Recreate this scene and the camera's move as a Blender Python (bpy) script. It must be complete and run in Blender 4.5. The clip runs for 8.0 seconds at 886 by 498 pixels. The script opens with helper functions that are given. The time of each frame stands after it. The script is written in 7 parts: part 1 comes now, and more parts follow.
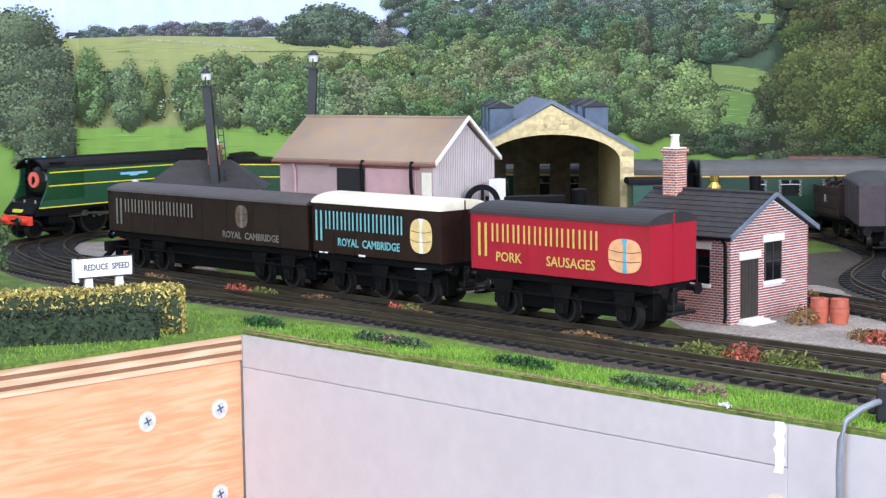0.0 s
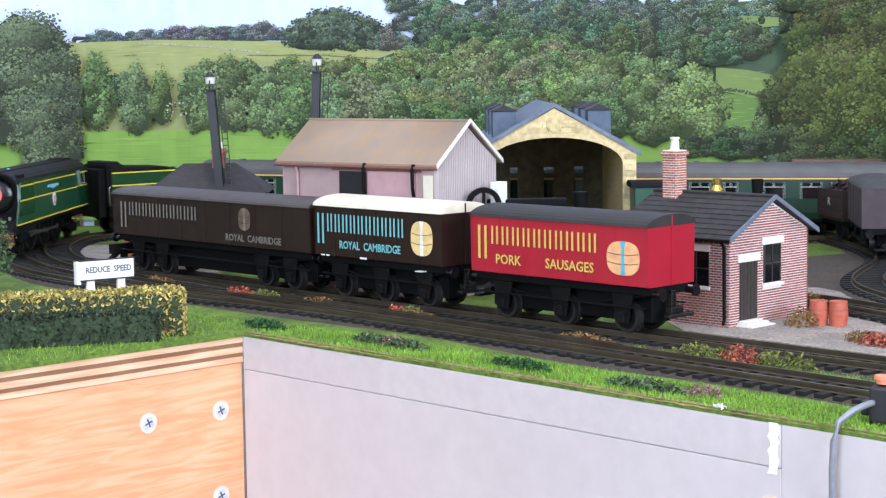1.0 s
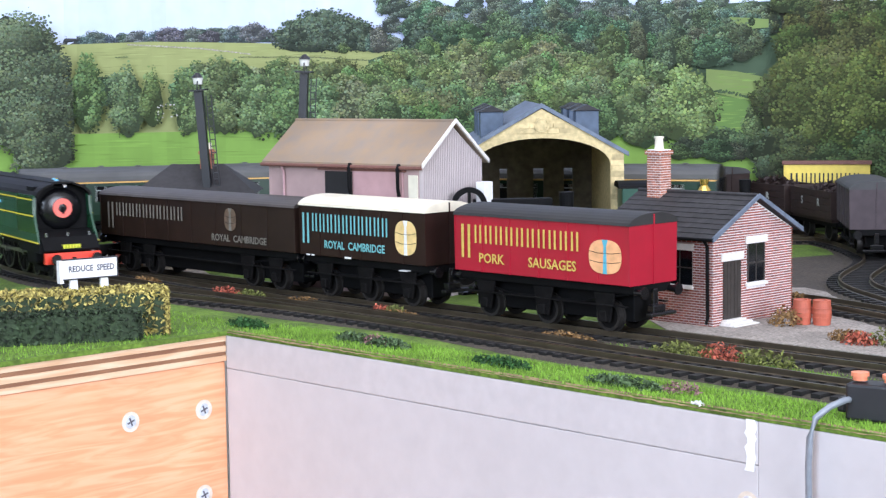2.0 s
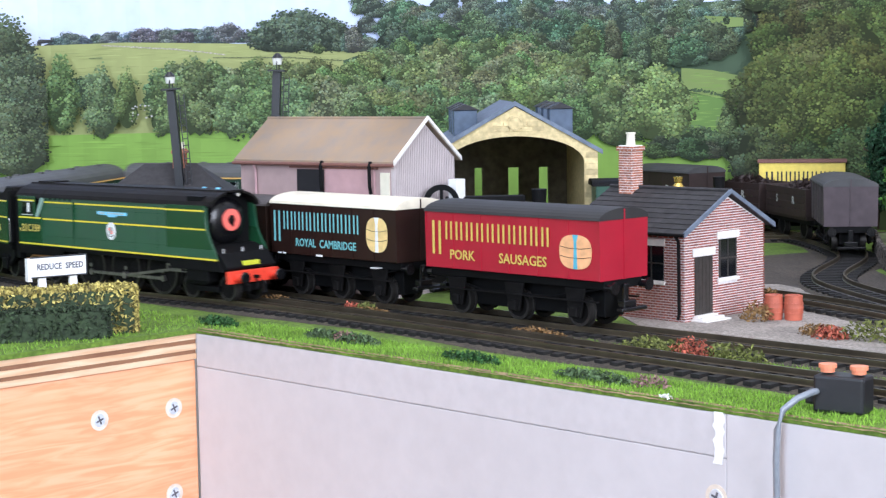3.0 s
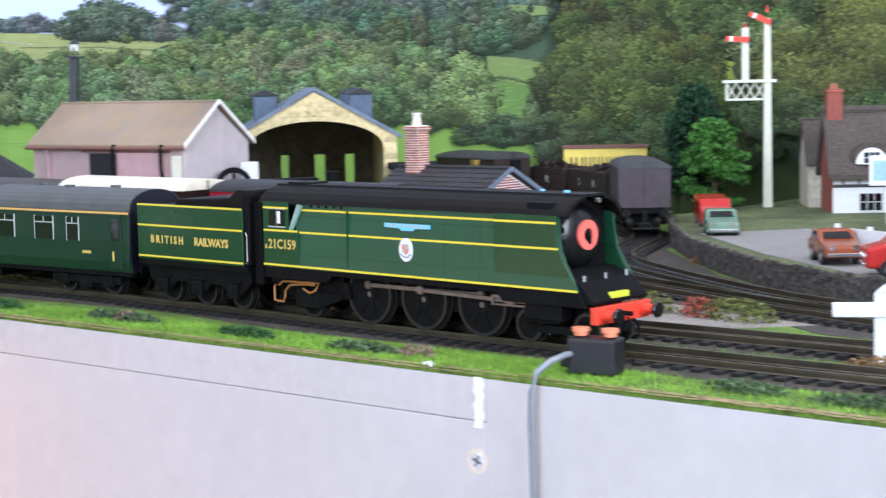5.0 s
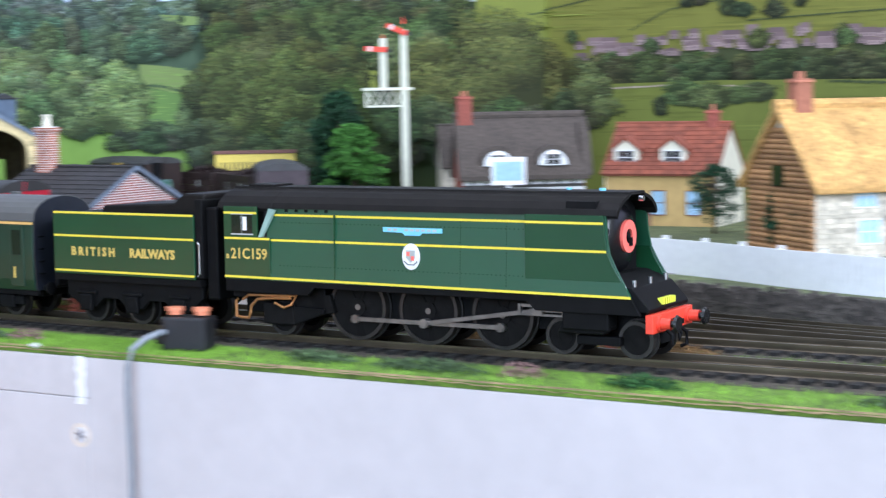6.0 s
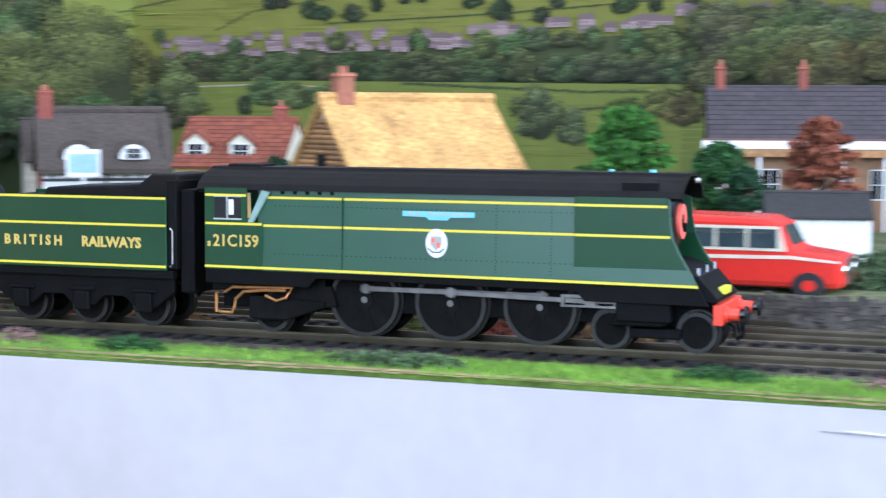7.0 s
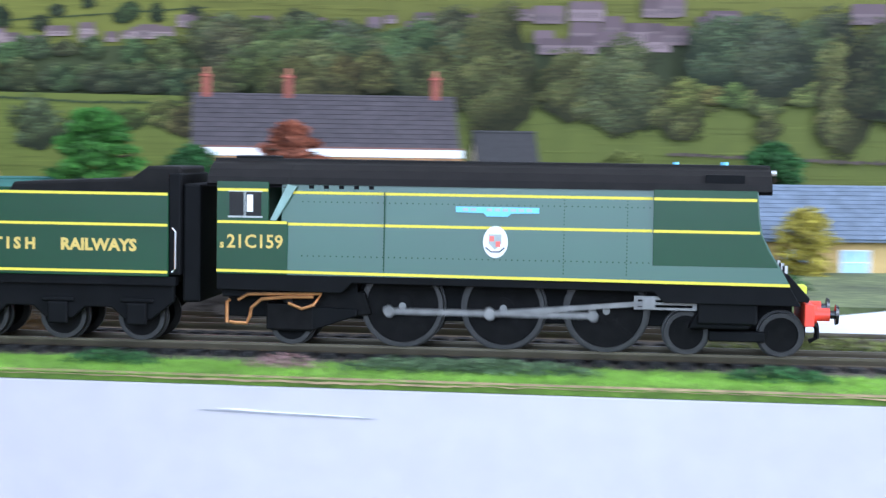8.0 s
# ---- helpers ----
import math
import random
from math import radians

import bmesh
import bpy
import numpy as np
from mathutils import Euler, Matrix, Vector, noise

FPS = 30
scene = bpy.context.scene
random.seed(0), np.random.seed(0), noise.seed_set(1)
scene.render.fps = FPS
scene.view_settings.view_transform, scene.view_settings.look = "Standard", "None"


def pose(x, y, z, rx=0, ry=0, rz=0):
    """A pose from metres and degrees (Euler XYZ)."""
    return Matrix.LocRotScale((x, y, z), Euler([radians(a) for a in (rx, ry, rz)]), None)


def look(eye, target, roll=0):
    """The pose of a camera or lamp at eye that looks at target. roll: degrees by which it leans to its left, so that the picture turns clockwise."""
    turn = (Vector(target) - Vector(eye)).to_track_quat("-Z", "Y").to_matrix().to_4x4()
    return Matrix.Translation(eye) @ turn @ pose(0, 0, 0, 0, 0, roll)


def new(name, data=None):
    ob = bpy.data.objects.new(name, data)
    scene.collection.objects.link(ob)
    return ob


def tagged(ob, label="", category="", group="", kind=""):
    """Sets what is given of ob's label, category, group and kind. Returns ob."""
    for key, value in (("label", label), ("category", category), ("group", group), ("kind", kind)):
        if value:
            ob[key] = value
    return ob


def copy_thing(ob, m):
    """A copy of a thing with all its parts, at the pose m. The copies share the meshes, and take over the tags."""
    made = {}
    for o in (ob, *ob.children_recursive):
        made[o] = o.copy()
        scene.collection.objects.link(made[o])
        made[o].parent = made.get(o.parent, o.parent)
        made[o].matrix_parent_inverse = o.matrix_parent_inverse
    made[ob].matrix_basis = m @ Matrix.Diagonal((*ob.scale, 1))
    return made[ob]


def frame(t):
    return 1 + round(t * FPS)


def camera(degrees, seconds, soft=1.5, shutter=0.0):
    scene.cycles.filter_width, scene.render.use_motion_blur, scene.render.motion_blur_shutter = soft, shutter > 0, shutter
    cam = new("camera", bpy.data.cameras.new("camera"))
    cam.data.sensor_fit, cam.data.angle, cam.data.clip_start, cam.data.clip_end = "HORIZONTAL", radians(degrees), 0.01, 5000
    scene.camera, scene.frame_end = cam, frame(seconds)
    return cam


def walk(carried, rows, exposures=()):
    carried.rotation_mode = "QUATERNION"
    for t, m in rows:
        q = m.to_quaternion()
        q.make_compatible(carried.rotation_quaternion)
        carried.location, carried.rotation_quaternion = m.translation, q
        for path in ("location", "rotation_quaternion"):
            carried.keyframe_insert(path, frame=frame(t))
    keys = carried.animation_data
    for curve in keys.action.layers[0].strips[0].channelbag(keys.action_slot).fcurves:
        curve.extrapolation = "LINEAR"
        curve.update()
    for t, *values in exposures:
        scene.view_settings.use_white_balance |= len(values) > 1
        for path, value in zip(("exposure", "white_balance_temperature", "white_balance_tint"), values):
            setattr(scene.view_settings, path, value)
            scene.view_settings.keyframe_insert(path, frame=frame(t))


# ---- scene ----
cam = camera(28.6, 8.0, soft=1.3, shutter=0.5)
PATH = [
    (0, pose(0.3382, -0.5310, 0.1206, 83.923, 0, 45.468) @ pose(0, 0, 0, 0, 0, -0.71)),
    (0.5, pose(0.3422, -0.5304, 0.1207, 83.973, 0, 45.708) @ pose(0, 0, 0, 0, 0, -0.71)),
    (1, pose(0.3451, -0.5289, 0.1202, 84.058, 0, 45.919) @ pose(0, 0, 0, 0, 0, -0.78)),
    (1.5, pose(0.3490, -0.5258, 0.1186, 84.181, 0, 46.098) @ pose(0, 0, 0, 0, 0, -0.79)),
    (3, pose(0.3533, -0.5163, 0.1119, 84.457, 0, 45.458) @ pose(0, 0, 0, 0, 0, -0.95)),
    (3.5, pose(0.3567, -0.5130, 0.1090, 84.410, 0, 44.987) @ pose(0, 0, 0, 0, 0, -1.12)),
    (4, pose(0.3622, -0.5077, 0.1075, 84.356, 0, 43.839) @ pose(0, 0, 0, 0, 0, -1.04)),
    (4.2, pose(0.3671, -0.5047, 0.1062, 84.367, 0, 43.322) @ pose(0, 0, 0, 0, 0, -1.12)),
    (5.3, pose(0.3962, -0.5015, 0.0988, 84.530, 0, 38.472) @ pose(0, 0, 0, 0, 0, -1.07)),
    (5.5, pose(0.4093, -0.5054, 0.0972, 84.610, 0, 36.483) @ pose(0, 0, 0, 0, 0, -0.97)),
    (6, pose(0.4476, -0.5187, 0.0930, 84.846, 0, 30.993) @ pose(0, 0, 0, 0, 0, -1.03)),
    (6.5, pose(0.4869, -0.5225, 0.0852, 85.045, 0, 25.442) @ pose(0, 0, 0, 0, 0, -0.62)),
    (7, pose(0.5103, -0.5238, 0.0794, 85.313, 0, 19.710) @ pose(0, 0, 0, 0, 0, 0.21)),
    (7.5, pose(0.5330, -0.5157, 0.0740, 85.854, 0, 13.592) @ pose(0, 0, 0, 0, 0, 0.81)),
    (8, pose(0.5641, -0.5063, 0.0638, 86.587, 0, 6.071) @ pose(0, 0, 0, 0, 0, 0.82)),
]
walk(cam, PATH, exposures=[(0, 0.63, 5900, 14), (4, 0.62, 5850, 13), (8, 0.58, 5250, 11)])

# ---- world and light: daylight from a window behind the camera and a roof light above ----
world = bpy.data.worlds.new("sky")
scene.world = world
world.use_nodes = True
wn = world.node_tree.nodes
sky = wn.new("ShaderNodeTexSky")
sky.sky_type, sky.sun_disc, sky.sun_elevation, sky.sun_rotation = "NISHITA", False, radians(40), radians(160)
wn["Background"].inputs["Strength"].default_value = 0.1
world.node_tree.links.new(sky.outputs[0], wn["Background"].inputs[0])
MM = 0.001


def area_lamp(name, m, sx, sy, watts, colour):
    data = bpy.data.lights.new(name, "AREA")
    data.shape, data.size, data.size_y, data.energy, data.color = "RECTANGLE", sx, sy, watts, colour
    ob = new(name, data)
    ob.matrix_basis = m
    return ob


area_lamp("window_daylight", look((0.40, -1.78, 0.62), (0.40, 0.0, 0.30)), 1.1, 0.9, 17, (0.80, 0.91, 1.0))
area_lamp("east_window_daylight", look((1.78, -0.35, 0.62), (0.0, -0.1, 0.10)), 1.1, 0.9, 26, (0.97, 0.98, 1.0))
area_lamp("roof_light_daylight", look((0.05, -0.15, 1.38), (0.05, 0.0, 0.0)), 1.5, 0.9, 11, (1.0, 0.96, 0.97))


# ---- materials ----
def mat(name, col, rough=0.6, metal=0.0, var=0.15, size=3.0, bump=0.0, col2=None, spec=0.5, rand=0.0, island=0.0, broad=0.5):
    """A painted or natural surface. size: grain in mm; bump: relief in mm; rand, island: change from piece to piece."""
    m = bpy.data.materials.new(name)
    m.use_nodes = True
    n, l = m.node_tree.nodes, m.node_tree.links
    b = n["Principled BSDF"]
    b.inputs["Roughness"].default_value, b.inputs["Metallic"].default_value = rough, metal
    b.inputs["Specular IOR Level"].default_value = spec
    tc = n.new("ShaderNodeTexCoord")
    fine, wide = n.new("ShaderNodeTexNoise"), n.new("ShaderNodeTexNoise")
    fine.inputs["Scale"].default_value, wide.inputs["Scale"].default_value = 1000 / size, 1000 / (size * 9)
    fine.inputs["Detail"].default_value = 4
    for t in (fine, wide):
        l.new(tc.outputs["Object"], t.inputs["Vector"])
    mix = n.new("ShaderNodeMix")
    mix.data_type = "RGBA"
    c2 = col2 or tuple(min(1, c * (1 + var)) for c in col)
    c1 = col if col2 else tuple(c * (1 - var) for c in col)
    mix.inputs["A"].default_value, mix.inputs["B"].default_value = (*c1, 1), (*c2, 1)
    ramp = n.new("ShaderNodeMapRange")
    ramp.inputs["From Min"].default_value, ramp.inputs["From Max"].default_value = 0.3, 0.7
    l.new(fine.outputs["Fac"], ramp.inputs["Value"])
    l.new(ramp.outputs["Result"], mix.inputs["Factor"])
    hsv = n.new("ShaderNodeHueSaturation")
    val = n.new("ShaderNodeMapRange")
    val.inputs["From Min"].default_value, val.inputs["From Max"].default_value = 0.3, 0.7
    val.inputs["To Min"].default_value, val.inputs["To Max"].default_value = 1 - var * broad, 1 + var * broad
    l.new(wide.outputs["Fac"], val.inputs["Value"])
    last = val.outputs["Result"]
    if rand or island:
        src = n.new("ShaderNodeObjectInfo").outputs["Random"] if rand else n.new("ShaderNodeNewGeometry").outputs["Random Per Island"]
        r2 = n.new("ShaderNodeMapRange")
        r2.inputs["To Min"].default_value, r2.inputs["To Max"].default_value = 1 - (rand + island), 1 + (rand + island)
        l.new(src, r2.inputs["Value"])
        mul = n.new("ShaderNodeMath")
        mul.operation = "MULTIPLY"
        l.new(last, mul.inputs[0]), l.new(r2.outputs["Result"], mul.inputs[1])
        last = mul.outputs[0]
    l.new(last, hsv.inputs["Value"])
    l.new(mix.outputs["Result"], hsv.inputs["Color"])
    l.new(hsv.outputs["Color"], b.inputs["Base Color"])
    rr = n.new("ShaderNodeMapRange")
    rr.inputs["To Min"].default_value, rr.inputs["To Max"].default_value = rough * 0.85, min(1, rough * 1.15)
    l.new(wide.outputs["Fac"], rr.inputs["Value"])
    l.new(rr.outputs["Result"], b.inputs["Roughness"])
    if bump:
        bp = n.new("ShaderNodeBump")
        bp.inputs["Distance"].default_value, bp.inputs["Strength"].default_value = bump * MM, 1.0
        l.new(fine.outputs["Fac"], bp.inputs["Height"])
        l.new(bp.outputs["Normal"], b.inputs["Normal"])
    return m


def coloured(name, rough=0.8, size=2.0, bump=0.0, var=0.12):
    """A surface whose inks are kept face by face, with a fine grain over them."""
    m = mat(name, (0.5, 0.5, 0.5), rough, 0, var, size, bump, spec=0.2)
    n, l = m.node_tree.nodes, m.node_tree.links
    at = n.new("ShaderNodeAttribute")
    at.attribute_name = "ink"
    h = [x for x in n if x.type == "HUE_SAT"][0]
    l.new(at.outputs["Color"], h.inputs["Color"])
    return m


M = {}
def paint(key, *a, **k):
    M[key] = mat(key, *a, **k)


paint("loco_green", (0.010, 0.052, 0.020), 0.22, var=0.08, size=30, spec=0.6)
paint("casing_green", (0.010, 0.066, 0.030), 0.34, var=0.08, size=30, spec=0.8)
paint("coach_green", (0.006, 0.032, 0.016), 0.35, var=0.1, size=30)
paint("black", (0.004, 0.004, 0.0045), 0.65, var=0.3, size=8, spec=0.12)
paint("black_roof", (0.007, 0.006, 0.0055), 0.6, var=0.3, size=6, spec=0.16)
paint("wheel_black", (0.0055, 0.005, 0.005), 0.7, var=0.4, size=3, bump=0.05, spec=0.12)
paint("tyre_steel", (0.035, 0.032, 0.030), 0.4, 0.5, var=0.25, size=3)
paint("rod_steel", (0.20, 0.19, 0.18), 0.4, 0.8, var=0.25, size=4)
paint("yellow_line", (0.75, 0.62, 0.04), 0.5, var=0.05)
paint("gold", (0.62, 0.45, 0.10), 0.5, var=0.1)
paint("red_beam", (0.75, 0.06, 0.03), 0.4, var=0.1)
paint("coral", (0.95, 0.17, 0.13), 0.5, var=0.06)
paint("sky_blue", (0.22, 0.58, 0.80), 0.4, var=0.05)
paint("white", (0.80, 0.80, 0.80), 0.5, var=0.05)
paint("copper", (0.55, 0.26, 0.10), 0.35, 0.7, var=0.15)
paint("red_van", (0.38, 0.010, 0.028), 0.38, var=0.10, size=20)
paint("brown_van", (0.020, 0.008, 0.006), 0.42, var=0.2, size=14, spec=0.3)
paint("brown_dark", (0.019, 0.009, 0.006), 0.5, var=0.25, size=10, spec=0.3)
paint("wagon_brown", (0.024, 0.012, 0.010), 0.65, var=0.25, size=6)
paint("wagon_grey", (0.052, 0.037, 0.043), 0.65, var=0.2, size=6)
paint("roof_grey", (0.021, 0.020, 0.020), 0.65, var=0.2, size=10)
paint("roof_cream", (0.72, 0.66, 0.52), 0.55, var=0.12, size=10)
paint("coach_roof", (0.085, 0.085, 0.083), 0.6, var=0.15, size=12)
paint("cream_line", (0.70, 0.42, 0.13), 0.5, var=0.05)
paint("cyan", (0.18, 0.48, 0.50), 0.5, var=0.08)
paint("pale_grey", (0.42, 0.44, 0.42), 0.6, var=0.1)
paint("bread", (0.80, 0.42, 0.20), 0.6, var=0.12, size=3)
paint("bread_pale", (0.80, 0.58, 0.24), 0.6, var=0.12, size=3)
paint("ribbon", (0.10, 0.42, 0.55), 0.5, var=0.1)
paint("glass_dark", (0.006, 0.007, 0.009), 0.08, var=0.1, spec=0.8)
paint("scratch_grey", (0.32, 0.32, 0.34), 0.7, var=0.4, size=3)
paint("rail", (0.14, 0.115, 0.08), 0.35, 0.75, var=0.25, size=14)
paint("sleeper", (0.007, 0.006, 0.0055), 0.85, var=0.35, size=3, bump=0.15, rand=0.25)
paint("sleeper_joined", (0.007, 0.006, 0.0055), 0.85, var=0.35, size=3, bump=0.15, island=0.25)
paint("ballast", (0.052, 0.042, 0.030), 0.95, var=0.5, size=1.6, bump=0.7)
paint("gravel", (0.27, 0.24, 0.21), 0.95, var=0.4, size=1.6, bump=0.7)
paint("grass_ground", (0.10, 0.17, 0.018), 0.95, var=0.4, size=2.2, bump=0.8, broad=0.9)
paint("grass_blade", (0.20, 0.36, 0.035), 0.8, var=0.25, size=20, island=0.35)
paint("earth", (0.12, 0.085, 0.05), 0.95, var=0.4, size=2.5, bump=0.8)
paint("grey_fascia", (0.54, 0.51, 0.52), 0.55, var=0.035, size=9, bump=0.05, broad=0.9)
paint("grey_fascia_lip", (0.53, 0.50, 0.51), 0.55, var=0.05, size=6, bump=0.08)
paint("screw_steel", (0.62, 0.67, 0.74), 0.35, 0.35, var=0.15, size=2)
paint("plastic_black", (0.012, 0.012, 0.015), 0.45, var=0.2, size=6)
paint("cable_grey", (0.20, 0.22, 0.25), 0.3, var=0.1)
paint("orange_cap", (0.75, 0.25, 0.13), 0.45, var=0.1)
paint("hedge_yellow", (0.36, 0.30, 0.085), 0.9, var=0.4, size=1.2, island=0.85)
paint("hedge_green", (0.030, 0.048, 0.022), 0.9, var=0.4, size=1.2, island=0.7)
paint("leaf_olive", (0.13, 0.145, 0.032), 0.9, var=0.3, size=2, island=0.5)
paint("leaf_green", (0.028, 0.090, 0.020), 0.9, var=0.3, size=2, island=0.5)
paint("leaf_bright", (0.050, 0.150, 0.018), 0.9, var=0.3, size=2, island=0.5)
paint("leaf_dark", (0.012, 0.050, 0.018), 0.9, var=0.3, size=2, island=0.5)
paint("leaf_rust", (0.24, 0.075, 0.038), 0.9, var=0.3, size=2, island=0.5)
paint("leaf_straw", (0.22, 0.125, 0.045), 0.9, var=0.3, size=2, island=0.45)
paint("leaf_greygreen", (0.075, 0.12, 0.05), 0.9, var=0.3, size=2, island=0.5)
paint("flower_red", (0.34, 0.085, 0.05), 0.9, var=0.3, size=2, island=0.7)
paint("bark", (0.06, 0.04, 0.025), 0.9, var=0.3, size=2, bump=0.3)
paint("brick_red", (0.30, 0.085, 0.060), 0.85, var=0.25, size=2, island=0.35)
paint("brick_orange", (0.36, 0.14, 0.085), 0.85, var=0.2, size=2, island=0.3)
paint("brick_single", (0.30, 0.085, 0.060), 0.85, var=0.25, size=2, rand=0.35)
paint("mortar", (0.86, 0.84, 0.83), 0.9, var=0.1, size=2)
paint("slate", (0.028, 0.026, 0.027), 0.75, var=0.25, size=3, island=0.22)
paint("slate_blue", (0.13, 0.16, 0.21), 0.7, var=0.2, size=4, island=0.12)
paint("stone_cream", (0.58, 0.47, 0.25), 0.85, var=0.2, size=3, island=0.25, bump=0.1)
paint("stone_white", (0.74, 0.71, 0.67), 0.8, var=0.1, size=3)
paint("stone_wall", (0.085, 0.072, 0.062), 0.9, var=0.35, size=2.5, island=0.4, bump=0.3)
paint("stone_house", (0.58, 0.52, 0.42), 0.9, var=0.25, size=3, island=0.25, bump=0.2)
paint("door_dark", (0.040, 0.034, 0.030), 0.5, var=0.2, size=3)
paint("shed_pink", (0.41, 0.29, 0.28), 0.75, var=0.08, size=8, broad=0.9)
paint("shed_pink_door", (0.45, 0.28, 0.29), 0.75, var=0.08, size=8)
paint("shed_iron", (0.50, 0.44, 0.44), 0.6, var=0.08, size=8)
paint("shed_roof", (0.31, 0.215, 0.135), 0.8, var=0.28, size=9, col2=(0.25, 0.20, 0.16), broad=0.9)
paint("shed_trim", (0.16, 0.07, 0.055), 0.6, var=0.15)
paint("thatch", (0.52, 0.30, 0.10), 0.95, var=0.35, size=2.2, bump=0.6, broad=0.7)
paint("thatch_dark", (0.075, 0.060, 0.050), 0.95, var=0.3, size=2.0, bump=0.4)
paint("tile_red", (0.22, 0.062, 0.034), 0.8, var=0.2, size=3, island=0.25)
paint("wall_ochre", (0.50, 0.34, 0.13), 0.85, var=0.1, size=6)
paint("wall_cream", (0.72, 0.68, 0.55), 0.8, var=0.08, size=6)
paint("wood_log", (0.34, 0.18, 0.075), 0.8, var=0.3, size=3, island=0.25)
paint("window_blue", (0.35, 0.55, 0.72), 0.4, var=0.1)
paint("green_shed", (0.025, 0.10, 0.080), 0.6, var=0.2, size=4)
paint("tarmac", (0.27, 0.25, 0.23), 0.9, var=0.15, size=2, bump=0.1)
paint("car_red", (0.45, 0.03, 0.025), 0.2, var=0.05)
paint("car_brown", (0.28, 0.075, 0.035), 0.25, var=0.05)
paint("car_blue", (0.06, 0.22, 0.36), 0.2, var=0.05)
paint("car_cream", (0.72, 0.68, 0.50), 0.2, var=0.05)
paint("car_green", (0.16, 0.26, 0.18), 0.2, var=0.05)
paint("bus_red", (0.70, 0.035, 0.025), 0.22, var=0.04)
paint("chrome", (0.75, 0.76, 0.78), 0.18, 0.95, var=0.05)
paint("signal_cream", (0.66, 0.66, 0.54), 0.6, var=0.08)
paint("tank_green", (0.022, 0.075, 0.050), 0.35, var=0.12, size=8)
paint("brass", (0.75, 0.52, 0.12), 0.25, 0.85, var=0.1)
paint("container_yellow", (0.72, 0.56, 0.10), 0.5, var=0.08)
paint("room_white", (0.78, 0.76, 0.73), 0.9, var=0.03, size=40)
paint("room_floor", (0.25, 0.20, 0.15), 0.7, var=0.15, size=30)
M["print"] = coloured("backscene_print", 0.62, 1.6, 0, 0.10)


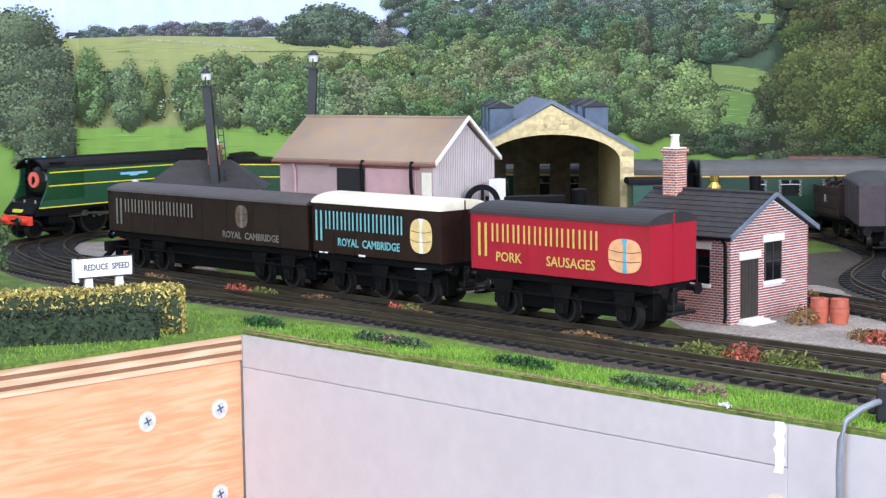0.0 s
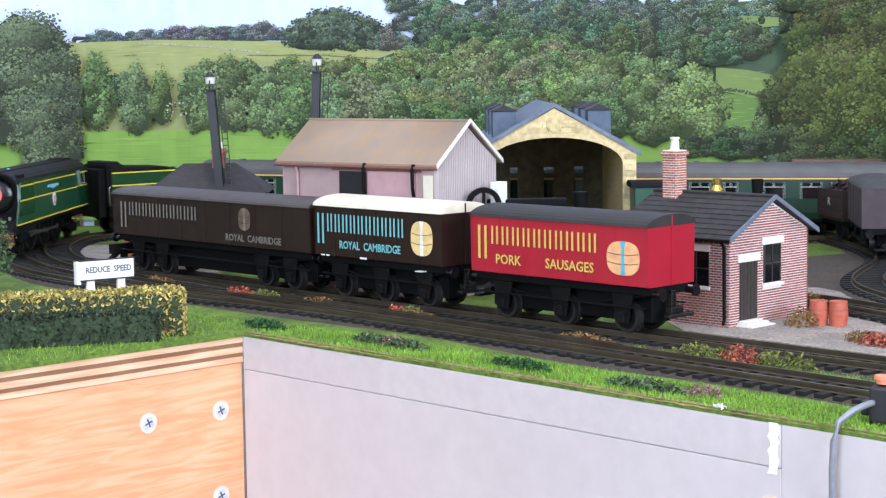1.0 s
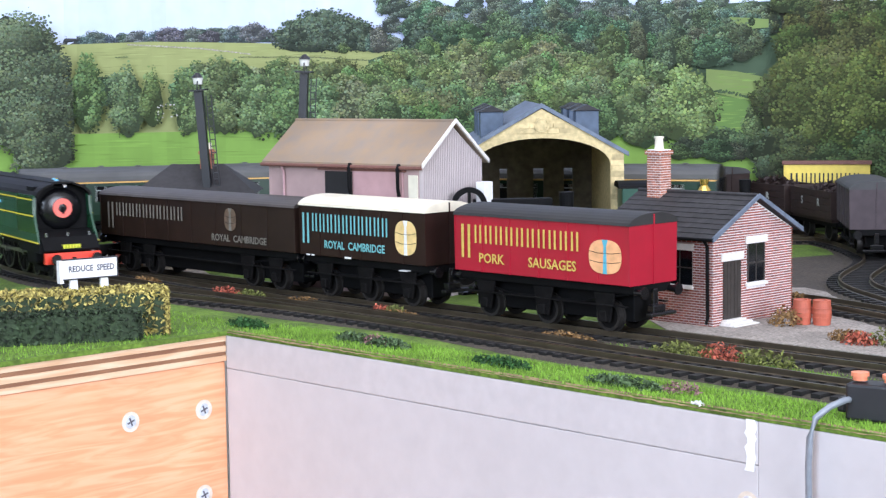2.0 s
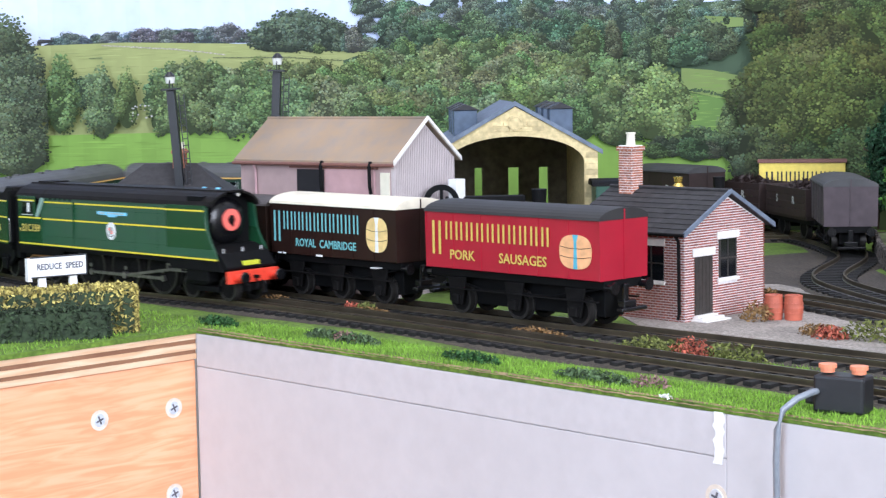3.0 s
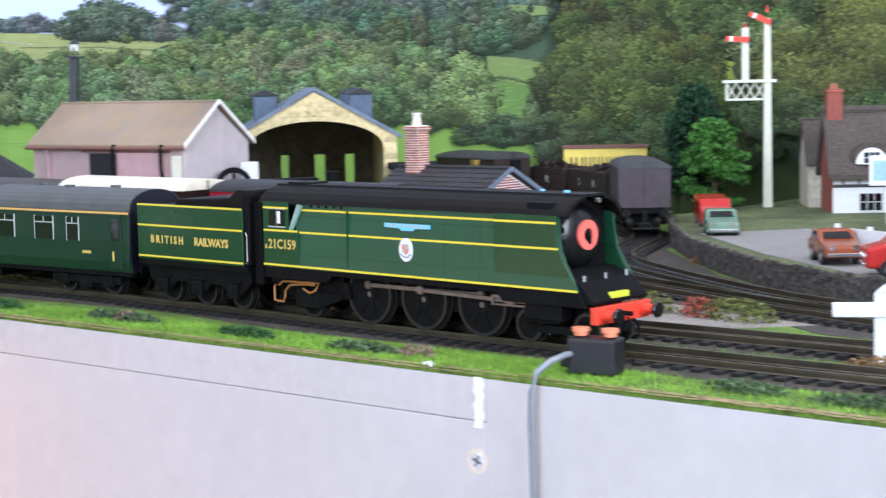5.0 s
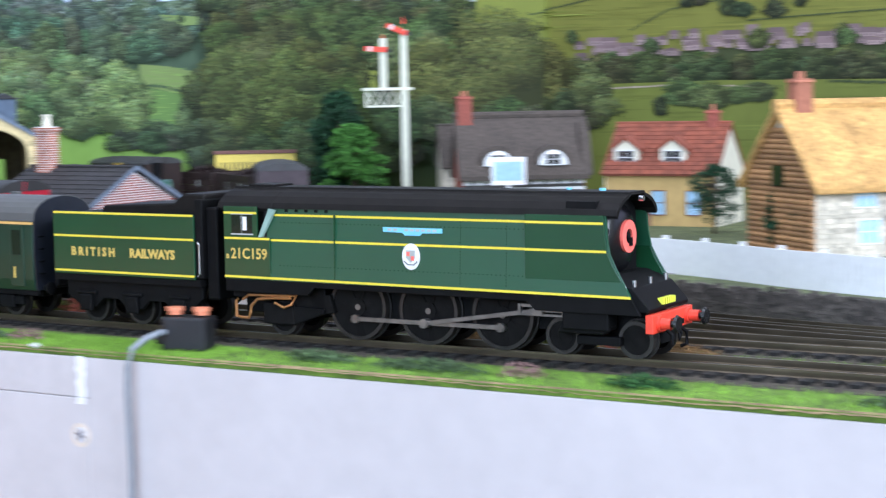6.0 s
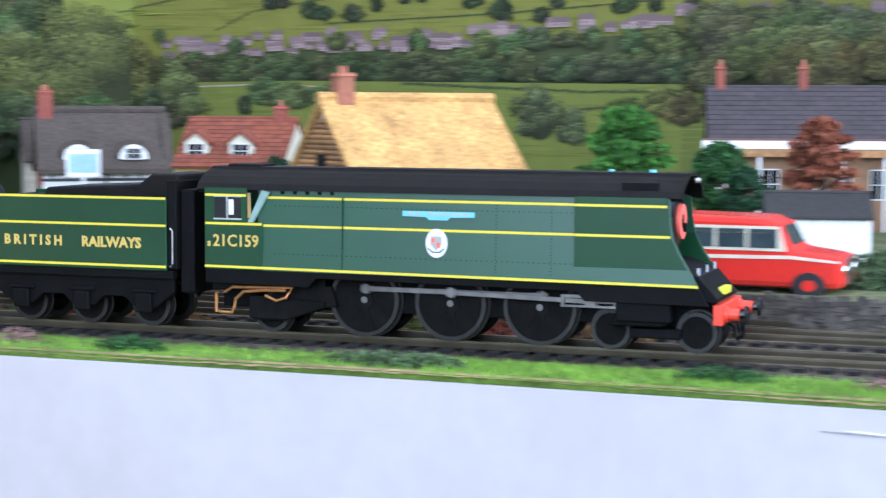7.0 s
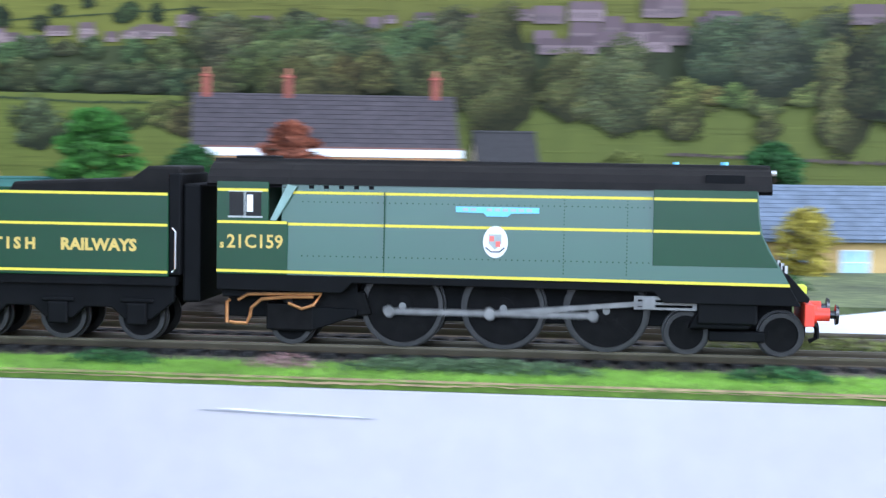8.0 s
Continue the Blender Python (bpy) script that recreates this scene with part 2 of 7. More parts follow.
# ---- building blocks ----
class Geo:
    """Corners and faces in millimetres."""

    def __init__(self):
        self.v, self.f, self.ink = [], [], []

    def add(self, v, f, ink=None):
        k = len(self.v)
        self.v += [tuple(p) for p in v]
        self.f += [tuple(i + k for i in q) for q in f]
        if ink is not None:
            self.ink += [ink] * len(f)
        return self

    def box(self, x0, x1, y0, y1, z0, z1, m=None):
        v = [(x, y, z) for x in (x0, x1) for y in (y0, y1) for z in (z0, z1)]
        if m is not None:
            v = [tuple(m @ Vector(p)) for p in v]
        return self.add(v, [(0, 1, 3, 2), (4, 6, 7, 5), (0, 4, 5, 1), (2, 3, 7, 6), (0, 2, 6, 4), (1, 5, 7, 3)])

    def prism(self, pts, axis, a, b):
        """A flat outline swept along an axis. axis y: points are (x, z); x: (y, z); z: (x, y)."""
        n = len(pts)
        put = {"y": lambda p, s: (p[0], s, p[1]), "x": lambda p, s: (s, p[0], p[1]), "z": lambda p, s: (p[0], p[1], s)}[axis]
        v = [put(p, a) for p in pts] + [put(p, b) for p in pts]
        f = [tuple(range(n - 1, -1, -1)), tuple(range(n, 2 * n))] + [(i, (i + 1) % n, n + (i + 1) % n, n + i) for i in range(n)]
        return self.add(v, f)

    def cyl(self, c, axis, r, h, n=20, r2=None):
        """A round bar or cone that starts at c and runs h along an axis."""
        r2 = r if r2 is None else r2
        put = {"x": lambda a, b, s: (c[0] + s, c[1] + a, c[2] + b), "y": lambda a, b, s: (c[0] + a, c[1] + s, c[2] + b),
               "z": lambda a, b, s: (c[0] + a, c[1] + b, c[2] + s)}[axis]
        cs = [(math.cos(2 * math.pi * i / n), math.sin(2 * math.pi * i / n)) for i in range(n)]
        v = [put(r * a, r * b, 0) for a, b in cs] + [put(r2 * a, r2 * b, h) for a, b in cs]
        f = [tuple(range(n - 1, -1, -1)), tuple(range(n, 2 * n))] + [(i, (i + 1) % n, n + (i + 1) % n, n + i) for i in range(n)]
        return self.add(v, f)

    def ring(self, c, axis, r0, r1, h, n=28):
        """A flat ring between two radii."""
        put = {"x": lambda a, b, s: (c[0] + s, c[1] + a, c[2] + b), "y": lambda a, b, s: (c[0] + a, c[1] + s, c[2] + b),
               "z": lambda a, b, s: (c[0] + a, c[1] + b, c[2] + s)}[axis]
        v = []
        for i in range(n):
            a, b = math.cos(2 * math.pi * i / n), math.sin(2 * math.pi * i / n)
            v += [put(r0 * a, r0 * b, 0), put(r1 * a, r1 * b, 0), put(r1 * a, r1 * b, h), put(r0 * a, r0 * b, h)]
        f = []
        for i in range(n):
            p, q = 4 * i, 4 * ((i + 1) % n)
            f += [(p + k, p + (k + 1) % 4, q + (k + 1) % 4, q + k) for k in range(4)]
        return self.add(v, f)

    def tube(self, pts, r, n=8):
        """A bent wire or pipe."""
        k, pts = len(self.v), [Vector(p) for p in pts]
        for i, p in enumerate(pts):
            d = (pts[min(i + 1, len(pts) - 1)] - pts[max(i - 1, 0)]).normalized()
            a = d.cross(Vector((0.31, 0.17, 0.93))).normalized()
            b = d.cross(a)
            self.v += [tuple(p + r * (math.cos(2 * math.pi * j / n) * a + math.sin(2 * math.pi * j / n) * b)) for j in range(n)]
        for i in range(len(pts) - 1):
            self.f += [(k + i * n + j, k + i * n + (j + 1) % n, k + (i + 1) * n + (j + 1) % n, k + (i + 1) * n + j) for j in range(n)]
        self.f += [tuple(k + j for j in range(n - 1, -1, -1)), tuple(k + (len(pts) - 1) * n + j for j in range(n))]
        return self

    def grid(self, rows):
        """A skin over rows of points."""
        w = len(rows[0])
        f = [(i * w + j, i * w + j + 1, (i + 1) * w + j + 1, (i + 1) * w + j) for i in range(len(rows) - 1) for j in range(w - 1)]
        return self.add([p for r in rows for p in r], f)

    def leaves(self, c, s, n, leaf, rng, shell=0.35, flat=False):
        """Small leaf pieces through an egg-shaped space about c, of half sizes s."""
        for _ in range(n):
            d = Vector((rng.gauss(0, 1), rng.gauss(0, 1), rng.gauss(0, 1)))
            d = d.normalized() * (shell + (1 - shell) * rng.random() ** 0.5)
            p = Vector((c[0] + d.x * s[0], c[1] + d.y * s[1], c[2] + (abs(d.z) if flat else d.z) * s[2]))
            a = Vector((rng.gauss(0, 1), rng.gauss(0, 1), rng.gauss(0, 1))).normalized() * leaf * rng.uniform(0.6, 1.3)
            b = Vector((rng.gauss(0, 1), rng.gauss(0, 1), rng.gauss(0, 1))).normalized() * leaf * rng.uniform(0.4, 0.9)
            self.add([p - a, p - b, p + a, p + b * 0.8], [(0, 1, 2, 3)])
        return self


def part(name, g, material, parent=None, label="", smooth=False, bevel=0.0, kind=""):
    """Links the geometry as one mesh object, under a thing or a part."""
    me = bpy.data.meshes.new(name)
    me.from_pydata([(x * MM, y * MM, z * MM) for x, y, z in g.v], [], g.f)
    me.update()
    if not g.ink:
        b = bmesh.new()
        b.from_mesh(me)
        bmesh.ops.recalc_face_normals(b, faces=b.faces)
        b.to_mesh(me)
        b.free()
    else:
        at = me.attributes.new("ink", "FLOAT_COLOR", "FACE")
        at.data.foreach_set("color", [c for k in g.ink for c in (*k, 1.0)])
    me.materials.append(M[material])
    if smooth:
        me.shade_smooth() if hasattr(me, "shade_smooth") else me.polygons.foreach_set("use_smooth", [True] * len(me.polygons))
    ob = new(name, me)
    ob.parent = parent
    if bevel:
        md = ob.modifiers.new("worn_edges", "BEVEL")
        md.width, md.segments, md.limit_method, md.angle_limit = bevel * MM, 2, "ANGLE", radians(40)
    if label or kind:
        tagged(ob, label, kind=kind)
    return ob


def thing(name, x, y, z, rz, label, category, group="", kind=""):
    ob = new(name)
    ob.empty_display_size = 0.01
    ob.matrix_basis = at(x, y, z, rz)
    return tagged(ob, label, category, group, kind)


def at(x, y, z, rz=0, rx=0, ry=0):
    return pose(x * MM, y * MM, z * MM, rx, ry, rz)


def words(name, text, size, material, parent, m, align="CENTER", squeeze=1.0, label="", bold=0.10):
    """Lettering in the built-in font, as a thin raised mesh."""
    cu = bpy.data.curves.new(name, "FONT")
    cu.body, cu.size, cu.align_x, cu.align_y, cu.extrude, cu.offset, cu.resolution_u = text, size * MM, align, "CENTER", 0.04 * MM, bold * MM, 2
    tmp = bpy.data.objects.new("lettering_source", cu)
    me = bpy.data.meshes.new_from_object(tmp)
    bpy.data.objects.remove(tmp)
    me.name = name
    me.transform(Matrix.Diagonal((squeeze, 1, 1, 1)))
    me.materials.clear()
    me.materials.append(M[material])
    ob = new(name, me)
    ob.parent, ob.matrix_basis = parent, m
    return tagged(ob, label) if label else ob


def sign_shapes(name, x0, x1, y, z0, h, first, count, material, parent):
    """A trade name as a row of plain upright bars, the first pair taller."""
    w, x = (x1 - x0) / (count + 0.35), x0
    for i in range(count):
        ww, hh, zz = (w * 1.35, first, z0 + h - first) if i == 0 else (w, h, z0)
        for k in (0.10, 0.56):
            part(name, Geo().box(x + ww * k, x + ww * (k + 0.17), y - 0.12, y, zz, zz + hh), material, parent)
        x += ww


def poly_path(pts, step=6.0):
    """A smooth line through plan points: evenly spaced points and the length to each."""
    P = [Vector((x, y, 0)) for x, y in pts]
    P = [2 * P[0] - P[1]] + P + [2 * P[-1] - P[-2]]
    out = []
    for i in range(1, len(P) - 2):
        a, b, c, d = P[i - 1:i + 3]
        n = max(2, int((c - b).length / 2))
        for k in range(n):
            t = k / n
            out.append(0.5 * (2 * b + (c - a) * t + (2 * a - 5 * b + 4 * c - d) * t * t + (3 * b - a - 3 * c + d) * t ** 3))
    out.append(P[-2])
    s = [0.0]
    for i in range(1, len(out)):
        s.append(s[-1] + (out[i] - out[i - 1]).length)
    n = int(s[-1] / step)
    res, j = [], 0
    for k in range(n + 1):
        d = k * step
        while j < len(s) - 2 and s[j + 1] < d:
            j += 1
        t = (d - s[j]) / max(1e-6, s[j + 1] - s[j])
        res.append(out[j].lerp(out[j + 1], min(1, t)))
    return res


# ---- the room ----
def room():
    t = 60
    g = Geo().box(-2300, 2300, -2300, 1500, -760, -700)
    tagged(part("floor", g, "room_floor"), "brown boarded floor of the room", "floor", kind="structure")
    g = Geo().box(-2300, -550, -2300, 1500, 1400, 1450).box(850, 2300, -2300, 1500, 1400, 1450).box(-550, 850, -2300, -700, 1400, 1450).box(-550, 850, 400, 1500, 1400, 1450)
    tagged(part("ceiling", g, "room_white"), "white plastered ceiling with a roof light", "ceiling", kind="structure")
    g = Geo().box(-2300, -300, -1860, -1800, -700, 1400).box(1100, 2300, -1860, -1800, -700, 1400).box(-300, 1100, -1860, -1800, -700, 100).box(-300, 1100, -1860, -1800, 1150, 1400)
    tagged(part("wall_south", g, "room_white"), "white wall with a wide window opening", "wall", kind="structure")
    tagged(part("wall_west", Geo().box(-1900, -1840, -1800, 1500, -700, 1400), "room_white"), "plain white wall of the room", "wall", kind="structure")
    tagged(part("wall_east", Geo().box(1840, 1900, -1800, -1000, -700, 1400).box(1840, 1900, 300, 1500, -700, 1400).box(1840, 1900, -1000, 300, -700, 150).box(1840, 1900, -1000, 300, 1100, 1400), "room_white"), "white wall of the room with a window opening", "wall", kind="structure")
    tagged(part("wall_north", Geo().box(-1840, 1840, 1300, 1360, -700, 1400), "room_white"), "plain white wall of the room", "wall", kind="structure")
    w = thing("window_1", 400, -1830, 625, 0, "wide white framed window with daylight behind it", "window", kind="structure")
    g = Geo()
    for a, b in ((-700, -660), (-20, 20), (660, 700)):
        g.box(a, b, -20, 20, -525, 525)
    g.box(-660, -20, -20, 20, -525, -485).box(20, 660, -20, 20, -525, -485).box(-660, -20, -20, 20, 485, 525).box(20, 660, -20, 20, 485, 525)
    part("window_frame", g, "white", w)


room()

# ---- the boards under the layout ----
EDGE = -41.0


def edge_y(x):
    """The board front: straight, then turning a little outwards."""
    return EDGE - max(0.0, x - 330) * 0.024




def baseboard():
    out = [(-292, EDGE), (330, EDGE), (1500, edge_y(1500)), (1500, 900), (-1300, 900), (-1300, -700), (-292, -700)]
    tagged(part("ground", Geo().prism(out, "z", -2.2, 0), "grass_ground"), "bright green grass mat over the railway layout", "ground", kind="structure")
    b = thing("baseboard", 0, 0, 0, 0, "grey painted board front under the layout edge", "board", kind="structure")
    part("fascia", Geo().box(-293, 6, -41, -20, -190, -17.72).prism([(6, -41), (330, -41), (1500, edge_y(1500)), (1500, -20), (6, -20)], "z", -190, -2.3), "grey_fascia", b, bevel=0.4)
    part("board_edge", Geo().box(-293, 5.9, -41.1, -20, -17.6, -2.3), "grey_fascia_lip", b, bevel=0.5)
    p = thing("plywood_panel", 0, 0, 0, 0, "bare orange plywood board with screws", "board", kind="structure")
    part("side_sheet", Geo().box(-316, -294, -700, -41.2, -190, -14.5), "plywood", p, bevel=0.4)
    z = -2.3
    for i, h in enumerate((2.6, 2.0, 2.8, 1.8, 2.6)):
        part("ply", Geo().box(-316, -292.8 - (0.5 if i % 2 else 0), -700, -41.2, z - h, z - 0.05), "ply_light" if i % 2 == 0 else "ply_dark", p)
        z -= h


def wood(name, col, dark, along=6.0):
    """Plywood: long wavering grain along y."""
    m = mat(name, col, 0.6, 0, 0.1, 5, 0.05)
    n, l = m.node_tree.nodes, m.node_tree.links
    tc, mp = n.new("ShaderNodeTexCoord"), n.new("ShaderNodeMapping")
    mp.inputs["Scale"].default_value = (20, 14, 160)
    w = n.new("ShaderNodeTexNoise")
    w.inputs["Scale"].default_value, w.inputs["Detail"].default_value, w.inputs["Distortion"].default_value = 1.6, 5, 1.2
    l.new(tc.outputs["Object"], mp.inputs["Vector"]), l.new(mp.outputs["Vector"], w.inputs["Vector"])
    mx, rp = n.new("ShaderNodeMix"), n.new("ShaderNodeValToRGB")
    rp.color_ramp.elements[0].position, rp.color_ramp.elements[1].position = 0.38, 0.62
    l.new(w.outputs["Fac"], rp.inputs["Fac"])
    rp.color_ramp.elements[0].color, rp.color_ramp.elements[1].color = (*dark, 1), (*col, 1)
    h = [x for x in n if x.type == "HUE_SAT"][0]
    l.new(rp.outputs["Color"], h.inputs["Color"])
    return m


M["plywood"] = wood("plywood", (0.86, 0.44, 0.25), (0.76, 0.33, 0.16))
M["ply_light"] = wood("ply_light", (0.74, 0.54, 0.36), (0.62, 0.38, 0.22))
M["ply_dark"] = wood("ply_dark", (0.30, 0.15, 0.075), (0.22, 0.10, 0.05))
baseboard()

M["cinder"] = mat("cinder", (0.055, 0.044, 0.034), 0.95, var=0.5, size=1.8, bump=0.6)

M["village_ground"] = mat("village_ground", (0.105, 0.125, 0.048), 0.95, var=0.4, size=4, bump=0.6, broad=0.9)
# raised ground behind the retaining wall
RIDGE = [(-236, 446), (-165, 345), (-75, 252), (10, 194), (115, 162), (230, 130), (300, 112), (460, 96), (1400, 90)]
RAISE = 10.5
part_ground = part("raised_ground", Geo().prism([(x, y + 2.5) for x, y in RIDGE] + [(1400, 890), (-236, 890)], "z", 0.3, RAISE), "village_ground")
tagged(part_ground, "green raised ground behind the stone wall", "ground", kind="structure")
tagged(part("road", Geo().prism([(-150, 345), (-60, 262), (18, 206), (118, 176), (150, 200), (60, 250), (-20, 300), (-110, 400)], "z", RAISE, RAISE + 0.4), "tarmac"), "worn grey tarmac lane beside the stone wall", "road", kind="structure")
tagged(part("yard", Geo().prism([(-270, 190), (-140, 92), (20, 92), (60, 130), (-60, 210), (-180, 260)], "z", 0.02, 0.3), "gravel"), "pale gravel yard beside the brick hut", "ground", kind="structure")


tagged(part("cinder_ground", Geo().prism([(-255, 430), (-165, 338), (-75, 246), (10, 188), (115, 156), (300, 106), (460, 90), (460, 79), (230, 82), (60, 98), (-60, 176), (-190, 236), (-290, 330)], "z", 0.02, 0.25), "cinder"), "dark cinder ground round the yard tracks", "ground", kind="structure")
tagged(part("loop_gravel", Geo().prism([(-702, 122), (-650, 70), (-560, 46), (-470, 84), (-560, 130), (-660, 200)], "z", 0.02, 0.28), "gravel"), "pale gravel patch inside the curve", "ground", kind="structure")


def stone_wall():
    w = thing("retaining_wall", 0, 0, 0, 0, "rough grey rubble stone retaining wall", "wall", kind="structure")
    rng, pts = random.Random(5), poly_path(RIDGE[:-1] + [(620, 92)], 3.2)
    g = Geo()
    core = Geo()
    for a, b in zip(pts, pts[1:]):
        d = (b - a).normalized()
        ang = math.degrees(math.atan2(d.y, d.x))
        m = Matrix.Translation((a.x, a.y, 0)) @ Matrix.Rotation(radians(ang), 4, "Z")
        core.box(0, 3.4, 0.2, 3, 0, 11.2, m)
        z = 0
        while z < 12:
            h = rng.uniform(1.0, 2.4)
            o = rng.uniform(-1, 1)
            g.box(o, o + rng.uniform(2.2, 3.6), -rng.uniform(0.1, 0.9), 1.5, z, z + h * 0.93, m @ Matrix.Rotation(radians(rng.uniform(-6, 6)), 4, "Y"))
            z += h
    part("wall_core", core, "stone_wall", w)
    part("rubble", g, "stone_wall", w, kind="stuff")


stone_wall()

# ---- the backscene on its boards ----
WALL = [(-1150, -350), (-836, 222), (-390, 523), (-170, 670), (1500, 720)]


def wall_at(u):
    """The plan point u mm along the backscene from its first corner."""
    for a, b in zip(WALL, WALL[1:]):
        d = math.dist(a, b)
        if u <= d or b == WALL[-1]:
            return (a[0] + (b[0] - a[0]) * u / d, a[1] + (b[1] - a[1]) * u / d)
        u -= d


def backscene():
    """A printed country scene on boards: sky, hills, fields, woods and a far village, laid over one another."""
    rng, g = random.Random(12), Geo()
    depth = [0.0]

    runs, start = [], 0.0
    for a, b in zip(WALL, WALL[1:]):
        n = math.dist(a, b)
        runs.append((start, start + n, a, ((b[0] - a[0]) / n, (b[1] - a[1]) / n)))
        start += n

    def put(u, z, d):
        for u0, u1, a, e in runs:
            if u <= u1:
                break
        return (a[0] + e[0] * (u - u0) + e[1] * d, a[1] + e[1] * (u - u0) - e[0] * d, z)

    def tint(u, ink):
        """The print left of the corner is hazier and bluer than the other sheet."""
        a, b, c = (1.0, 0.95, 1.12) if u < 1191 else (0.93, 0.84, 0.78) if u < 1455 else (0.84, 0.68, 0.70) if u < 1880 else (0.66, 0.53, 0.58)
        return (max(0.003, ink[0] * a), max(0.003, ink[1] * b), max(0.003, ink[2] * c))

    def patch(pts, ink, lift=0.012):
        depth[0] += lift
        g.add([put(u, z, depth[0]) for u, z in pts], [tuple(range(len(pts)))], tint(pts[0][0], ink))

    def band(top, low, ink, lift=0.03):
        """The stretch under an outline, in narrow strips that follow the boards."""
        depth[0] += lift
        us = sorted({u for u, _ in top} | {u for u in range(0, 3200, 12) if top[0][0] < u < top[-1][0]})
        hs = []
        for u in us:
            for (a, za), (b, zb) in zip(top, top[1:]):
                if a <= u <= b:
                    hs.append(za + (zb - za) * (u - a) / max(1e-6, b - a))
                    break
        for (u0, z0), (u1, z1) in zip(zip(us, hs), list(zip(us, hs))[1:]):
            v = rng.uniform(0.96, 1.04)
            g.add([put(u0, low, depth[0]), put(u1, low, depth[0]), put(u1, z1, depth[0]), put(u0, z0, depth[0])], [(0, 1, 2, 3)], tint(u0, tuple(c * v for c in ink)))

    def streaks(u0, u1, z0, z1, count, ink, long=40, thick=1.2):
        """Mown and grazed streaks over a field."""
        for k in range(count):
            u, z = rng.uniform(u0, u1), rng.uniform(z0, z1)
            v = rng.uniform(0.78, 1.2)
            w, h = rng.uniform(0.3, 1) * long, rng.uniform(0.4, 1) * thick
            depth[0] += 0.0008
            g.add([put(u + a * w, z + b * h, depth[0]) for a, b in ((0, 0), (0.5, -0.4), (1, 0.1), (0.6, 0.6))], [(0, 1, 2, 3)], tint(u, tuple(c * v for c in ink)))

    def dab(u, z, s, ink, d):
        m, o = rng.choice((4, 5, 5, 6)), rng.uniform(0, 6.28)
        pts = [(u + s * math.cos(o + 6.283 * k / m) * rng.uniform(0.55, 1.3), z + 0.8 * s * math.sin(o + 6.283 * k / m) * rng.uniform(0.55, 1.3)) for k in range(m)]
        g.add([put(a, b, d) for a, b in pts], [tuple(range(m))], tint(u, ink))

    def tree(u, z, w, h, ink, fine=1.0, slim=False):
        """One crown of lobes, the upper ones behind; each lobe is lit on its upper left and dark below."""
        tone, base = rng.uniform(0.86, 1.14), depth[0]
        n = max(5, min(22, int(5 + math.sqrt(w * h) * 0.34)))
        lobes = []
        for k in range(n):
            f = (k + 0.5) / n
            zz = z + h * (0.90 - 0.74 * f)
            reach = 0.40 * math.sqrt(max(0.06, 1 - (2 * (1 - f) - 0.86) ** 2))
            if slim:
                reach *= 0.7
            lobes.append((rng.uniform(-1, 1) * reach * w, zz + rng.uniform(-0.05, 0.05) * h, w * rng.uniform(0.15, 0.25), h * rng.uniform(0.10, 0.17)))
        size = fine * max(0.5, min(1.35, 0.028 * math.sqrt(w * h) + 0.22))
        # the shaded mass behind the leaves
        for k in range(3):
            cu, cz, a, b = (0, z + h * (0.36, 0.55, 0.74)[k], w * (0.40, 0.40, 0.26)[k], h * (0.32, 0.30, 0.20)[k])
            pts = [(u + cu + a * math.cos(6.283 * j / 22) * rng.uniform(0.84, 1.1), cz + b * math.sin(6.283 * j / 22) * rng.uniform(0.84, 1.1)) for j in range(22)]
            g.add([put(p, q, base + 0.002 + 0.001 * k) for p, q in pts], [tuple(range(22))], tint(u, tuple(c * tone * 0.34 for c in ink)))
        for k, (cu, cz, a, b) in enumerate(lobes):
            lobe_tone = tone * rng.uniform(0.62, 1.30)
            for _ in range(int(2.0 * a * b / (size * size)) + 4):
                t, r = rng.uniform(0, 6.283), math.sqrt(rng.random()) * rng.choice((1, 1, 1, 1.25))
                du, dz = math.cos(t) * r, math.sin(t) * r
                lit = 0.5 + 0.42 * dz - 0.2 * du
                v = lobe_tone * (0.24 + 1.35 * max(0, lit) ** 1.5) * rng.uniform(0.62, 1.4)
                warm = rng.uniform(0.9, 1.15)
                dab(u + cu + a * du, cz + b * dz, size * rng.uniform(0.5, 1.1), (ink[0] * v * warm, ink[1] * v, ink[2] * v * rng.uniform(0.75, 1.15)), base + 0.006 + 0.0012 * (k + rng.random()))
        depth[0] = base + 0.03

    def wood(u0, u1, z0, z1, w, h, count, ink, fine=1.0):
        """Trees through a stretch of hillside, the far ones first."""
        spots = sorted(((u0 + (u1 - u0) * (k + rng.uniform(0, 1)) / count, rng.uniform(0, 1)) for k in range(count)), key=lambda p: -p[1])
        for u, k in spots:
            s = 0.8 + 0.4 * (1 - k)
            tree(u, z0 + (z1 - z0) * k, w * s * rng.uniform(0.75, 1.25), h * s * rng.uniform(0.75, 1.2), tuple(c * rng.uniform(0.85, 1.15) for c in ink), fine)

    def hedge_line(pts, thick, ink):
        """A hedge or drystone wall across the fields."""
        for (u0, z0), (u1, z1) in zip(pts, pts[1:]):
            n = int(abs(u1 - u0) / thick * 1.6) + 2
            for k in range(n):
                f = (k + rng.random()) / n
                depth[0] += 0.0006
                v = rng.uniform(0.6, 1.3)
                dab(u0 + (u1 - u0) * f, z0 + (z1 - z0) * f + rng.uniform(-0.3, 0.4) * thick, thick * rng.uniform(0.5, 0.9), tuple(c * v for c in ink), depth[0])

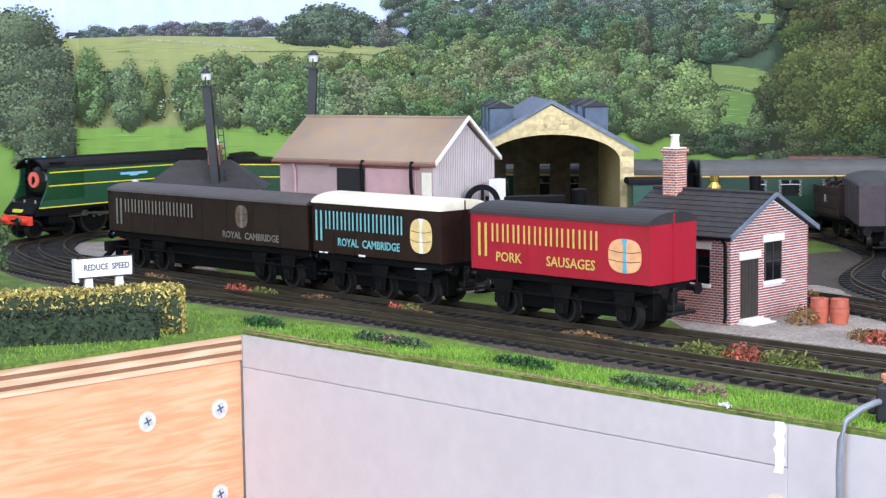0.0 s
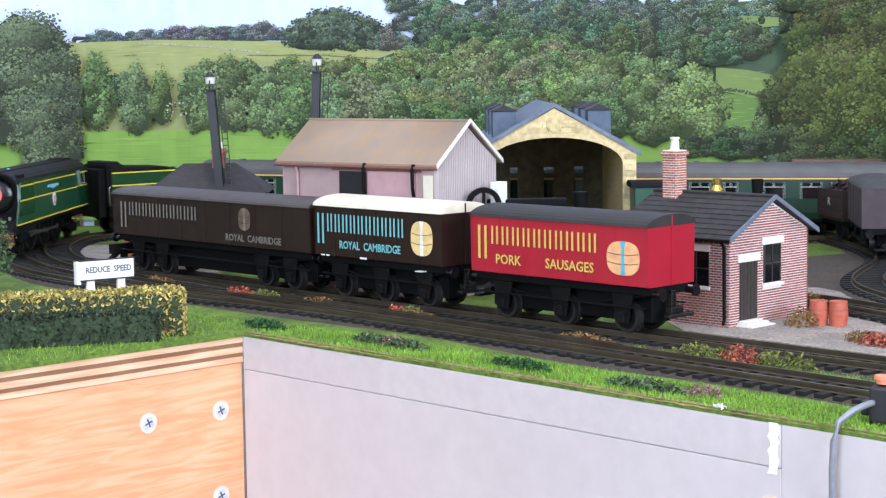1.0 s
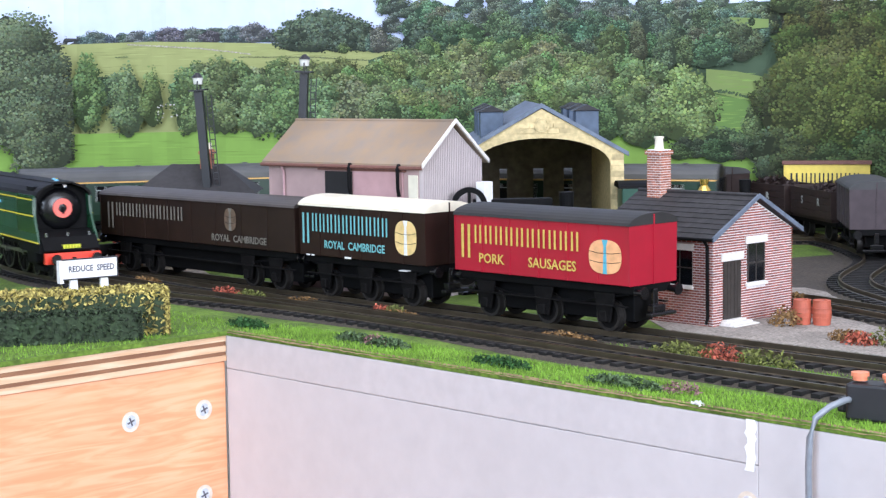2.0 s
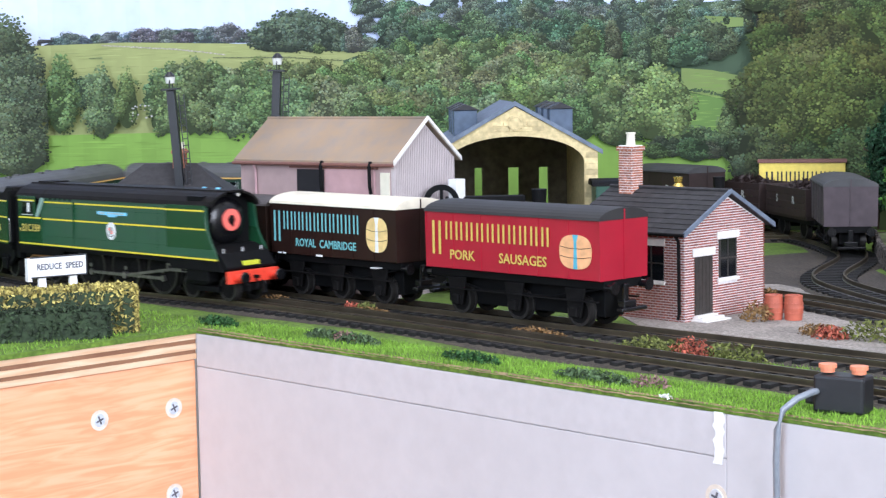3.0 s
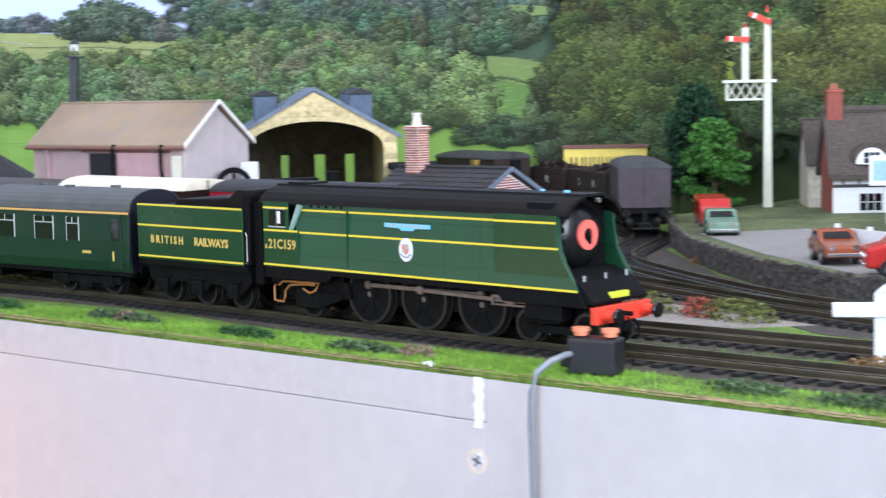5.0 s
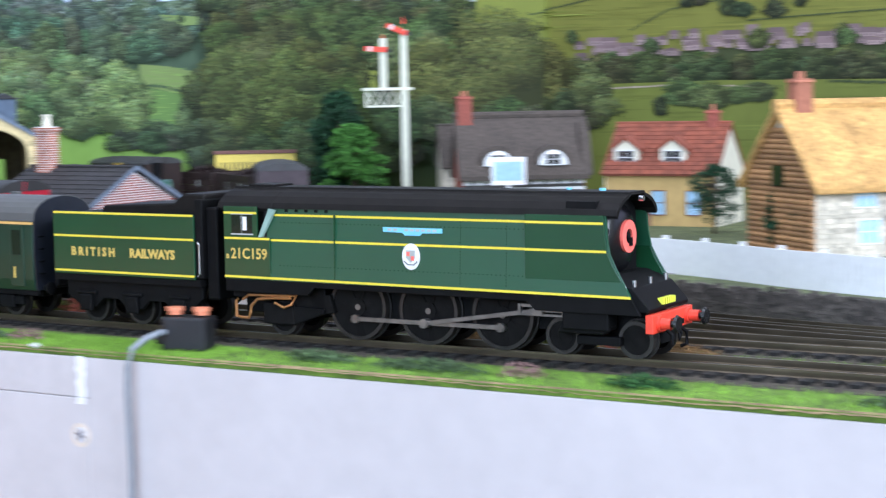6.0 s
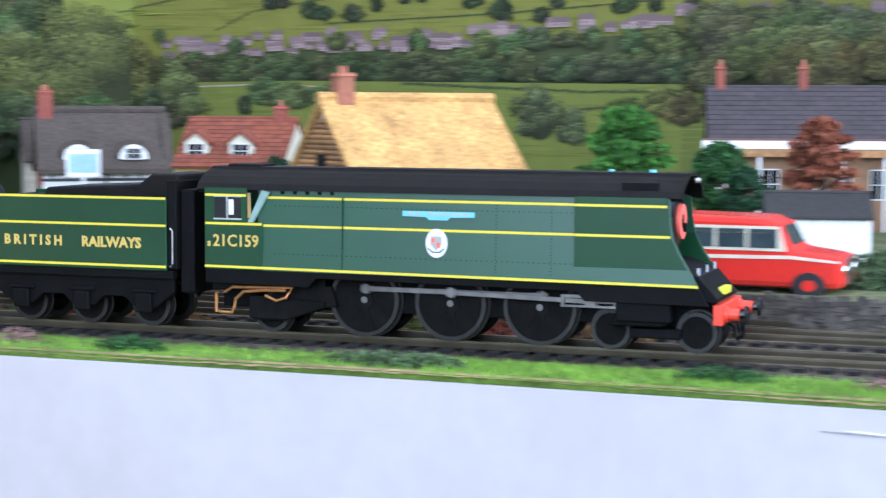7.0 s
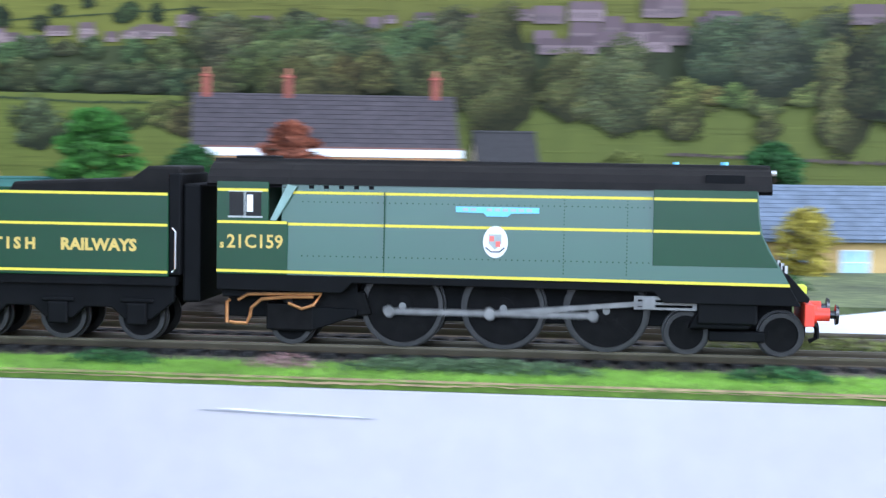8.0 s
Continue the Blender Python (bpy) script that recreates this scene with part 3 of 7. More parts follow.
    def houses(u0, u1, z0, z1, count, size):
        """Stone houses of the far village, stepped along the slope."""
        for k in range(count):
            f = (k + rng.uniform(0, 1)) / count
            u, z = u0 + (u1 - u0) * f, z0 + (z1 - z0) * f + rng.uniform(-0.5, 0.6) * size
            w, h = size * rng.uniform(0.9, 2.2), size * rng.uniform(0.35, 0.6)
            t = rng.uniform(0.7, 1.25)
            r = rng.uniform(0.35, 0.55) * size
            patch([(u, z), (u + w, z), (u + w, z + h), (u, z + h)], (0.30 * t, 0.275 * t, 0.26 * t), 0.004)
            q = rng.uniform(0.7, 1.2)
            patch([(u - 0.3, z + h), (u + w + 0.3, z + h), (u + w - 0.5, z + h + r), (u + 0.5, z + h + r)], (0.20 * q, 0.175 * q, 0.175 * q), 0.004)
            for j in range(max(1, int(w / 3.2))):
                patch([(u + 0.8 + j * 3, z + h * 0.3), (u + 1.6 + j * 3, z + h * 0.3), (u + 1.6 + j * 3, z + h * 0.75), (u + 0.8 + j * 3, z + h * 0.75)], (0.08, 0.08, 0.09), 0.003)
            if k % 2:
                patch([(u + w * 0.8, z + h + r * 0.6), (u + w * 0.8 + 0.9, z + h + r * 0.6), (u + w * 0.8 + 0.9, z + h + r + 1.4), (u + w * 0.8, z + h + r + 1.4)], (0.2 * q, 0.15 * q, 0.13 * q), 0.003)

    L = [0]
    for a, b in zip(WALL, WALL[1:]):
        L.append(L[-1] + math.dist(a, b))
    band([(0, 420), (L[-1], 420)], -1, (0.62, 0.74, 0.86), 0.0)
    DARK, MID, PALE, BLUE = (0.052, 0.086, 0.036), (0.098, 0.150, 0.054), (0.135, 0.205, 0.065), (0.105, 0.155, 0.100)
    GREEN, STRAW, HAZY, FAR = (0.21, 0.37, 0.065), (0.33, 0.38, 0.13), (0.118, 0.175, 0.066), (0.13, 0.175, 0.155)
    WOOD, DEEP, OLIVE, GREY = (0.052, 0.074, 0.026), (0.050, 0.076, 0.026), (0.094, 0.122, 0.036), (0.085, 0.122, 0.062)
    DOWN = (0.185, 0.235, 0.045)
    band([(0, 60), (650, 70), (1200, 74), (L[-1], 80)], -1, (0.05, 0.08, 0.03))
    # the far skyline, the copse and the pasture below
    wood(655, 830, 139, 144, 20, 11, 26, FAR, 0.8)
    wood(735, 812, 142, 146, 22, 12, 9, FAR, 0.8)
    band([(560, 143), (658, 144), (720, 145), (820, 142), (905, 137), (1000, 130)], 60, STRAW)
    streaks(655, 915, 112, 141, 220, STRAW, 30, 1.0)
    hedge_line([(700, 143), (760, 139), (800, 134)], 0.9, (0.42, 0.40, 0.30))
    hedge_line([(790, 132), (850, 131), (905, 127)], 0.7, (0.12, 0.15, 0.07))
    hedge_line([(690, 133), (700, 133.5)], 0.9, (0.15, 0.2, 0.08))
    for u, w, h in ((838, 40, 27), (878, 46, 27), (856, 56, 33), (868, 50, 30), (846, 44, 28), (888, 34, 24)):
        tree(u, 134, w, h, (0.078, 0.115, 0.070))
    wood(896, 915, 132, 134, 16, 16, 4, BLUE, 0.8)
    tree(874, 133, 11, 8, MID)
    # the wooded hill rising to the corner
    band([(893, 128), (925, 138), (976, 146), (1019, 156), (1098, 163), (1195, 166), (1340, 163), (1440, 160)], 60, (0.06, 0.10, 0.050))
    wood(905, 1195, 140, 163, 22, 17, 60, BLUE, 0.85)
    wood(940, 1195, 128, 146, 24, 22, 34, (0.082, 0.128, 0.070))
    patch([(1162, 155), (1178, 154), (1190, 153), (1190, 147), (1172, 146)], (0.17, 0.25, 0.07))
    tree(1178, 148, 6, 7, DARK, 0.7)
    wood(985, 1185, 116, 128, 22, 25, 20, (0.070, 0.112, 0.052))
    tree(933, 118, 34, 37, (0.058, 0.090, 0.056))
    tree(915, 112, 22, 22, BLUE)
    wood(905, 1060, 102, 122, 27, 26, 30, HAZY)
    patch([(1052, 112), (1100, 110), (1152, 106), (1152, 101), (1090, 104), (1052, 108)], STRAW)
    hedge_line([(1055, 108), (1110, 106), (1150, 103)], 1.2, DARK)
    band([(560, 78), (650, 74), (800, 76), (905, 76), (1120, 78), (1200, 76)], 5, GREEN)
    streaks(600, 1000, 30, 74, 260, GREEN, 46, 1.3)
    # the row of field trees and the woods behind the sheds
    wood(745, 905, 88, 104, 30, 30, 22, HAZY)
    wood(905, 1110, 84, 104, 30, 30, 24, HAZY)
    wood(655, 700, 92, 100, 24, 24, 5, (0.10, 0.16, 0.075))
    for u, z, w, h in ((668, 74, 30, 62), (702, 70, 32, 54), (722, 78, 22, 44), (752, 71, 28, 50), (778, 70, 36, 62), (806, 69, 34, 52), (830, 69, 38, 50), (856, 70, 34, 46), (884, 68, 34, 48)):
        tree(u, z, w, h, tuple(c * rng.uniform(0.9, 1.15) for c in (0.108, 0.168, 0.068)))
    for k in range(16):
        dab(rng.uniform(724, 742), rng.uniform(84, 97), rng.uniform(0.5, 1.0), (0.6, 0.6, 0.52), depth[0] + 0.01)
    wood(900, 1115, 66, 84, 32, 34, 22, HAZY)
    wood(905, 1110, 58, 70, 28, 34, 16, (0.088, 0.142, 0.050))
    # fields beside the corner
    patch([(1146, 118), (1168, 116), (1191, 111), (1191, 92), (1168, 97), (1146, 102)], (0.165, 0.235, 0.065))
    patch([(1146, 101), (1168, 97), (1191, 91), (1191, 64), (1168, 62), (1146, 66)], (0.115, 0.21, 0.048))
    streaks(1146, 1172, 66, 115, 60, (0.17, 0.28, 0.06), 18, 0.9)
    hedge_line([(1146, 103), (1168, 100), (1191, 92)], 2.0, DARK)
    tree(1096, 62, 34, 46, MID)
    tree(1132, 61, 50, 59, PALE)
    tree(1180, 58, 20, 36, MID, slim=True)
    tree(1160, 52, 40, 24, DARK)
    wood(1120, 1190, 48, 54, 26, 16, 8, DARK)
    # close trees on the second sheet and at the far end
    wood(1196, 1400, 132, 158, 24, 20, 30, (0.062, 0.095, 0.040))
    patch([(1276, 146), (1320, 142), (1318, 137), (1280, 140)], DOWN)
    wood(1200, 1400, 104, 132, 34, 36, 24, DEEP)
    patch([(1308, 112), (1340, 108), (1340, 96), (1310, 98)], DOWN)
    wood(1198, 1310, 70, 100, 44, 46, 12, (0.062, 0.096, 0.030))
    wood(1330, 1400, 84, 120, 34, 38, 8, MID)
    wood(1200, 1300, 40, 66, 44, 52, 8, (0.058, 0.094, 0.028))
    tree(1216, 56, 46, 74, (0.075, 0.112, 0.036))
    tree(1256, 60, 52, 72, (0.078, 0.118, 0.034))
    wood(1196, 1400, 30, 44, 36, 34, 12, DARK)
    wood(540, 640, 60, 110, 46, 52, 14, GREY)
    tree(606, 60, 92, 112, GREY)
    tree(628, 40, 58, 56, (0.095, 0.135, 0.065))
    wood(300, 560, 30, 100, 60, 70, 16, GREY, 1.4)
    # open down above the village
    band([(1400, 170), (1700, 180), (2000, 178), (2400, 170), (3150, 165)], 40, DOWN)
    streaks(1440, 2350, 130, 176, 420, DOWN, 60, 2.0)
    hedge_line([(1440, 150), (1500, 160), (1540, 168)], 1.0, DARK)
    hedge_line([(1530, 136), (1560, 150), (1620, 158)], 0.9, DARK)
    hedge_line([(1620, 140), (1760, 146), (1900, 156)], 1.0, DARK)
    wood(1560, 1900, 138, 156, 15, 13, 18, DARK)
    # the village, the belt of trees under it, and the meadow
    band([(1440, 112), (1520, 118), (1770, 126), (1900, 132), (2140, 134), (2320, 134)], 60, (0.06, 0.09, 0.034))
    houses(1478, 1760, 123, 128, 30, 7.0)
    houses(1740, 1900, 128, 140, 16, 8.0)
    houses(1900, 2120, 138, 146, 14, 8.0)
    houses(2118, 2250, 140, 146, 9, 14)
    houses(2330, 2460, 140, 146, 10, 13)
    houses(1484, 1760, 117, 123, 34, 6.0)
    houses(2110, 2250, 131, 136, 10, 12)
    wood(1480, 1900, 118, 128, 14, 12, 8, MID)
    wood(1720, 1910, 112, 122, 24, 18, 8, MID)
    wood(1485, 2080, 99, 107, 22, 16, 44, MID)
    wood(1490, 1900, 93, 98, 27, 20, 34, (0.058, 0.095, 0.038))
    band([(1440, 96), (1600, 98), (1700, 97), (1900, 95), (2150, 92), (3150, 94)], 5, (0.150, 0.215, 0.042))
    streaks(1450, 2450, 40, 93, 420, (0.150, 0.215, 0.042), 60, 1.8)
    hedge_line([(1500, 93), (1560, 95), (1640, 93)], 1.0, (0.40, 0.40, 0.33))
    hedge_line([(1680, 96), (1820, 90), (1900, 91)], 1.6, DARK)
    hedge_line([(1800, 76), (1880, 84), (1960, 88)], 1.8, DARK)
    wood(1560, 1640, 74, 82, 34, 20, 5, MID)
    tree(1556, 72, 14, 16, DARK)
    tree(1782, 55, 36, 40, (0.080, 0.125, 0.052))
    tree(1806, 52, 28, 28, (0.080, 0.125, 0.052))
    wood(1840, 1990, 62, 76, 30, 22, 8, OLIVE)
    # the tall tree behind the inn
    tree(1500, 62, 46, 52, MID)
    tree(1360, 66, 52, 66, OLIVE)
    tree(1466, 70, 48, 58, OLIVE)
    tree(1418, 70, 104, 82, OLIVE)
    wood(1330, 1500, 50, 66, 36, 30, 10, DARK)
    # the woods at the other end
    wood(1900, 2090, 100, 128, 36, 32, 26, MID)
    wood(1900, 2080, 84, 100, 34, 30, 12, OLIVE)
    tree(2060, 82, 44, 48, OLIVE)
    tree(2101, 66, 56, 96, OLIVE)
    tree(2150, 78, 46, 52, OLIVE)
    tree(2184, 70, 62, 66, (0.088, 0.124, 0.046))
    tree(2222, 68, 40, 44, OLIVE)
    wood(2240, 2330, 100, 118, 40, 40, 7, (0.066, 0.098, 0.046))
    wood(2215, 2330, 84, 94, 26, 18, 9, (0.13, 0.19, 0.05))
    tree(2285, 96, 56, 56, (0.060, 0.090, 0.044))
    tree(2329, 58, 46, 80, OLIVE)
    tree(2280, 66, 18, 24, OLIVE)
    hedge_line([(2215, 60), (2300, 57), (2400, 55)], 2.0, (0.12, 0.11, 0.09))
    wood(2350, 2700, 70, 130, 56, 60, 22, WOOD, 1.4)
    wood(2700, 3100, 60, 140, 70, 70, 22, WOOD, 2.0)
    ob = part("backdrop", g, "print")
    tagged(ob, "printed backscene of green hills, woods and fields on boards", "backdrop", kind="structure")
    boards = Geo()
    for (x0, y0), (x1, y1) in zip(WALL, WALL[1:]):
        d = math.dist((x0, y0), (x1, y1))
        nx, ny = -(y1 - y0) / d, (x1 - x0) / d
        boards.add([(x0 + nx * o, y0 + ny * o, z) for o in (1, 12) for z in (-2, 425)] + [(x1 + nx * o, y1 + ny * o, z) for o in (1, 12) for z in (-2, 425)], [(0, 1, 5, 4), (2, 3, 7, 6), (1, 3, 7, 5), (0, 1, 3, 2), (4, 5, 7, 6)])
    tagged(part("backdrop_board", boards, "room_white"), "plain boards behind the printed backscene", "board", kind="structure")


backscene()

# ---- tracks ----
def track(name, pts, label, singles=None, ballast=True):
    tr = thing(name, 0, 0, 0, 0, label, "railway track", "tracks", kind="structure")
    line = poly_path(pts, 4.0)
    side = []
    for i, p in enumerate(line):
        d = (line[min(i + 1, len(line) - 1)] - line[max(i - 1, 0)]).normalized()
        side.append(Vector((-d.y, d.x, 0)))
    for o in (-8.25, 8.25):
        rows = []
        for p, s in zip(line, side):
            c = p + s * o
            rows.append([tuple(c + s * a + Vector((0, 0, z))) for a, z in ((-0.95, 2.0), (-0.35, 2.4), (-0.5, 3.7), (-0.5, 4.5), (0.5, 4.5), (0.5, 3.7), (0.35, 2.4), (0.95, 2.0))])
        part("rail", Geo().grid(rows), "rail", tr)
    joined, k = Geo(), 0
    one = Geo().box(-2.0, 2.0, -15, 15, 0.5, 2.1)
    shared = None
    for i in range(0, len(line) - 1, 2):
        p, s = line[i], side[i]
        ang = math.degrees(math.atan2(-s.x, s.y))
        if singles and singles[0] < p.x < singles[1]:
            if shared is None:
                ob = part("sleeper", one, "sleeper", tr)
                shared = ob.data
            else:
                ob = new("sleeper", shared)
                ob.parent = tr
            ob.matrix_basis = at(p.x, p.y, 0, ang)
        else:
            m = Matrix.Translation(p) @ Matrix.Rotation(radians(ang), 4, "Z")
            joined.box(-2.0, 2.0, -15, 15, 0.5, 2.1, m)
    if joined.v:
        part("sleeper_run", joined, "sleeper_joined", tr, kind="stuff")
    if ballast:
        rng = random.Random(name)
        w = [17.5 + 3 * math.sin(i * 0.13) + rng.uniform(-0.6, 0.6) for i in range(len(line))]
        rows = [[tuple(p - s * (a + 1)), tuple(p - s * (a - 3)) [:2] + (0.75,), tuple(p + s * (a - 3))[:2] + (0.75,), tuple(p + s * (a + 1))] for p, s, a in zip(line, side, w)]
        rows = [[(x, y, z + 0.1) for x, y, z in r] for r in rows]
        part("ballast", Geo().grid(rows), "ballast", tr)
    return tr


ROUTE = [(-60, 720), (-285, 500), (-405, 412), (-540, 335), (-625, 318), (-688, 284), (-722, 238), (-731, 190), (-723, 142), (-706, 99), (-682, 67), (-640, 42), (-560, 17), (-480, 10), (-400, 13), (-310, 20), (-210, 18.5), (-100, 13), (30, 9), (150, 8.25), (300, 8.25), (700, 8.25), (1100, 8.25)]
track("main_track", ROUTE, "dark sleepered main line curving round the layout", (-160, 640))
track("siding_track", [(-600, 60), (-520, 60), (-350, 60), (-150, 60), (0, 60), (150, 60), (400, 60), (1100, 60)], "siding track with dark sleepers beside the main line", (-200, 60))
track("crossover_track", [(-120, 16), (-240, 22), (-330, 27), (-430, 34), (-560, 48), (-640, 76), (-700, 118), (-750, 180)], "turnout track leaving the main line", ballast=False)
track("yard_track", [(-420, 516), (-310, 474), (-240, 418), (-205, 372), (-165, 285), (-110, 235), (0, 170), (120, 130), (230, 102), (420, 80)], "yard track running to the goods wagons")
track("shed_track", [(-420, 330), (-320, 262), (-200, 215), (-100, 190), (30, 140), (180, 100), (340, 78)], "track leading to the engine shed")


# ---- the train ----
LINE = poly_path(ROUTE, 3.0)
_i0 = min(range(len(LINE)), key=lambda i: abs(LINE[i].x) + abs(LINE[i].y - 8.25))


def on_route(s):
    """Plan point s mm along the main line; on its straight s is x."""
    k = _i0 + s / 3.0
    i = max(0, min(len(LINE) - 2, int(math.floor(k))))
    return LINE[i].lerp(LINE[i + 1], k - i)


RAIL = 4.5
TRAVEL = [(0, -828), (0.5, -772), (1, -714), (1.5, -652), (2, -584), (2.8, -449), (3, -417), (3.5, -333), (4, -247), (4.65, -128), (5.3, -6.1), (5.5, 32.8), (6, 126.7), (6.5, 223.1), (7, 321.9), (7.5, 423.9), (8, 524.5)]


def travelled(t):
    for (a, s0), (b, s1) in zip(TRAVEL, TRAVEL[1:]):
        if t <= b:
            return s0 + (s1 - s0) * (t - a) / (b - a)
    return TRAVEL[-1][1]


def side_y(z):
    return 17.6 - max(0, z - 21) * 0.055


def front_x(z):
    pts = [(16, 87.6), (21, 84.2), (25, 82.0), (29, 79.5), (33, 77.2), (36, 76.0), (41, 75.3), (48, 74.9)]
    for (a, x0), (b, x1) in zip(pts, pts[1:]):
        if z <= b:
            return x0 + (x1 - x0) * (z - a) / (b - a)
    return 74.9


def wheelset(name, parent, x, r, spokes=False, y=8.25, face=10.2):
    w = new(name)
    w.parent, w.matrix_basis = parent, at(x, 0, r)
    w.empty_display_size = 0.01
    g, tyre, boss = Geo(), Geo(), Geo()
    for s in (-1, 1):
        a, b = sorted((s * 7.4, s * (face - 0.5)))
        g.cyl((0, a, 0), "y", r - 0.9, b - a, 36)
        a, b = sorted((s * 7.0, s * face))
        tyre.ring((0, a, 0), "y", r - 1.3, r, b - a, 40)
        a, b = sorted((s * 6.6, s * 7.4))
        tyre.ring((0, a, 0), "y", r - 1.3, r + 0.7, b - a, 40)
        if spokes:
            for k in range(7):
                t = 2 * math.pi * k / 7
                m = Matrix.Translation((0, s * (face - 0.45), 0)) @ Matrix.Rotation(t, 4, "Y")
                boss.box(3.2, r - 1.6, -0.35, 0.35, -0.75, 0.75, m)
            boss.cyl((0, s * face - (0.6 if s > 0 else 0), 0), "y", 3.2, 0.6, 20)
    g.cyl((0, -8, 0), "y", 1.3, 16, 12)
    part("wheel_centre", g, "wheel_black", w)
    part("tyre", tyre, "tyre_steel", w)
    if spokes:
        part("spoke", boss, "wheel_black", w)
        hub = Geo()
        for s in (-1, 1):
            hub.cyl((0, s * (face + 0.15) - (0.3 if s > 0 else 0), 0), "y", 1.1, 0.3, 12)
        part("hub", hub, "rod_steel", w, kind="stuff")
    else:
        hub = Geo()
        for s in (-1, 1):
            hub.ring((0, s * (face - 0.4) - (0.2 if s > 0 else 0), 0), "y", 1.6, r * 0.55, 0.3, 20)
        part("hub", hub, "wheel_black", w)
    return w


CRANK = 4.1
DRIVE = (-27.0, 2.7, 32.6)
R_DRIVE = 12.0


def locomotive():
    e = thing("locomotive", 0, 0, 0, 0, "dark green streamlined steam locomotive with yellow lining", "locomotive")
    zs = [21, 25, 30, 35, 40, 44, 48.0]
    for s in (-1, 1):
        rows = []
        for z in zs:
            xf = front_x(z)
            rows.append([(-62 + (xf + 62) * k / 12, s * side_y(z), z) for k in range(13)])
        rows2 = [[(x, y - s * 0.9, z) for x, y, z in r] for r in rows]
        g = Geo().grid(rows).grid(rows2)
        rim = [[r[-1], q[-1]] for r, q in zip(rows, rows2)]
        g.grid(rim)
        part("casing_side", g, "casing_green", e, smooth=True)
        a, b = sorted((s * 16.9, s * 17.75))
        part("cab_side", Geo().prism([(-81, 21), (-60, 21), (-60, 36.5), (-65.6, 36.5), (-65.6, 48.0), (-81, 48.0)], "y", a, b), "loco_green", e, bevel=0.15)
        a, b = sorted((s * 16.6, s * 17.0))
        part("front_panel", Geo().prism([(45.5, 26), (front_x(26) - 0.5, 26), (front_x(31) - 0.5, 31), (front_x(36) - 0.4, 36), (front_x(41) - 0.4, 41), (74.5, 47.6), (45.5, 47.6)], "y", *sorted((s * (side_y(27) + 0.15), s * (side_y(46) - 0.3)))), "loco_green", e, bevel=0.1)
        for z in (45.0, 35.8):
            part("panel_lining", Geo().box(45.6, front_x(z) - 0.6, *sorted((s * (side_y(27) + 0.1), s * (side_y(27) + 0.28))), z - 0.4, z + 0.4), "yellow_line", e)
        a, b = sorted((s * 17.75, s * 17.95))
        win = part("cab_window", Geo().box(-77.2, -67.8, a, b, 38.0, 45.0), "glass_dark", e)
        fr = Geo().box(-77.6, -67.4, a, b + 0.1 * s, 37.5, 38.0).box(-77.6, -67.4, a, b + 0.1 * s, 45.0, 45.3).box(-73.0, -72.2, a, b + 0.1 * s, 38.0, 45.0)
        part("window_frame", fr, "pale_grey", win)
        if s < 0:
            part("window_blind", Geo().box(-72.0, -70.2, -18.05, -17.95, 39.2, 44.2), "white", win)
        a, b = sorted((s * 15.8, s * 17.4))
        part("valance", Geo().prism([(-81, 16.4), (-44, 16.0), (-41, 19.0), (46, 18.4), (49, 15.4), (87.4, 15.2), (84.0, 21.0), (-81, 21.0)], "y", a, b), "black", e, bevel=0.2)
        # wing plates are coloured pale, as if reflecting the daylight
        part("wing_plate", Geo().prism([(-65.2, 36.8), (-63.4, 36.8), (-57.4, 46.8), (-60.0, 47.4)], "y", *sorted((s * 16.7, s * 17.9))), "pale_reflection", e)
    # roof over the casing, from cab to hood
    prof = [(-17.5, 47.4), (-16.4, 49.4), (-13.6, 51.6), (-10, 53.1), (-6.5, 54.0), (-6.2, 54.7), (6.2, 54.7), (6.5, 54.0), (10, 53.1), (13.6, 51.6), (16.4, 49.4), (17.5, 47.4)]
    rows = [[(x, y * k, z) for y, z in prof] for x, k in ((-84, 1.0), (-60, 1.0), (-59.5, 0.985), (20, 0.975), (73, 0.965), (78.8, 0.93))]
    under = [[(x, y * 0.93, z - 1.0) for x, y, z in r] for r in rows]
    g = Geo().grid(rows).grid(under).grid([rows[-1], under[-1]]).grid([rows[0], under[0]])
    roof = part("roof", g, "black_roof", e, smooth=False)
    part("ventilator", Geo().box(-78, -66, -6, 6, 54.6, 55.5), "black_roof", roof, bevel=0.3)
    g = Geo()
    for k in range(5):
        g.box(-54 + 4.4 * k, -52.6 + 4.4 * k, -side_y(46) - 0.1, -side_y(46) + 0.4, 46.2, 47.2)
    part("washout_plug", g, "black", e)
    part("whistle", Geo().cyl((66, 0, 54.6), "z", 1.2, 0.9, 10).cyl((52, 3, 54.6), "z", 1.0, 0.7, 10), "sky_blue", roof)
    part("front_roof_lamp", Geo().cyl((79.5, 0, 52.4), "x", 0.9, 1.6, 10), "chrome", roof)
    # smokebox
    g = Geo().box(60, 71, -15.6, 15.6, 17, 52)
    sb = part("smokebox", g, "black", e)
    dome = Geo()
    rows = [[(71 + 4.2 * math.cos(a), r * 0 + 12.6 * math.sin(a) * math.cos(b), 39.0 + 12.0 * math.sin(a) * math.sin(b)) for b in [2 * math.pi * j / 32 for j in range(33)]] for a in [math.pi / 2 * i / 8 for i in range(9)] for r in (1,)]
    door = part("smokebox_door", dome.grid(rows), "black_gloss", e, smooth=True)
    part("ring", Geo().ring((73.6, 0, 39.6), "x", 2.5, 5.5, 2.2, 32), "coral", door, "coral red ring on the smokebox door")
    part("door_dart", Geo().box(75.0, 76.8, -0.5, 0.5, 36.4, 39.2).cyl((75, 0, 39.6), "x", 1.0, 0.7, 12), "black", door)
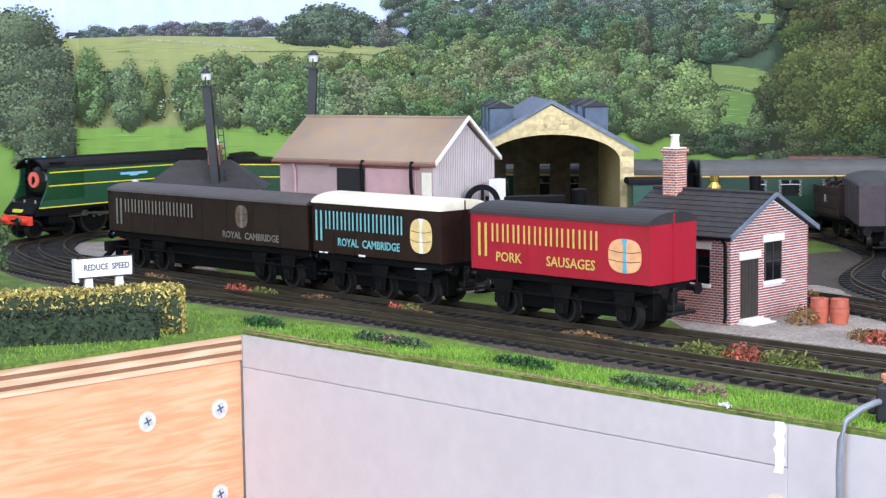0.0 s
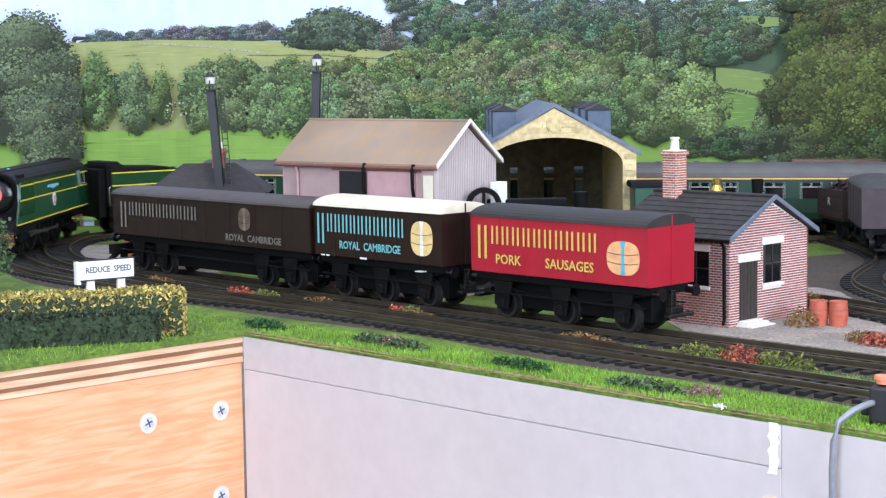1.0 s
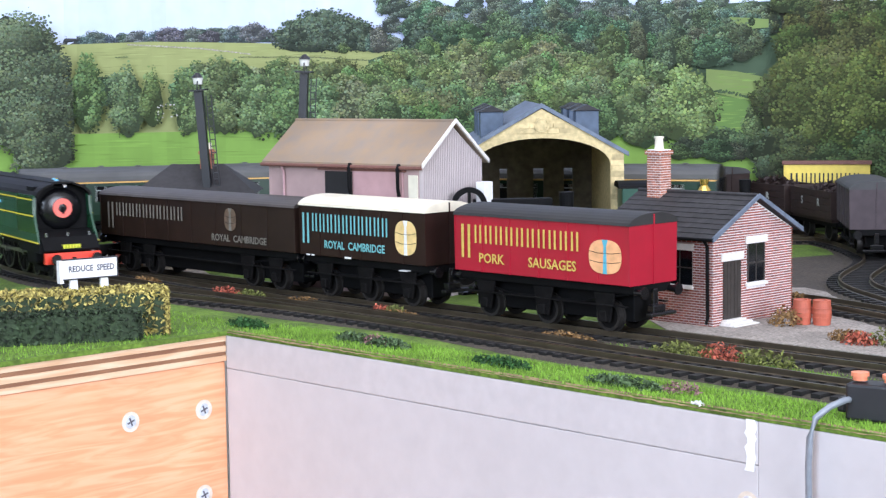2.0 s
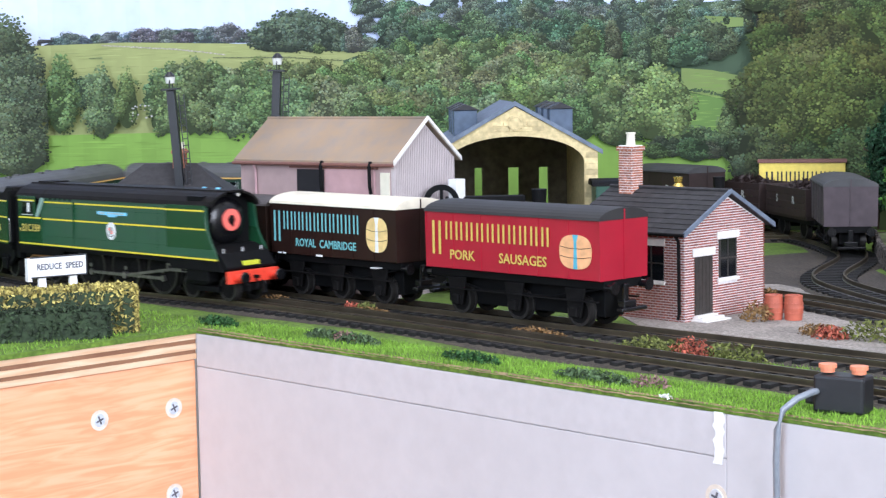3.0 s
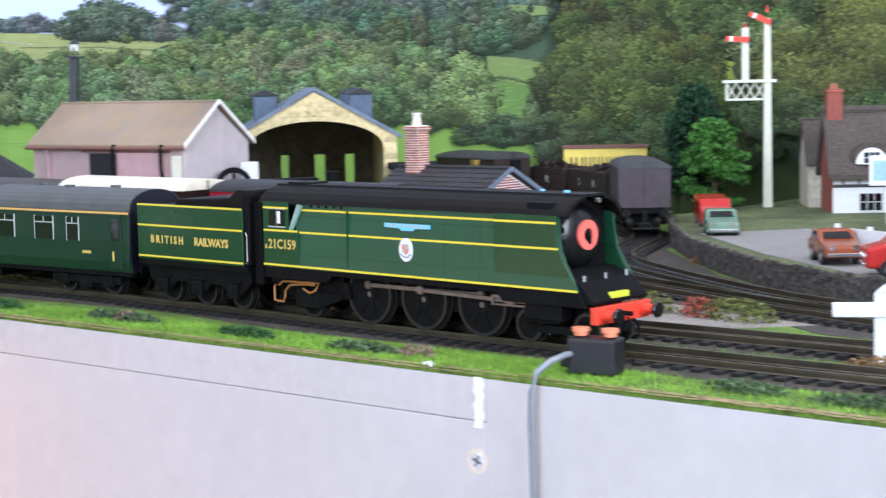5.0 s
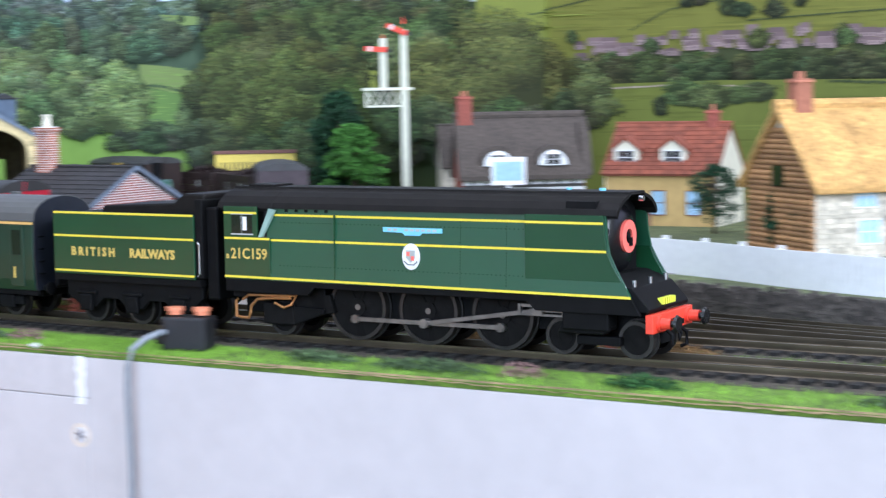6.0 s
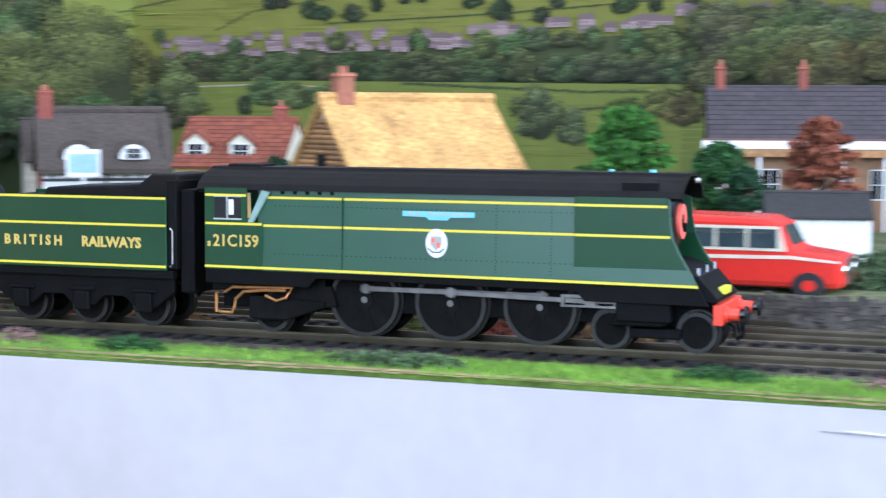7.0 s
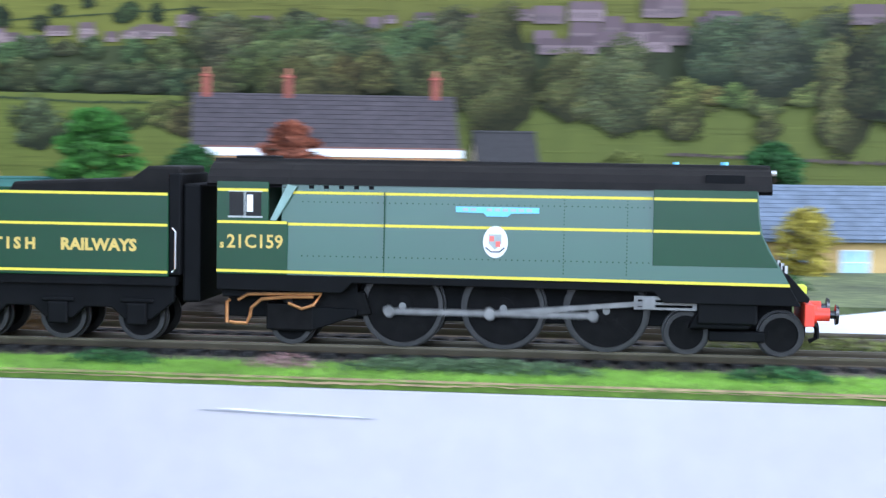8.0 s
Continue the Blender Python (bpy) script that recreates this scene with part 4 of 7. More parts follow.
    part("hinge", Geo().box(72, 73.6, -12.6, -11.2, 36.5, 38.5).box(72, 73.6, -12.6, -11.2, 41, 43), "black", door)
    ap = part("apron", Geo().prism([(70, 17.5), (89.6, 16.2), (90, 17.4), (84, 24.0), (75, 27.4), (70, 27.6)], "y", -16.2, 16.2), "black", e, bevel=0.3)
    pl = Geo()
    for k in range(6):
        pl.box(89.0 - 0.9, 90.2, 1.0 - 6 + 1.75 * k, 2.0 - 6 + 1.75 * k, 17.9, 20.0, Matrix.Translation((0, 0, 0)))
    part("number_plate", pl, "plate_yellow", ap, "small yellow plate on the apron")
    g = Geo()
    for y in (-12.5, 0, 12.5):
        g.cyl((83.2, y, 24.2), "z", 0.8, 2.2, 10)
    part("lamp_iron", g, "chrome", ap)
    beam = part("buffer_beam", Geo().box(88.6, 91.4, -16.2, 16.2, 9.4, 15.6), "red_beam", e, bevel=0.3)
    for y in (-11.6, 11.6):
        bf = part("buffer", Geo().cyl((91.4, y, 12.6), "x", 1.9, 4.6, 18).cyl((91.4, y, 12.6), "x", 2.6, 1.0, 18), "red_beam", beam, smooth=False)
        part("buffer_head", Geo().cyl((96.0, y, 12.6), "x", 1.2, 1.8, 14).cyl((97.6, y, 12.6), "x", 3.0, 0.9, 24, 2.6), "black_gloss", bf)
    part("coupling_hook", Geo().box(91.4, 95, -0.6, 0.6, 11.4, 13.0).tube([(93, 0, 11), (94, 0.8, 8), (94, -0.8, 6), (93.2, 0, 9)], 0.5), "black", beam)
    part("vacuum_pipe", Geo().tube([(91.5, 5, 9.5), (94, 5, 8), (94, 5, 4), (92, 5, 3)], 0.7).tube([(91.5, -5.5, 9.5), (93.4, -5.5, 8), (93.4, -5.5, 5)], 0.6), "black", beam)
    # frames and running gear
    part("main_frame", Geo().box(-80, 86, -6.4, 6.4, 7.5, 20.5).box(-80, -62, -14.5, 14.5, 14, 21).box(-46, -40, -12, 12, 9, 19), "black", e, bevel=0.3)
    part("ashpan", Geo().prism([(-58, 6), (-36, 9.5), (-38, 16), (-60, 16)], "y", -12, 12).box(-67, -53, -13.4, 13.4, 4.5, 12.2), "wheel_black", e, bevel=0.4)
    for s in (-1, 1):
        part("cylinder_block", Geo().box(58.5, 75.5, *sorted((s * 9, s * 16.4)), 9.4, 17).prism([(56, 8), (73, 8), (76, 11), (58, 12)], "y", *sorted((s * 10, s * 15.2))), "black", e, bevel=0.6)
        sl = part("slidebar", Geo().box(40.5, 58.8, *sorted((s * 12.4, s * 13.6)), 15.9, 16.9).box(40.5, 58.8, *sorted((s * 12.4, s * 13.6)), 13.0, 13.7).box(40.5, 41.6, *sorted((s * 12.2, s * 13.8)), 13.0, 16.9).box(57.2, 58.8, *sorted((s * 12.2, s * 13.8)), 13, 16.9), "rod_steel", e)
        part("expansion_link", Geo().box(44, 53, *sorted((s * 11, s * 12)), 17.0, 19.4), "wheel_black", e, bevel=0.3)
        pp = Geo().tube([(-78.5, s * 14.6, 6.4), (-78.5, s * 14.6, 12.5), (-77.6, s * 14.8, 13.2)], 0.55)
        pp.tube([(-77.6, s * 14.4, 6.6), (-76, s * 15, 6.4), (-72.5, s * 15, 6.4), (-71.5, s * 15.2, 8.5), (-71, s * 15.4, 11), (-68, s * 15.6, 13.6), (-60, s * 15.8, 14.4), (-52.5, s * 15.8, 14.6)], 0.55)
        pp.tube([(-75, s * 15.2, 13.2), (-72, s * 15.6, 15.0), (-50, s * 15.8, 15.6), (-52.5, s * 15.8, 12.2), (-56, s * 15.6, 11.0), (-60, s * 15.6, 12.6)], 0.5)
        part("injector_pipe", pp, "copper", e, "copper injector pipes below the cab")
        part("pony_frame", Geo().prism([(-66, 4.2), (-54, 4.2), (-40, 9), (-40, 11), (-54, 11.5), (-66, 11.5)], "y", *sorted((s * 11, s * 13.2))), "black", e, bevel=0.4)
    g = Geo().box(50, 90, -5.6, 5.6, 5.0, 8.6)
    part("bogie_frame", g.box(62, 78, -12.6, 12.6, 4.2, 7.2), "black", e, bevel=0.4)
    def strip(x0, x1, z, off=0.12, cab=False):
        for s in (-1, 1):
            y = 17.7 if cab else side_y(z)
            part("lining", Geo().box(x0, x1, *sorted((s * (y - 0.3), s * (y + off))), z - 0.4, z + 0.4), "yellow_line", e)

    strip(-60, 45.3, 45.0), strip(-60, 45.3, 35.8)
    for s in (-1, 1):
        part("lining", Geo().prism([(-81, 21.6), (84.2, 20.7), (84.0, 21.5), (-81, 22.4)], "y", *sorted((s * 17.4, s * 17.9))), "yellow_line", e)
    strip(-80.8, -65.8, 45.6, 0.15, True), strip(-80.8, -60.2, 36.2, 0.15, True)
    for s in (-1, 1):
        y = s * (side_y(39.4) + 0.1)
        np_ = part("nameplate", Geo().prism([(-11, 41.8), (13, 41.8), (13, 40.2), (5, 40.0), (4, 39.1), (-2, 39.1), (-3, 40.0), (-11, 40.2)], "y", *sorted((y, y + s * 0.5))), "sky_blue", e, "pale blue nameplate")
        g = Geo()
        for k in range(9):
            if k not in (2,):
                g.box(-9 + 2.3 * k, -7.4 + 2.3 * k, *sorted((y + s * 0.5, y + s * 0.58)), 40.6, 41.4)
        part("name_bars", g, "pale_grey", np_)
        c = Geo()
        n = 28
        pts = [(0.6 + 3.6 * math.cos(2 * math.pi * k / n), 31.8 + 4.6 * math.sin(2 * math.pi * k / n)) for k in range(n)]
        y = s * (side_y(30) + 0.1)
        ba = part("badge", c.prism(pts, "y", *sorted((y, y + s * 0.4))), "white", e, "white oval badge with a red shield")
        part("shield", Geo().prism([(-1.3, 34.0), (2.3, 34.0), (2.3, 31.4), (0.5, 29.6), (-1.3, 31.4)], "y", *sorted((y + s * 0.4, y + s * 0.48))), "pale_grey", ba)
        for qx, qz in ((-1.1, 32.0), (0.7, 32.0)):
            part("quarter", Geo().box(qx, qx + 1.3, *sorted((y + s * 0.48, y + s * 0.54)), qz, qz + 1.5) if qx < 0 else Geo().box(qx, qx + 1.3, *sorted((y + s * 0.48, y + s * 0.54)), qz - 1.6, qz), "coral", ba)
        part("scroll", Geo().tube([(-2.2, y + s * 0.45, 30.2), (-0.6, y + s * 0.45, 29.0), (1.8, y + s * 0.45, 29.0), (3.2, y + s * 0.45, 30.2)], 0.22, 6), "ink_grey", ba)
    words("cab_number", "21C159", 5.5, "gold", e, at(-69.6, -17.85, 30.4, 0, 90), squeeze=0.95)
    words("cab_number", "s", 3.4, "gold", e, at(-79.4, -17.85, 29.7, 0, 90))
    rivets = Geo()
    for z in (42.2, 26.5):
        for k in range(60):
            x = -56 + k * 1.7
            rivets.box(x, x + 0.35, -side_y(z) - 0.08, -side_y(z) + 0.2, z, z + 0.35)
    for x in (-32, 20, 38):
        for k in range(22):
            z = 23 + k
            rivets.box(x, x + 0.35, -side_y(z) - 0.08, -side_y(z) + 0.2, z, z + 0.35)
    part("rivets", rivets, "loco_green", e, kind="stuff")
    part("panel_seam", Geo().box(-31.8, -31.55, -side_y(22) - 0.03, -15, 22, 45.5), "loco_green", e)
    moving = {"driving": [], "small": []}
    for x in DRIVE:
        moving["driving"].append((wheelset("driving_wheelset", e, x, R_DRIVE, True), R_DRIVE, x))
    for x in (55.6, 82.6, -60.0):
        moving["small"].append((wheelset("carrying_wheelset", e, x, 6.3), 6.3, x))
    rods = []
    for s in (-1, 1):
        y = s * 11.3
        g = Geo().box(DRIVE[0], DRIVE[2], y - 0.45, y + 0.45, -0.75, 0.75)
        for x in DRIVE:
            g.cyl((x, y - 0.8, 0), "y", 1.6, 1.6, 16)
        rods.append((part("coupling_rod", g, "rod_steel", e), s))
        g = Geo().box(0, 46, s * 12.6 - 0.45, s * 12.6 + 0.45, -0.7, 0.7).cyl((0, s * 12.6 - 0.8, 0), "y", 1.7, 1.6, 16).cyl((46, s * 12.6 - 0.7, 0), "y", 1.2, 1.4, 14)
        con = part("connecting_rod", g, "rod_steel", e)
        g = Geo().box(-1.7, 1.9, s * 13 - 1.1, s * 13 + 1.1, -1.6, 1.6).box(0, 22, s * 13 - 0.45, s * 13 + 0.45, -0.4, 0.4)
        cross = part("crosshead", g, "rod_steel", e)
        rods.append((con, s, cross))
    return e, moving, rods


def tender():
    e = thing("tender", 0, 0, 0, 0, "dark green coal tender with yellow lining and gold lettering", "tender")
    for s in (-1, 1):
        part("tank_side", Geo().box(-38.5, 34, *sorted((s * 16.6, s * 17.6)), 19.6, 44.4), "loco_green", e, bevel=0.3)
        g = Geo().tube([(35, s * 16.8, 21), (36, s * 17, 22), (36, s * 17, 33), (35, s * 16.8, 34)], 0.35)
        part("handrail", g, "chrome", e)
        part("side_frame", Geo().prism([(-35, 19), (35, 19), (35, 12), (28, 6.5), (20, 6.5), (16, 10), (8, 10), (4, 6.5), (-4, 6.5), (-8, 10), (-16, 10), (-20, 6.5), (-28, 6.5), (-35, 11)], "y", *sorted((s * 12, s * 14.5))), "black", e, bevel=0.4)
        for x in (-24, 0, 24):
            part("axlebox", Geo().box(x - 3, x + 3, *sorted((s * 14.5, s * 16.2)), 5.0, 11.5).box(x - 5, x + 5, *sorted((s * 14.4, s * 15.6)), 11.5, 13.0), "black", e, bevel=0.5)
        part("footplate", Geo().box(-39.5, 36, *sorted((s * 13, s * 16.8)), 17.0, 19.6), "black", e)
    part("tank_body", Geo().box(-38.3, 33.8, -16.6, 16.6, 17, 43.2), "black", e)
    part("tank_end", Geo().box(-39.1, -38.3, -17.2, 17.2, 19.6, 43), "loco_green", e)
    part("coal_space", Geo().prism([(-16, 43.2), (-14, 46.8), (22, 48.4), (27, 52.0), (37, 52.0), (37, 43.2)], "y", -14.6, 14.6), "black_roof", e, bevel=0.8)
    part("cab_front", Geo().box(33.8, 37.5, -16.8, 16.8, 20, 50), "black", e, bevel=0.5)
    part("gangway", Geo().box(37.5, 43.0, -14.5, 14.5, 12, 47), "black", e, bevel=0.8)
    g = Geo()
    for z, h in ((43.9, 0.8), (34.8, 0.8), (21.0, 0.8)):
        for s in (-1, 1):
            part("lining", Geo().box(-38.3, 33.8, *sorted((s * 17.4, s * 17.75)), z - h / 2, z + h / 2), "yellow_line", e)
    words("lettering", "B R I T I S H", 4.6, "gold", e, at(-17.6, -17.7, 28.6, 0, 90), squeeze=0.98, bold=0.2)
    words("lettering", "RAILWAYS", 4.8, "gold", e, at(13.0, -17.7, 28.6, 0, 90), squeeze=1.0, bold=0.2)
    ws = [(wheelset("wheelset", e, x, 7.0), 7.0, x) for x in (-24, 0, 24)]
    return e, ws


COACH = 262.0


def coach():
    e = thing("passenger_coach", 0, 0, 0, 0, "dark green railway coach with a grey roof", "coach", "coaches of the train")
    h = COACH / 2
    prof = [(-15.6, 11.5), (-16.6, 16), (-16.7, 26), (-16.2, 39.4), (16.2, 39.4), (16.7, 26), (16.6, 16), (15.6, 11.5)]
    part("body", Geo().prism(prof, "x", -h, h), "coach_green", e, bevel=0.3)
    roof = [(16.6 * math.cos(math.pi * k / 12), 39.6 + 9.6 * math.sin(math.pi * k / 12) ** 0.8) for k in range(13)]
    r = part("roof", Geo().prism(roof, "x", -h - 0.4, h + 0.4), "coach_roof", e)
    g = Geo()
    for k in range(9):
        part("roof_vent", Geo().box(-110 + k * 26, -106 + k * 26, -3 if k % 2 else 3, 0 if k % 2 else 6, 48.6, 50.0), "coach_roof", r)
    for s in (-1, 1):
        part("lining", Geo().box(-h, h, *sorted((s * 16.2, s * 16.75)), 38.3, 39.3), "cream_line", e)
        for k in range(9):
            x = -104 + k * 24.6 + (4 if k % 3 == 1 else 0)
            w = 6.5 if k % 4 else 4.0
            a, b = sorted((s * 16.3, s * 17.0))
            wd = part("window", Geo().box(x - w, x + w, a, b, 25.5, 36), "glass_dark", e)
            part("window_frame", Geo().box(x - w, x + w, *sorted((s * 16.9, s * 17.15)), 33.0, 33.5).box(x - 0.25, x + 0.25, *sorted((s * 16.9, s * 17.15)), 33.5, 36).box(x - w - 0.4, x - w, *sorted((s * 16.5, s * 17.1)), 25.1, 36.4).box(x + w, x + w + 0.4, *sorted((s * 16.5, s * 17.1)), 25.1, 36.4), "pale_grey", wd)
        for x in (-h + 9, h - 9):
            part("door", Geo().box(x - 4, x + 4, *sorted((s * 16.4, s * 16.95)), 13, 38), "coach_green", e, bevel=0.2)
            part("door_window", Geo().box(x - 2.4, x + 2.4, *sorted((s * 16.8, s * 17.1)), 26, 36), "glass_dark", e)
        g = Geo().box(h - 11, h - 9.8, *sorted((s * 16.9, s * 17.0)), 16.5, 21).box(h - 32, h - 26, *sorted((s * 16.7, s * 16.85)), 19.5, 20.8)
        part("number_bars", g, "gold", e)
        part("solebar", Geo().box(-h, h, *sorted((s * 13, s * 15)), 9.5, 12.5), "black", e)
    for x in (-h, h):
        d = 1 if x > 0 else -1
        a, b = sorted((x, x + d * 0.9))
        en = part("coach_end", Geo().prism([(-15.4, 11.5), (-16.3, 26), (-15.8, 39.6)] + [(p[0] * 0.95, p[1] - 0.2) for p in roof[::-1]] + [(15.8, 39.6), (16.3, 26), (15.4, 11.5)], "x", a, b), "end_black", e)
        a, b = sorted((x + d * 0.9, x + d * 3.4))
        part("gangway", Geo().box(a, b, -6.4, 6.4, 12, 40), "wheel_black", en, bevel=0.8)
        for y in (-11.4, 11.4):
            part("buffer", Geo().cyl((x, y, 12.4), "x", 1.2, d * 4.2, 12).cyl((x + d * 3.6, y, 12.4), "x", 2.4, d * 0.8, 16), "black", en)
        g = Geo()
        for z in (18, 23, 28, 33):
            g.box(*sorted((x + d * 0.9, x + d * 1.8)), -14.4, -11.8, z, z + 0.6)
        part("step_iron", g, "black", en)
    part("underframe", Geo().box(-60, -20, -12, 12, 3.5, 10).box(5, 30, -10, 10, 4.5, 10).box(-h + 4, h - 4, -8, 8, 8, 11.6), "black", e, bevel=0.6)
    ws = []
    for bx in (-h + 34, h - 34):
        bo = part("bogie", Geo().box(bx - 24, bx + 24, -13.6, -11.4, 5, 8.6).box(bx - 24, bx + 24, 11.4, 13.6, 5, 8.6).box(bx - 5, bx + 5, -11.4, 11.4, 5, 9).box(bx - 19.5, bx - 12, -14.6, -12, 3.8, 9).box(bx + 12, bx + 19.5, -14.6, -12, 3.8, 9).box(bx - 4, bx + 4, -14.4, -12, 3.2, 8.8), "black", e, bevel=0.4)
        for x in (bx - 15.8, bx + 15.8):
            wheelset("wheelset", e, x, 6.2)
    return e


M["ink_grey"] = mat("ink_grey", (0.09, 0.09, 0.11), 0.6, var=0.2)
# pale green with a reflection put into the base colour
M["pale_reflection"] = mat("pale_reflection", (0.26, 0.38, 0.34), 0.12, var=0.15, size=6)
M["black_gloss"] = mat("black_gloss", (0.005, 0.005, 0.006), 0.25, var=0.2, size=8)
M["plate_yellow"] = mat("plate_yellow", (0.72, 0.75, 0.05), 0.5, var=0.05)
M["end_black"] = mat("end_black", (0.008, 0.010, 0.016), 0.38, var=0.2, size=8)
LOCO, LOCO_WHEELS, RODS = locomotive()
TENDER, TENDER_WHEELS = tender()
COACHES = [coach()]
for k in range(1):
    COACHES.append(copy_thing(COACHES[0], Matrix()))


def ride(s, half):
    """The pose of a vehicle whose middle is s mm along the line, carried on points half mm before and behind."""
    a, b = on_route(s - half), on_route(s + half)
    m = (a + b) / 2
    return at(m.x, m.y, RAIL, math.degrees(math.atan2(b.y - a.y, b.x - a.x)))


def motions():
    ticks = [k / 10 for k in range(81)]
    walk(LOCO, [(t, ride(travelled(t) + 8, 40) @ at(-8, 0, 0)) for t in ticks])
    walk(TENDER, [(t, ride(travelled(t) - 129.5, 24)) for t in ticks])
    for k, c in enumerate(COACHES):
        walk(c, [(t, ride(travelled(t) - 181 - COACH / 2 - k * (COACH + 7), COACH / 2 - 34)) for t in ticks])
    fine = [k / 30 for k in range(241)]
    for kind in ("driving", "small"):
        for w, r, x in LOCO_WHEELS[kind]:
            walk(w, [(t, at(x, 0, r) @ Matrix.Rotation((travelled(t) - TRAVEL[-1][1]) / (r + 0.2), 4, "Y")) for t in fine])
    for w, r, x in TENDER_WHEELS:
        walk(w, [(t, at(x, 0, r) @ Matrix.Rotation((travelled(t) - TRAVEL[-1][1]) / (r + 0.2), 4, "Y")) for t in fine])
    for entry in RODS:
        s = entry[1]
        rows, cross = [], []
        for t in fine:
            a = radians(200) - (travelled(t) - TRAVEL[-1][1]) / (R_DRIVE + 0.2) + (math.pi / 2 if s > 0 else 0)
            cx, cz = CRANK * math.cos(a), CRANK * math.sin(a)
            if len(entry) == 2:
                rows.append((t, at(cx, 0, R_DRIVE + cz)))
            else:
                x0, z0, zc = DRIVE[1] + cx, R_DRIVE + cz, 14.8
                dx = math.sqrt(46 ** 2 - (zc - z0) ** 2)
                rows.append((t, at(x0, 0, z0, 0, 0, -math.degrees(math.atan2(zc - z0, dx)))))
                cross.append((t, at(x0 + dx, 0, zc)))
        walk(entry[0], rows)
        if cross:
            walk(entry[2], cross)

BRICKS = []

M["louvre_blue"] = mat("louvre_blue", (0.07, 0.10, 0.15), 0.5, var=0.25, size=6)
M["roof_grey_brown"] = mat("roof_grey_brown", (0.060, 0.050, 0.045), 0.6, var=0.2, size=10)
M["bread_faded"] = mat("bread_faded", (0.13, 0.085, 0.055), 0.7, var=0.25, size=3)
M["faded_lettering"] = mat("faded_lettering", (0.17, 0.155, 0.13), 0.7, var=0.2, size=4)


# ---- vans in the siding ----
def van(name, x, y, length, body, roof_mat, axles, label, flat=False, top=43.0, low=21.2, rz=0, group="vans in the siding", wide=15.8, arc=5.0, ribs=6):
    e = thing(name, x, y, RAIL, rz, label, "railway van", group)
    h = length / 2
    part("body", Geo().box(-h, h, -wide, wide, low, top), body, e, bevel=0.3)
    rf = [((wide + 0.9) * math.cos(math.pi * k / 12), top + arc * math.sin(math.pi * k / 12)) for k in range(13)]
    part("roof", Geo().prism(rf, "x", -h - 0.8, h + 0.8), roof_mat, e)
    for d in (-1, 1):
        a, b = sorted((d * h, d * (h + 0.5)))
        en = part("end_panel", Geo().prism([(-wide, low), (wide, low)] + [(p[0] * 0.97, p[1] - 0.3) for p in rf], "x", a, b), body, e)
        part("end_post", Geo().box(*sorted((d * (h + 0.5), d * (h + 1.0))), -0.4, 0.4, low, top + arc - 0.6), body, en)
    for k in range(1, ribs):
        xx = -h + length * k / ribs
        for s in (-1, 1):
            part("body_rib", Geo().box(xx - 0.35, xx + 0.35, *sorted((s * wide, s * (wide + 0.3))), low, top), body, e)
    # the lower, narrower box is added black filling that hides the ground behind
    part("underframe", Geo().box(-h, h, -12.5, 12.5, low - 4, low).box(-h + 5, h - 5, -6.4, 6.4, 4.5, low - 4), "black", e, bevel=0.4)
    for s in (-1, 1):
        part("truss_rod", Geo().tube([(-h + 4, s * 11.6, low - 4), (-h * 0.4, s * 11.6, low - 9), (h * 0.4, s * 11.6, low - 9), (h - 4, s * 11.6, low - 4)], 0.5, 6), "black", e)
        part("footboard", Geo().box(-h + 3, h - 3, *sorted((s * 12.6, s * 14.6)), low - 9.6, low - 9.0), "wheel_black", e)
    for d in (-1, 1):
        for yy in (-11.5, 11.5):
            part("buffer", Geo().cyl((d * h, yy, low - 3), "x", 1.5, d * 5.0, 14).cyl((d * (h + 4.4), yy, low - 3), "x", 2.7, d * 0.9, 18), "black_gloss", e)
        part("coupling", Geo().box(*sorted((d * h, d * (h + 4))), -4, 4, low - 12, low - 9).box(*sorted((d * (h + 3), d * (h + 6.5))), -8.5, 8.5, low - 13.4, low - 11.8).box(*sorted((d * h, d * (h + 2))), -1.5, 1.5, low - 10, low - 2), "black_gloss", e, bevel=0.4)
    for ax in axles:
        wheelset("wheelset", e, ax, 6.6)
        for s in (-1, 1):
            part("axle_guard", Geo().prism([(ax - 6, low - 4), (ax + 6, low - 4), (ax + 3.2, 4.2), (ax - 3.2, 4.2)], "y", *sorted((s * 11.8, s * 13.0))).box(ax - 2, ax + 2, *sorted((s * 12.8, s * 14.4)), 4.6, 9.2), "wheel_black", e, bevel=0.4)
    return e


def bun(parent, x, z, rx, rz, y, pale=False, bread="bread"):
    n = 26
    pts = []
    for k in range(n):
        a = 2 * math.pi * k / n
        c, s = math.cos(a), math.sin(a)
        pts.append((x + rx * math.copysign(abs(c) ** 0.75, c), z + rz * math.copysign(abs(s) ** 0.75, s)))
    b = part("bun_picture", Geo().prism(pts, "y", y - 0.15, y), "bread_pale" if pale else bread, parent, "painted parcel tied with a ribbon")
    part("ribbon", Geo().prism([(x - 1.1, z - rz), (x + 1.1, z - rz), (x + 0.7, z + rz * 0.6), (x + 1.6, z + rz), (x - 1.6, z + rz), (x - 0.7, z + rz * 0.6)], "y", y - 0.28, y - 0.15), "white" if pale else "ribbon" if bread == "bread" else "faded_lettering", b)
    g = Geo()
    for zz in (-0.25, 0.3):
        g.tube([(x - rx * 0.95, y - 0.18, z + rz * zz), (x - rx * 0.4, y - 0.18, z + rz * (zz - 0.1)), (x + rx * 0.4, y - 0.18, z + rz * (zz - 0.1)), (x + rx * 0.95, y - 0.18, z + rz * zz)], 0.14, 6)
    part("outline", g, "brown_van", b)


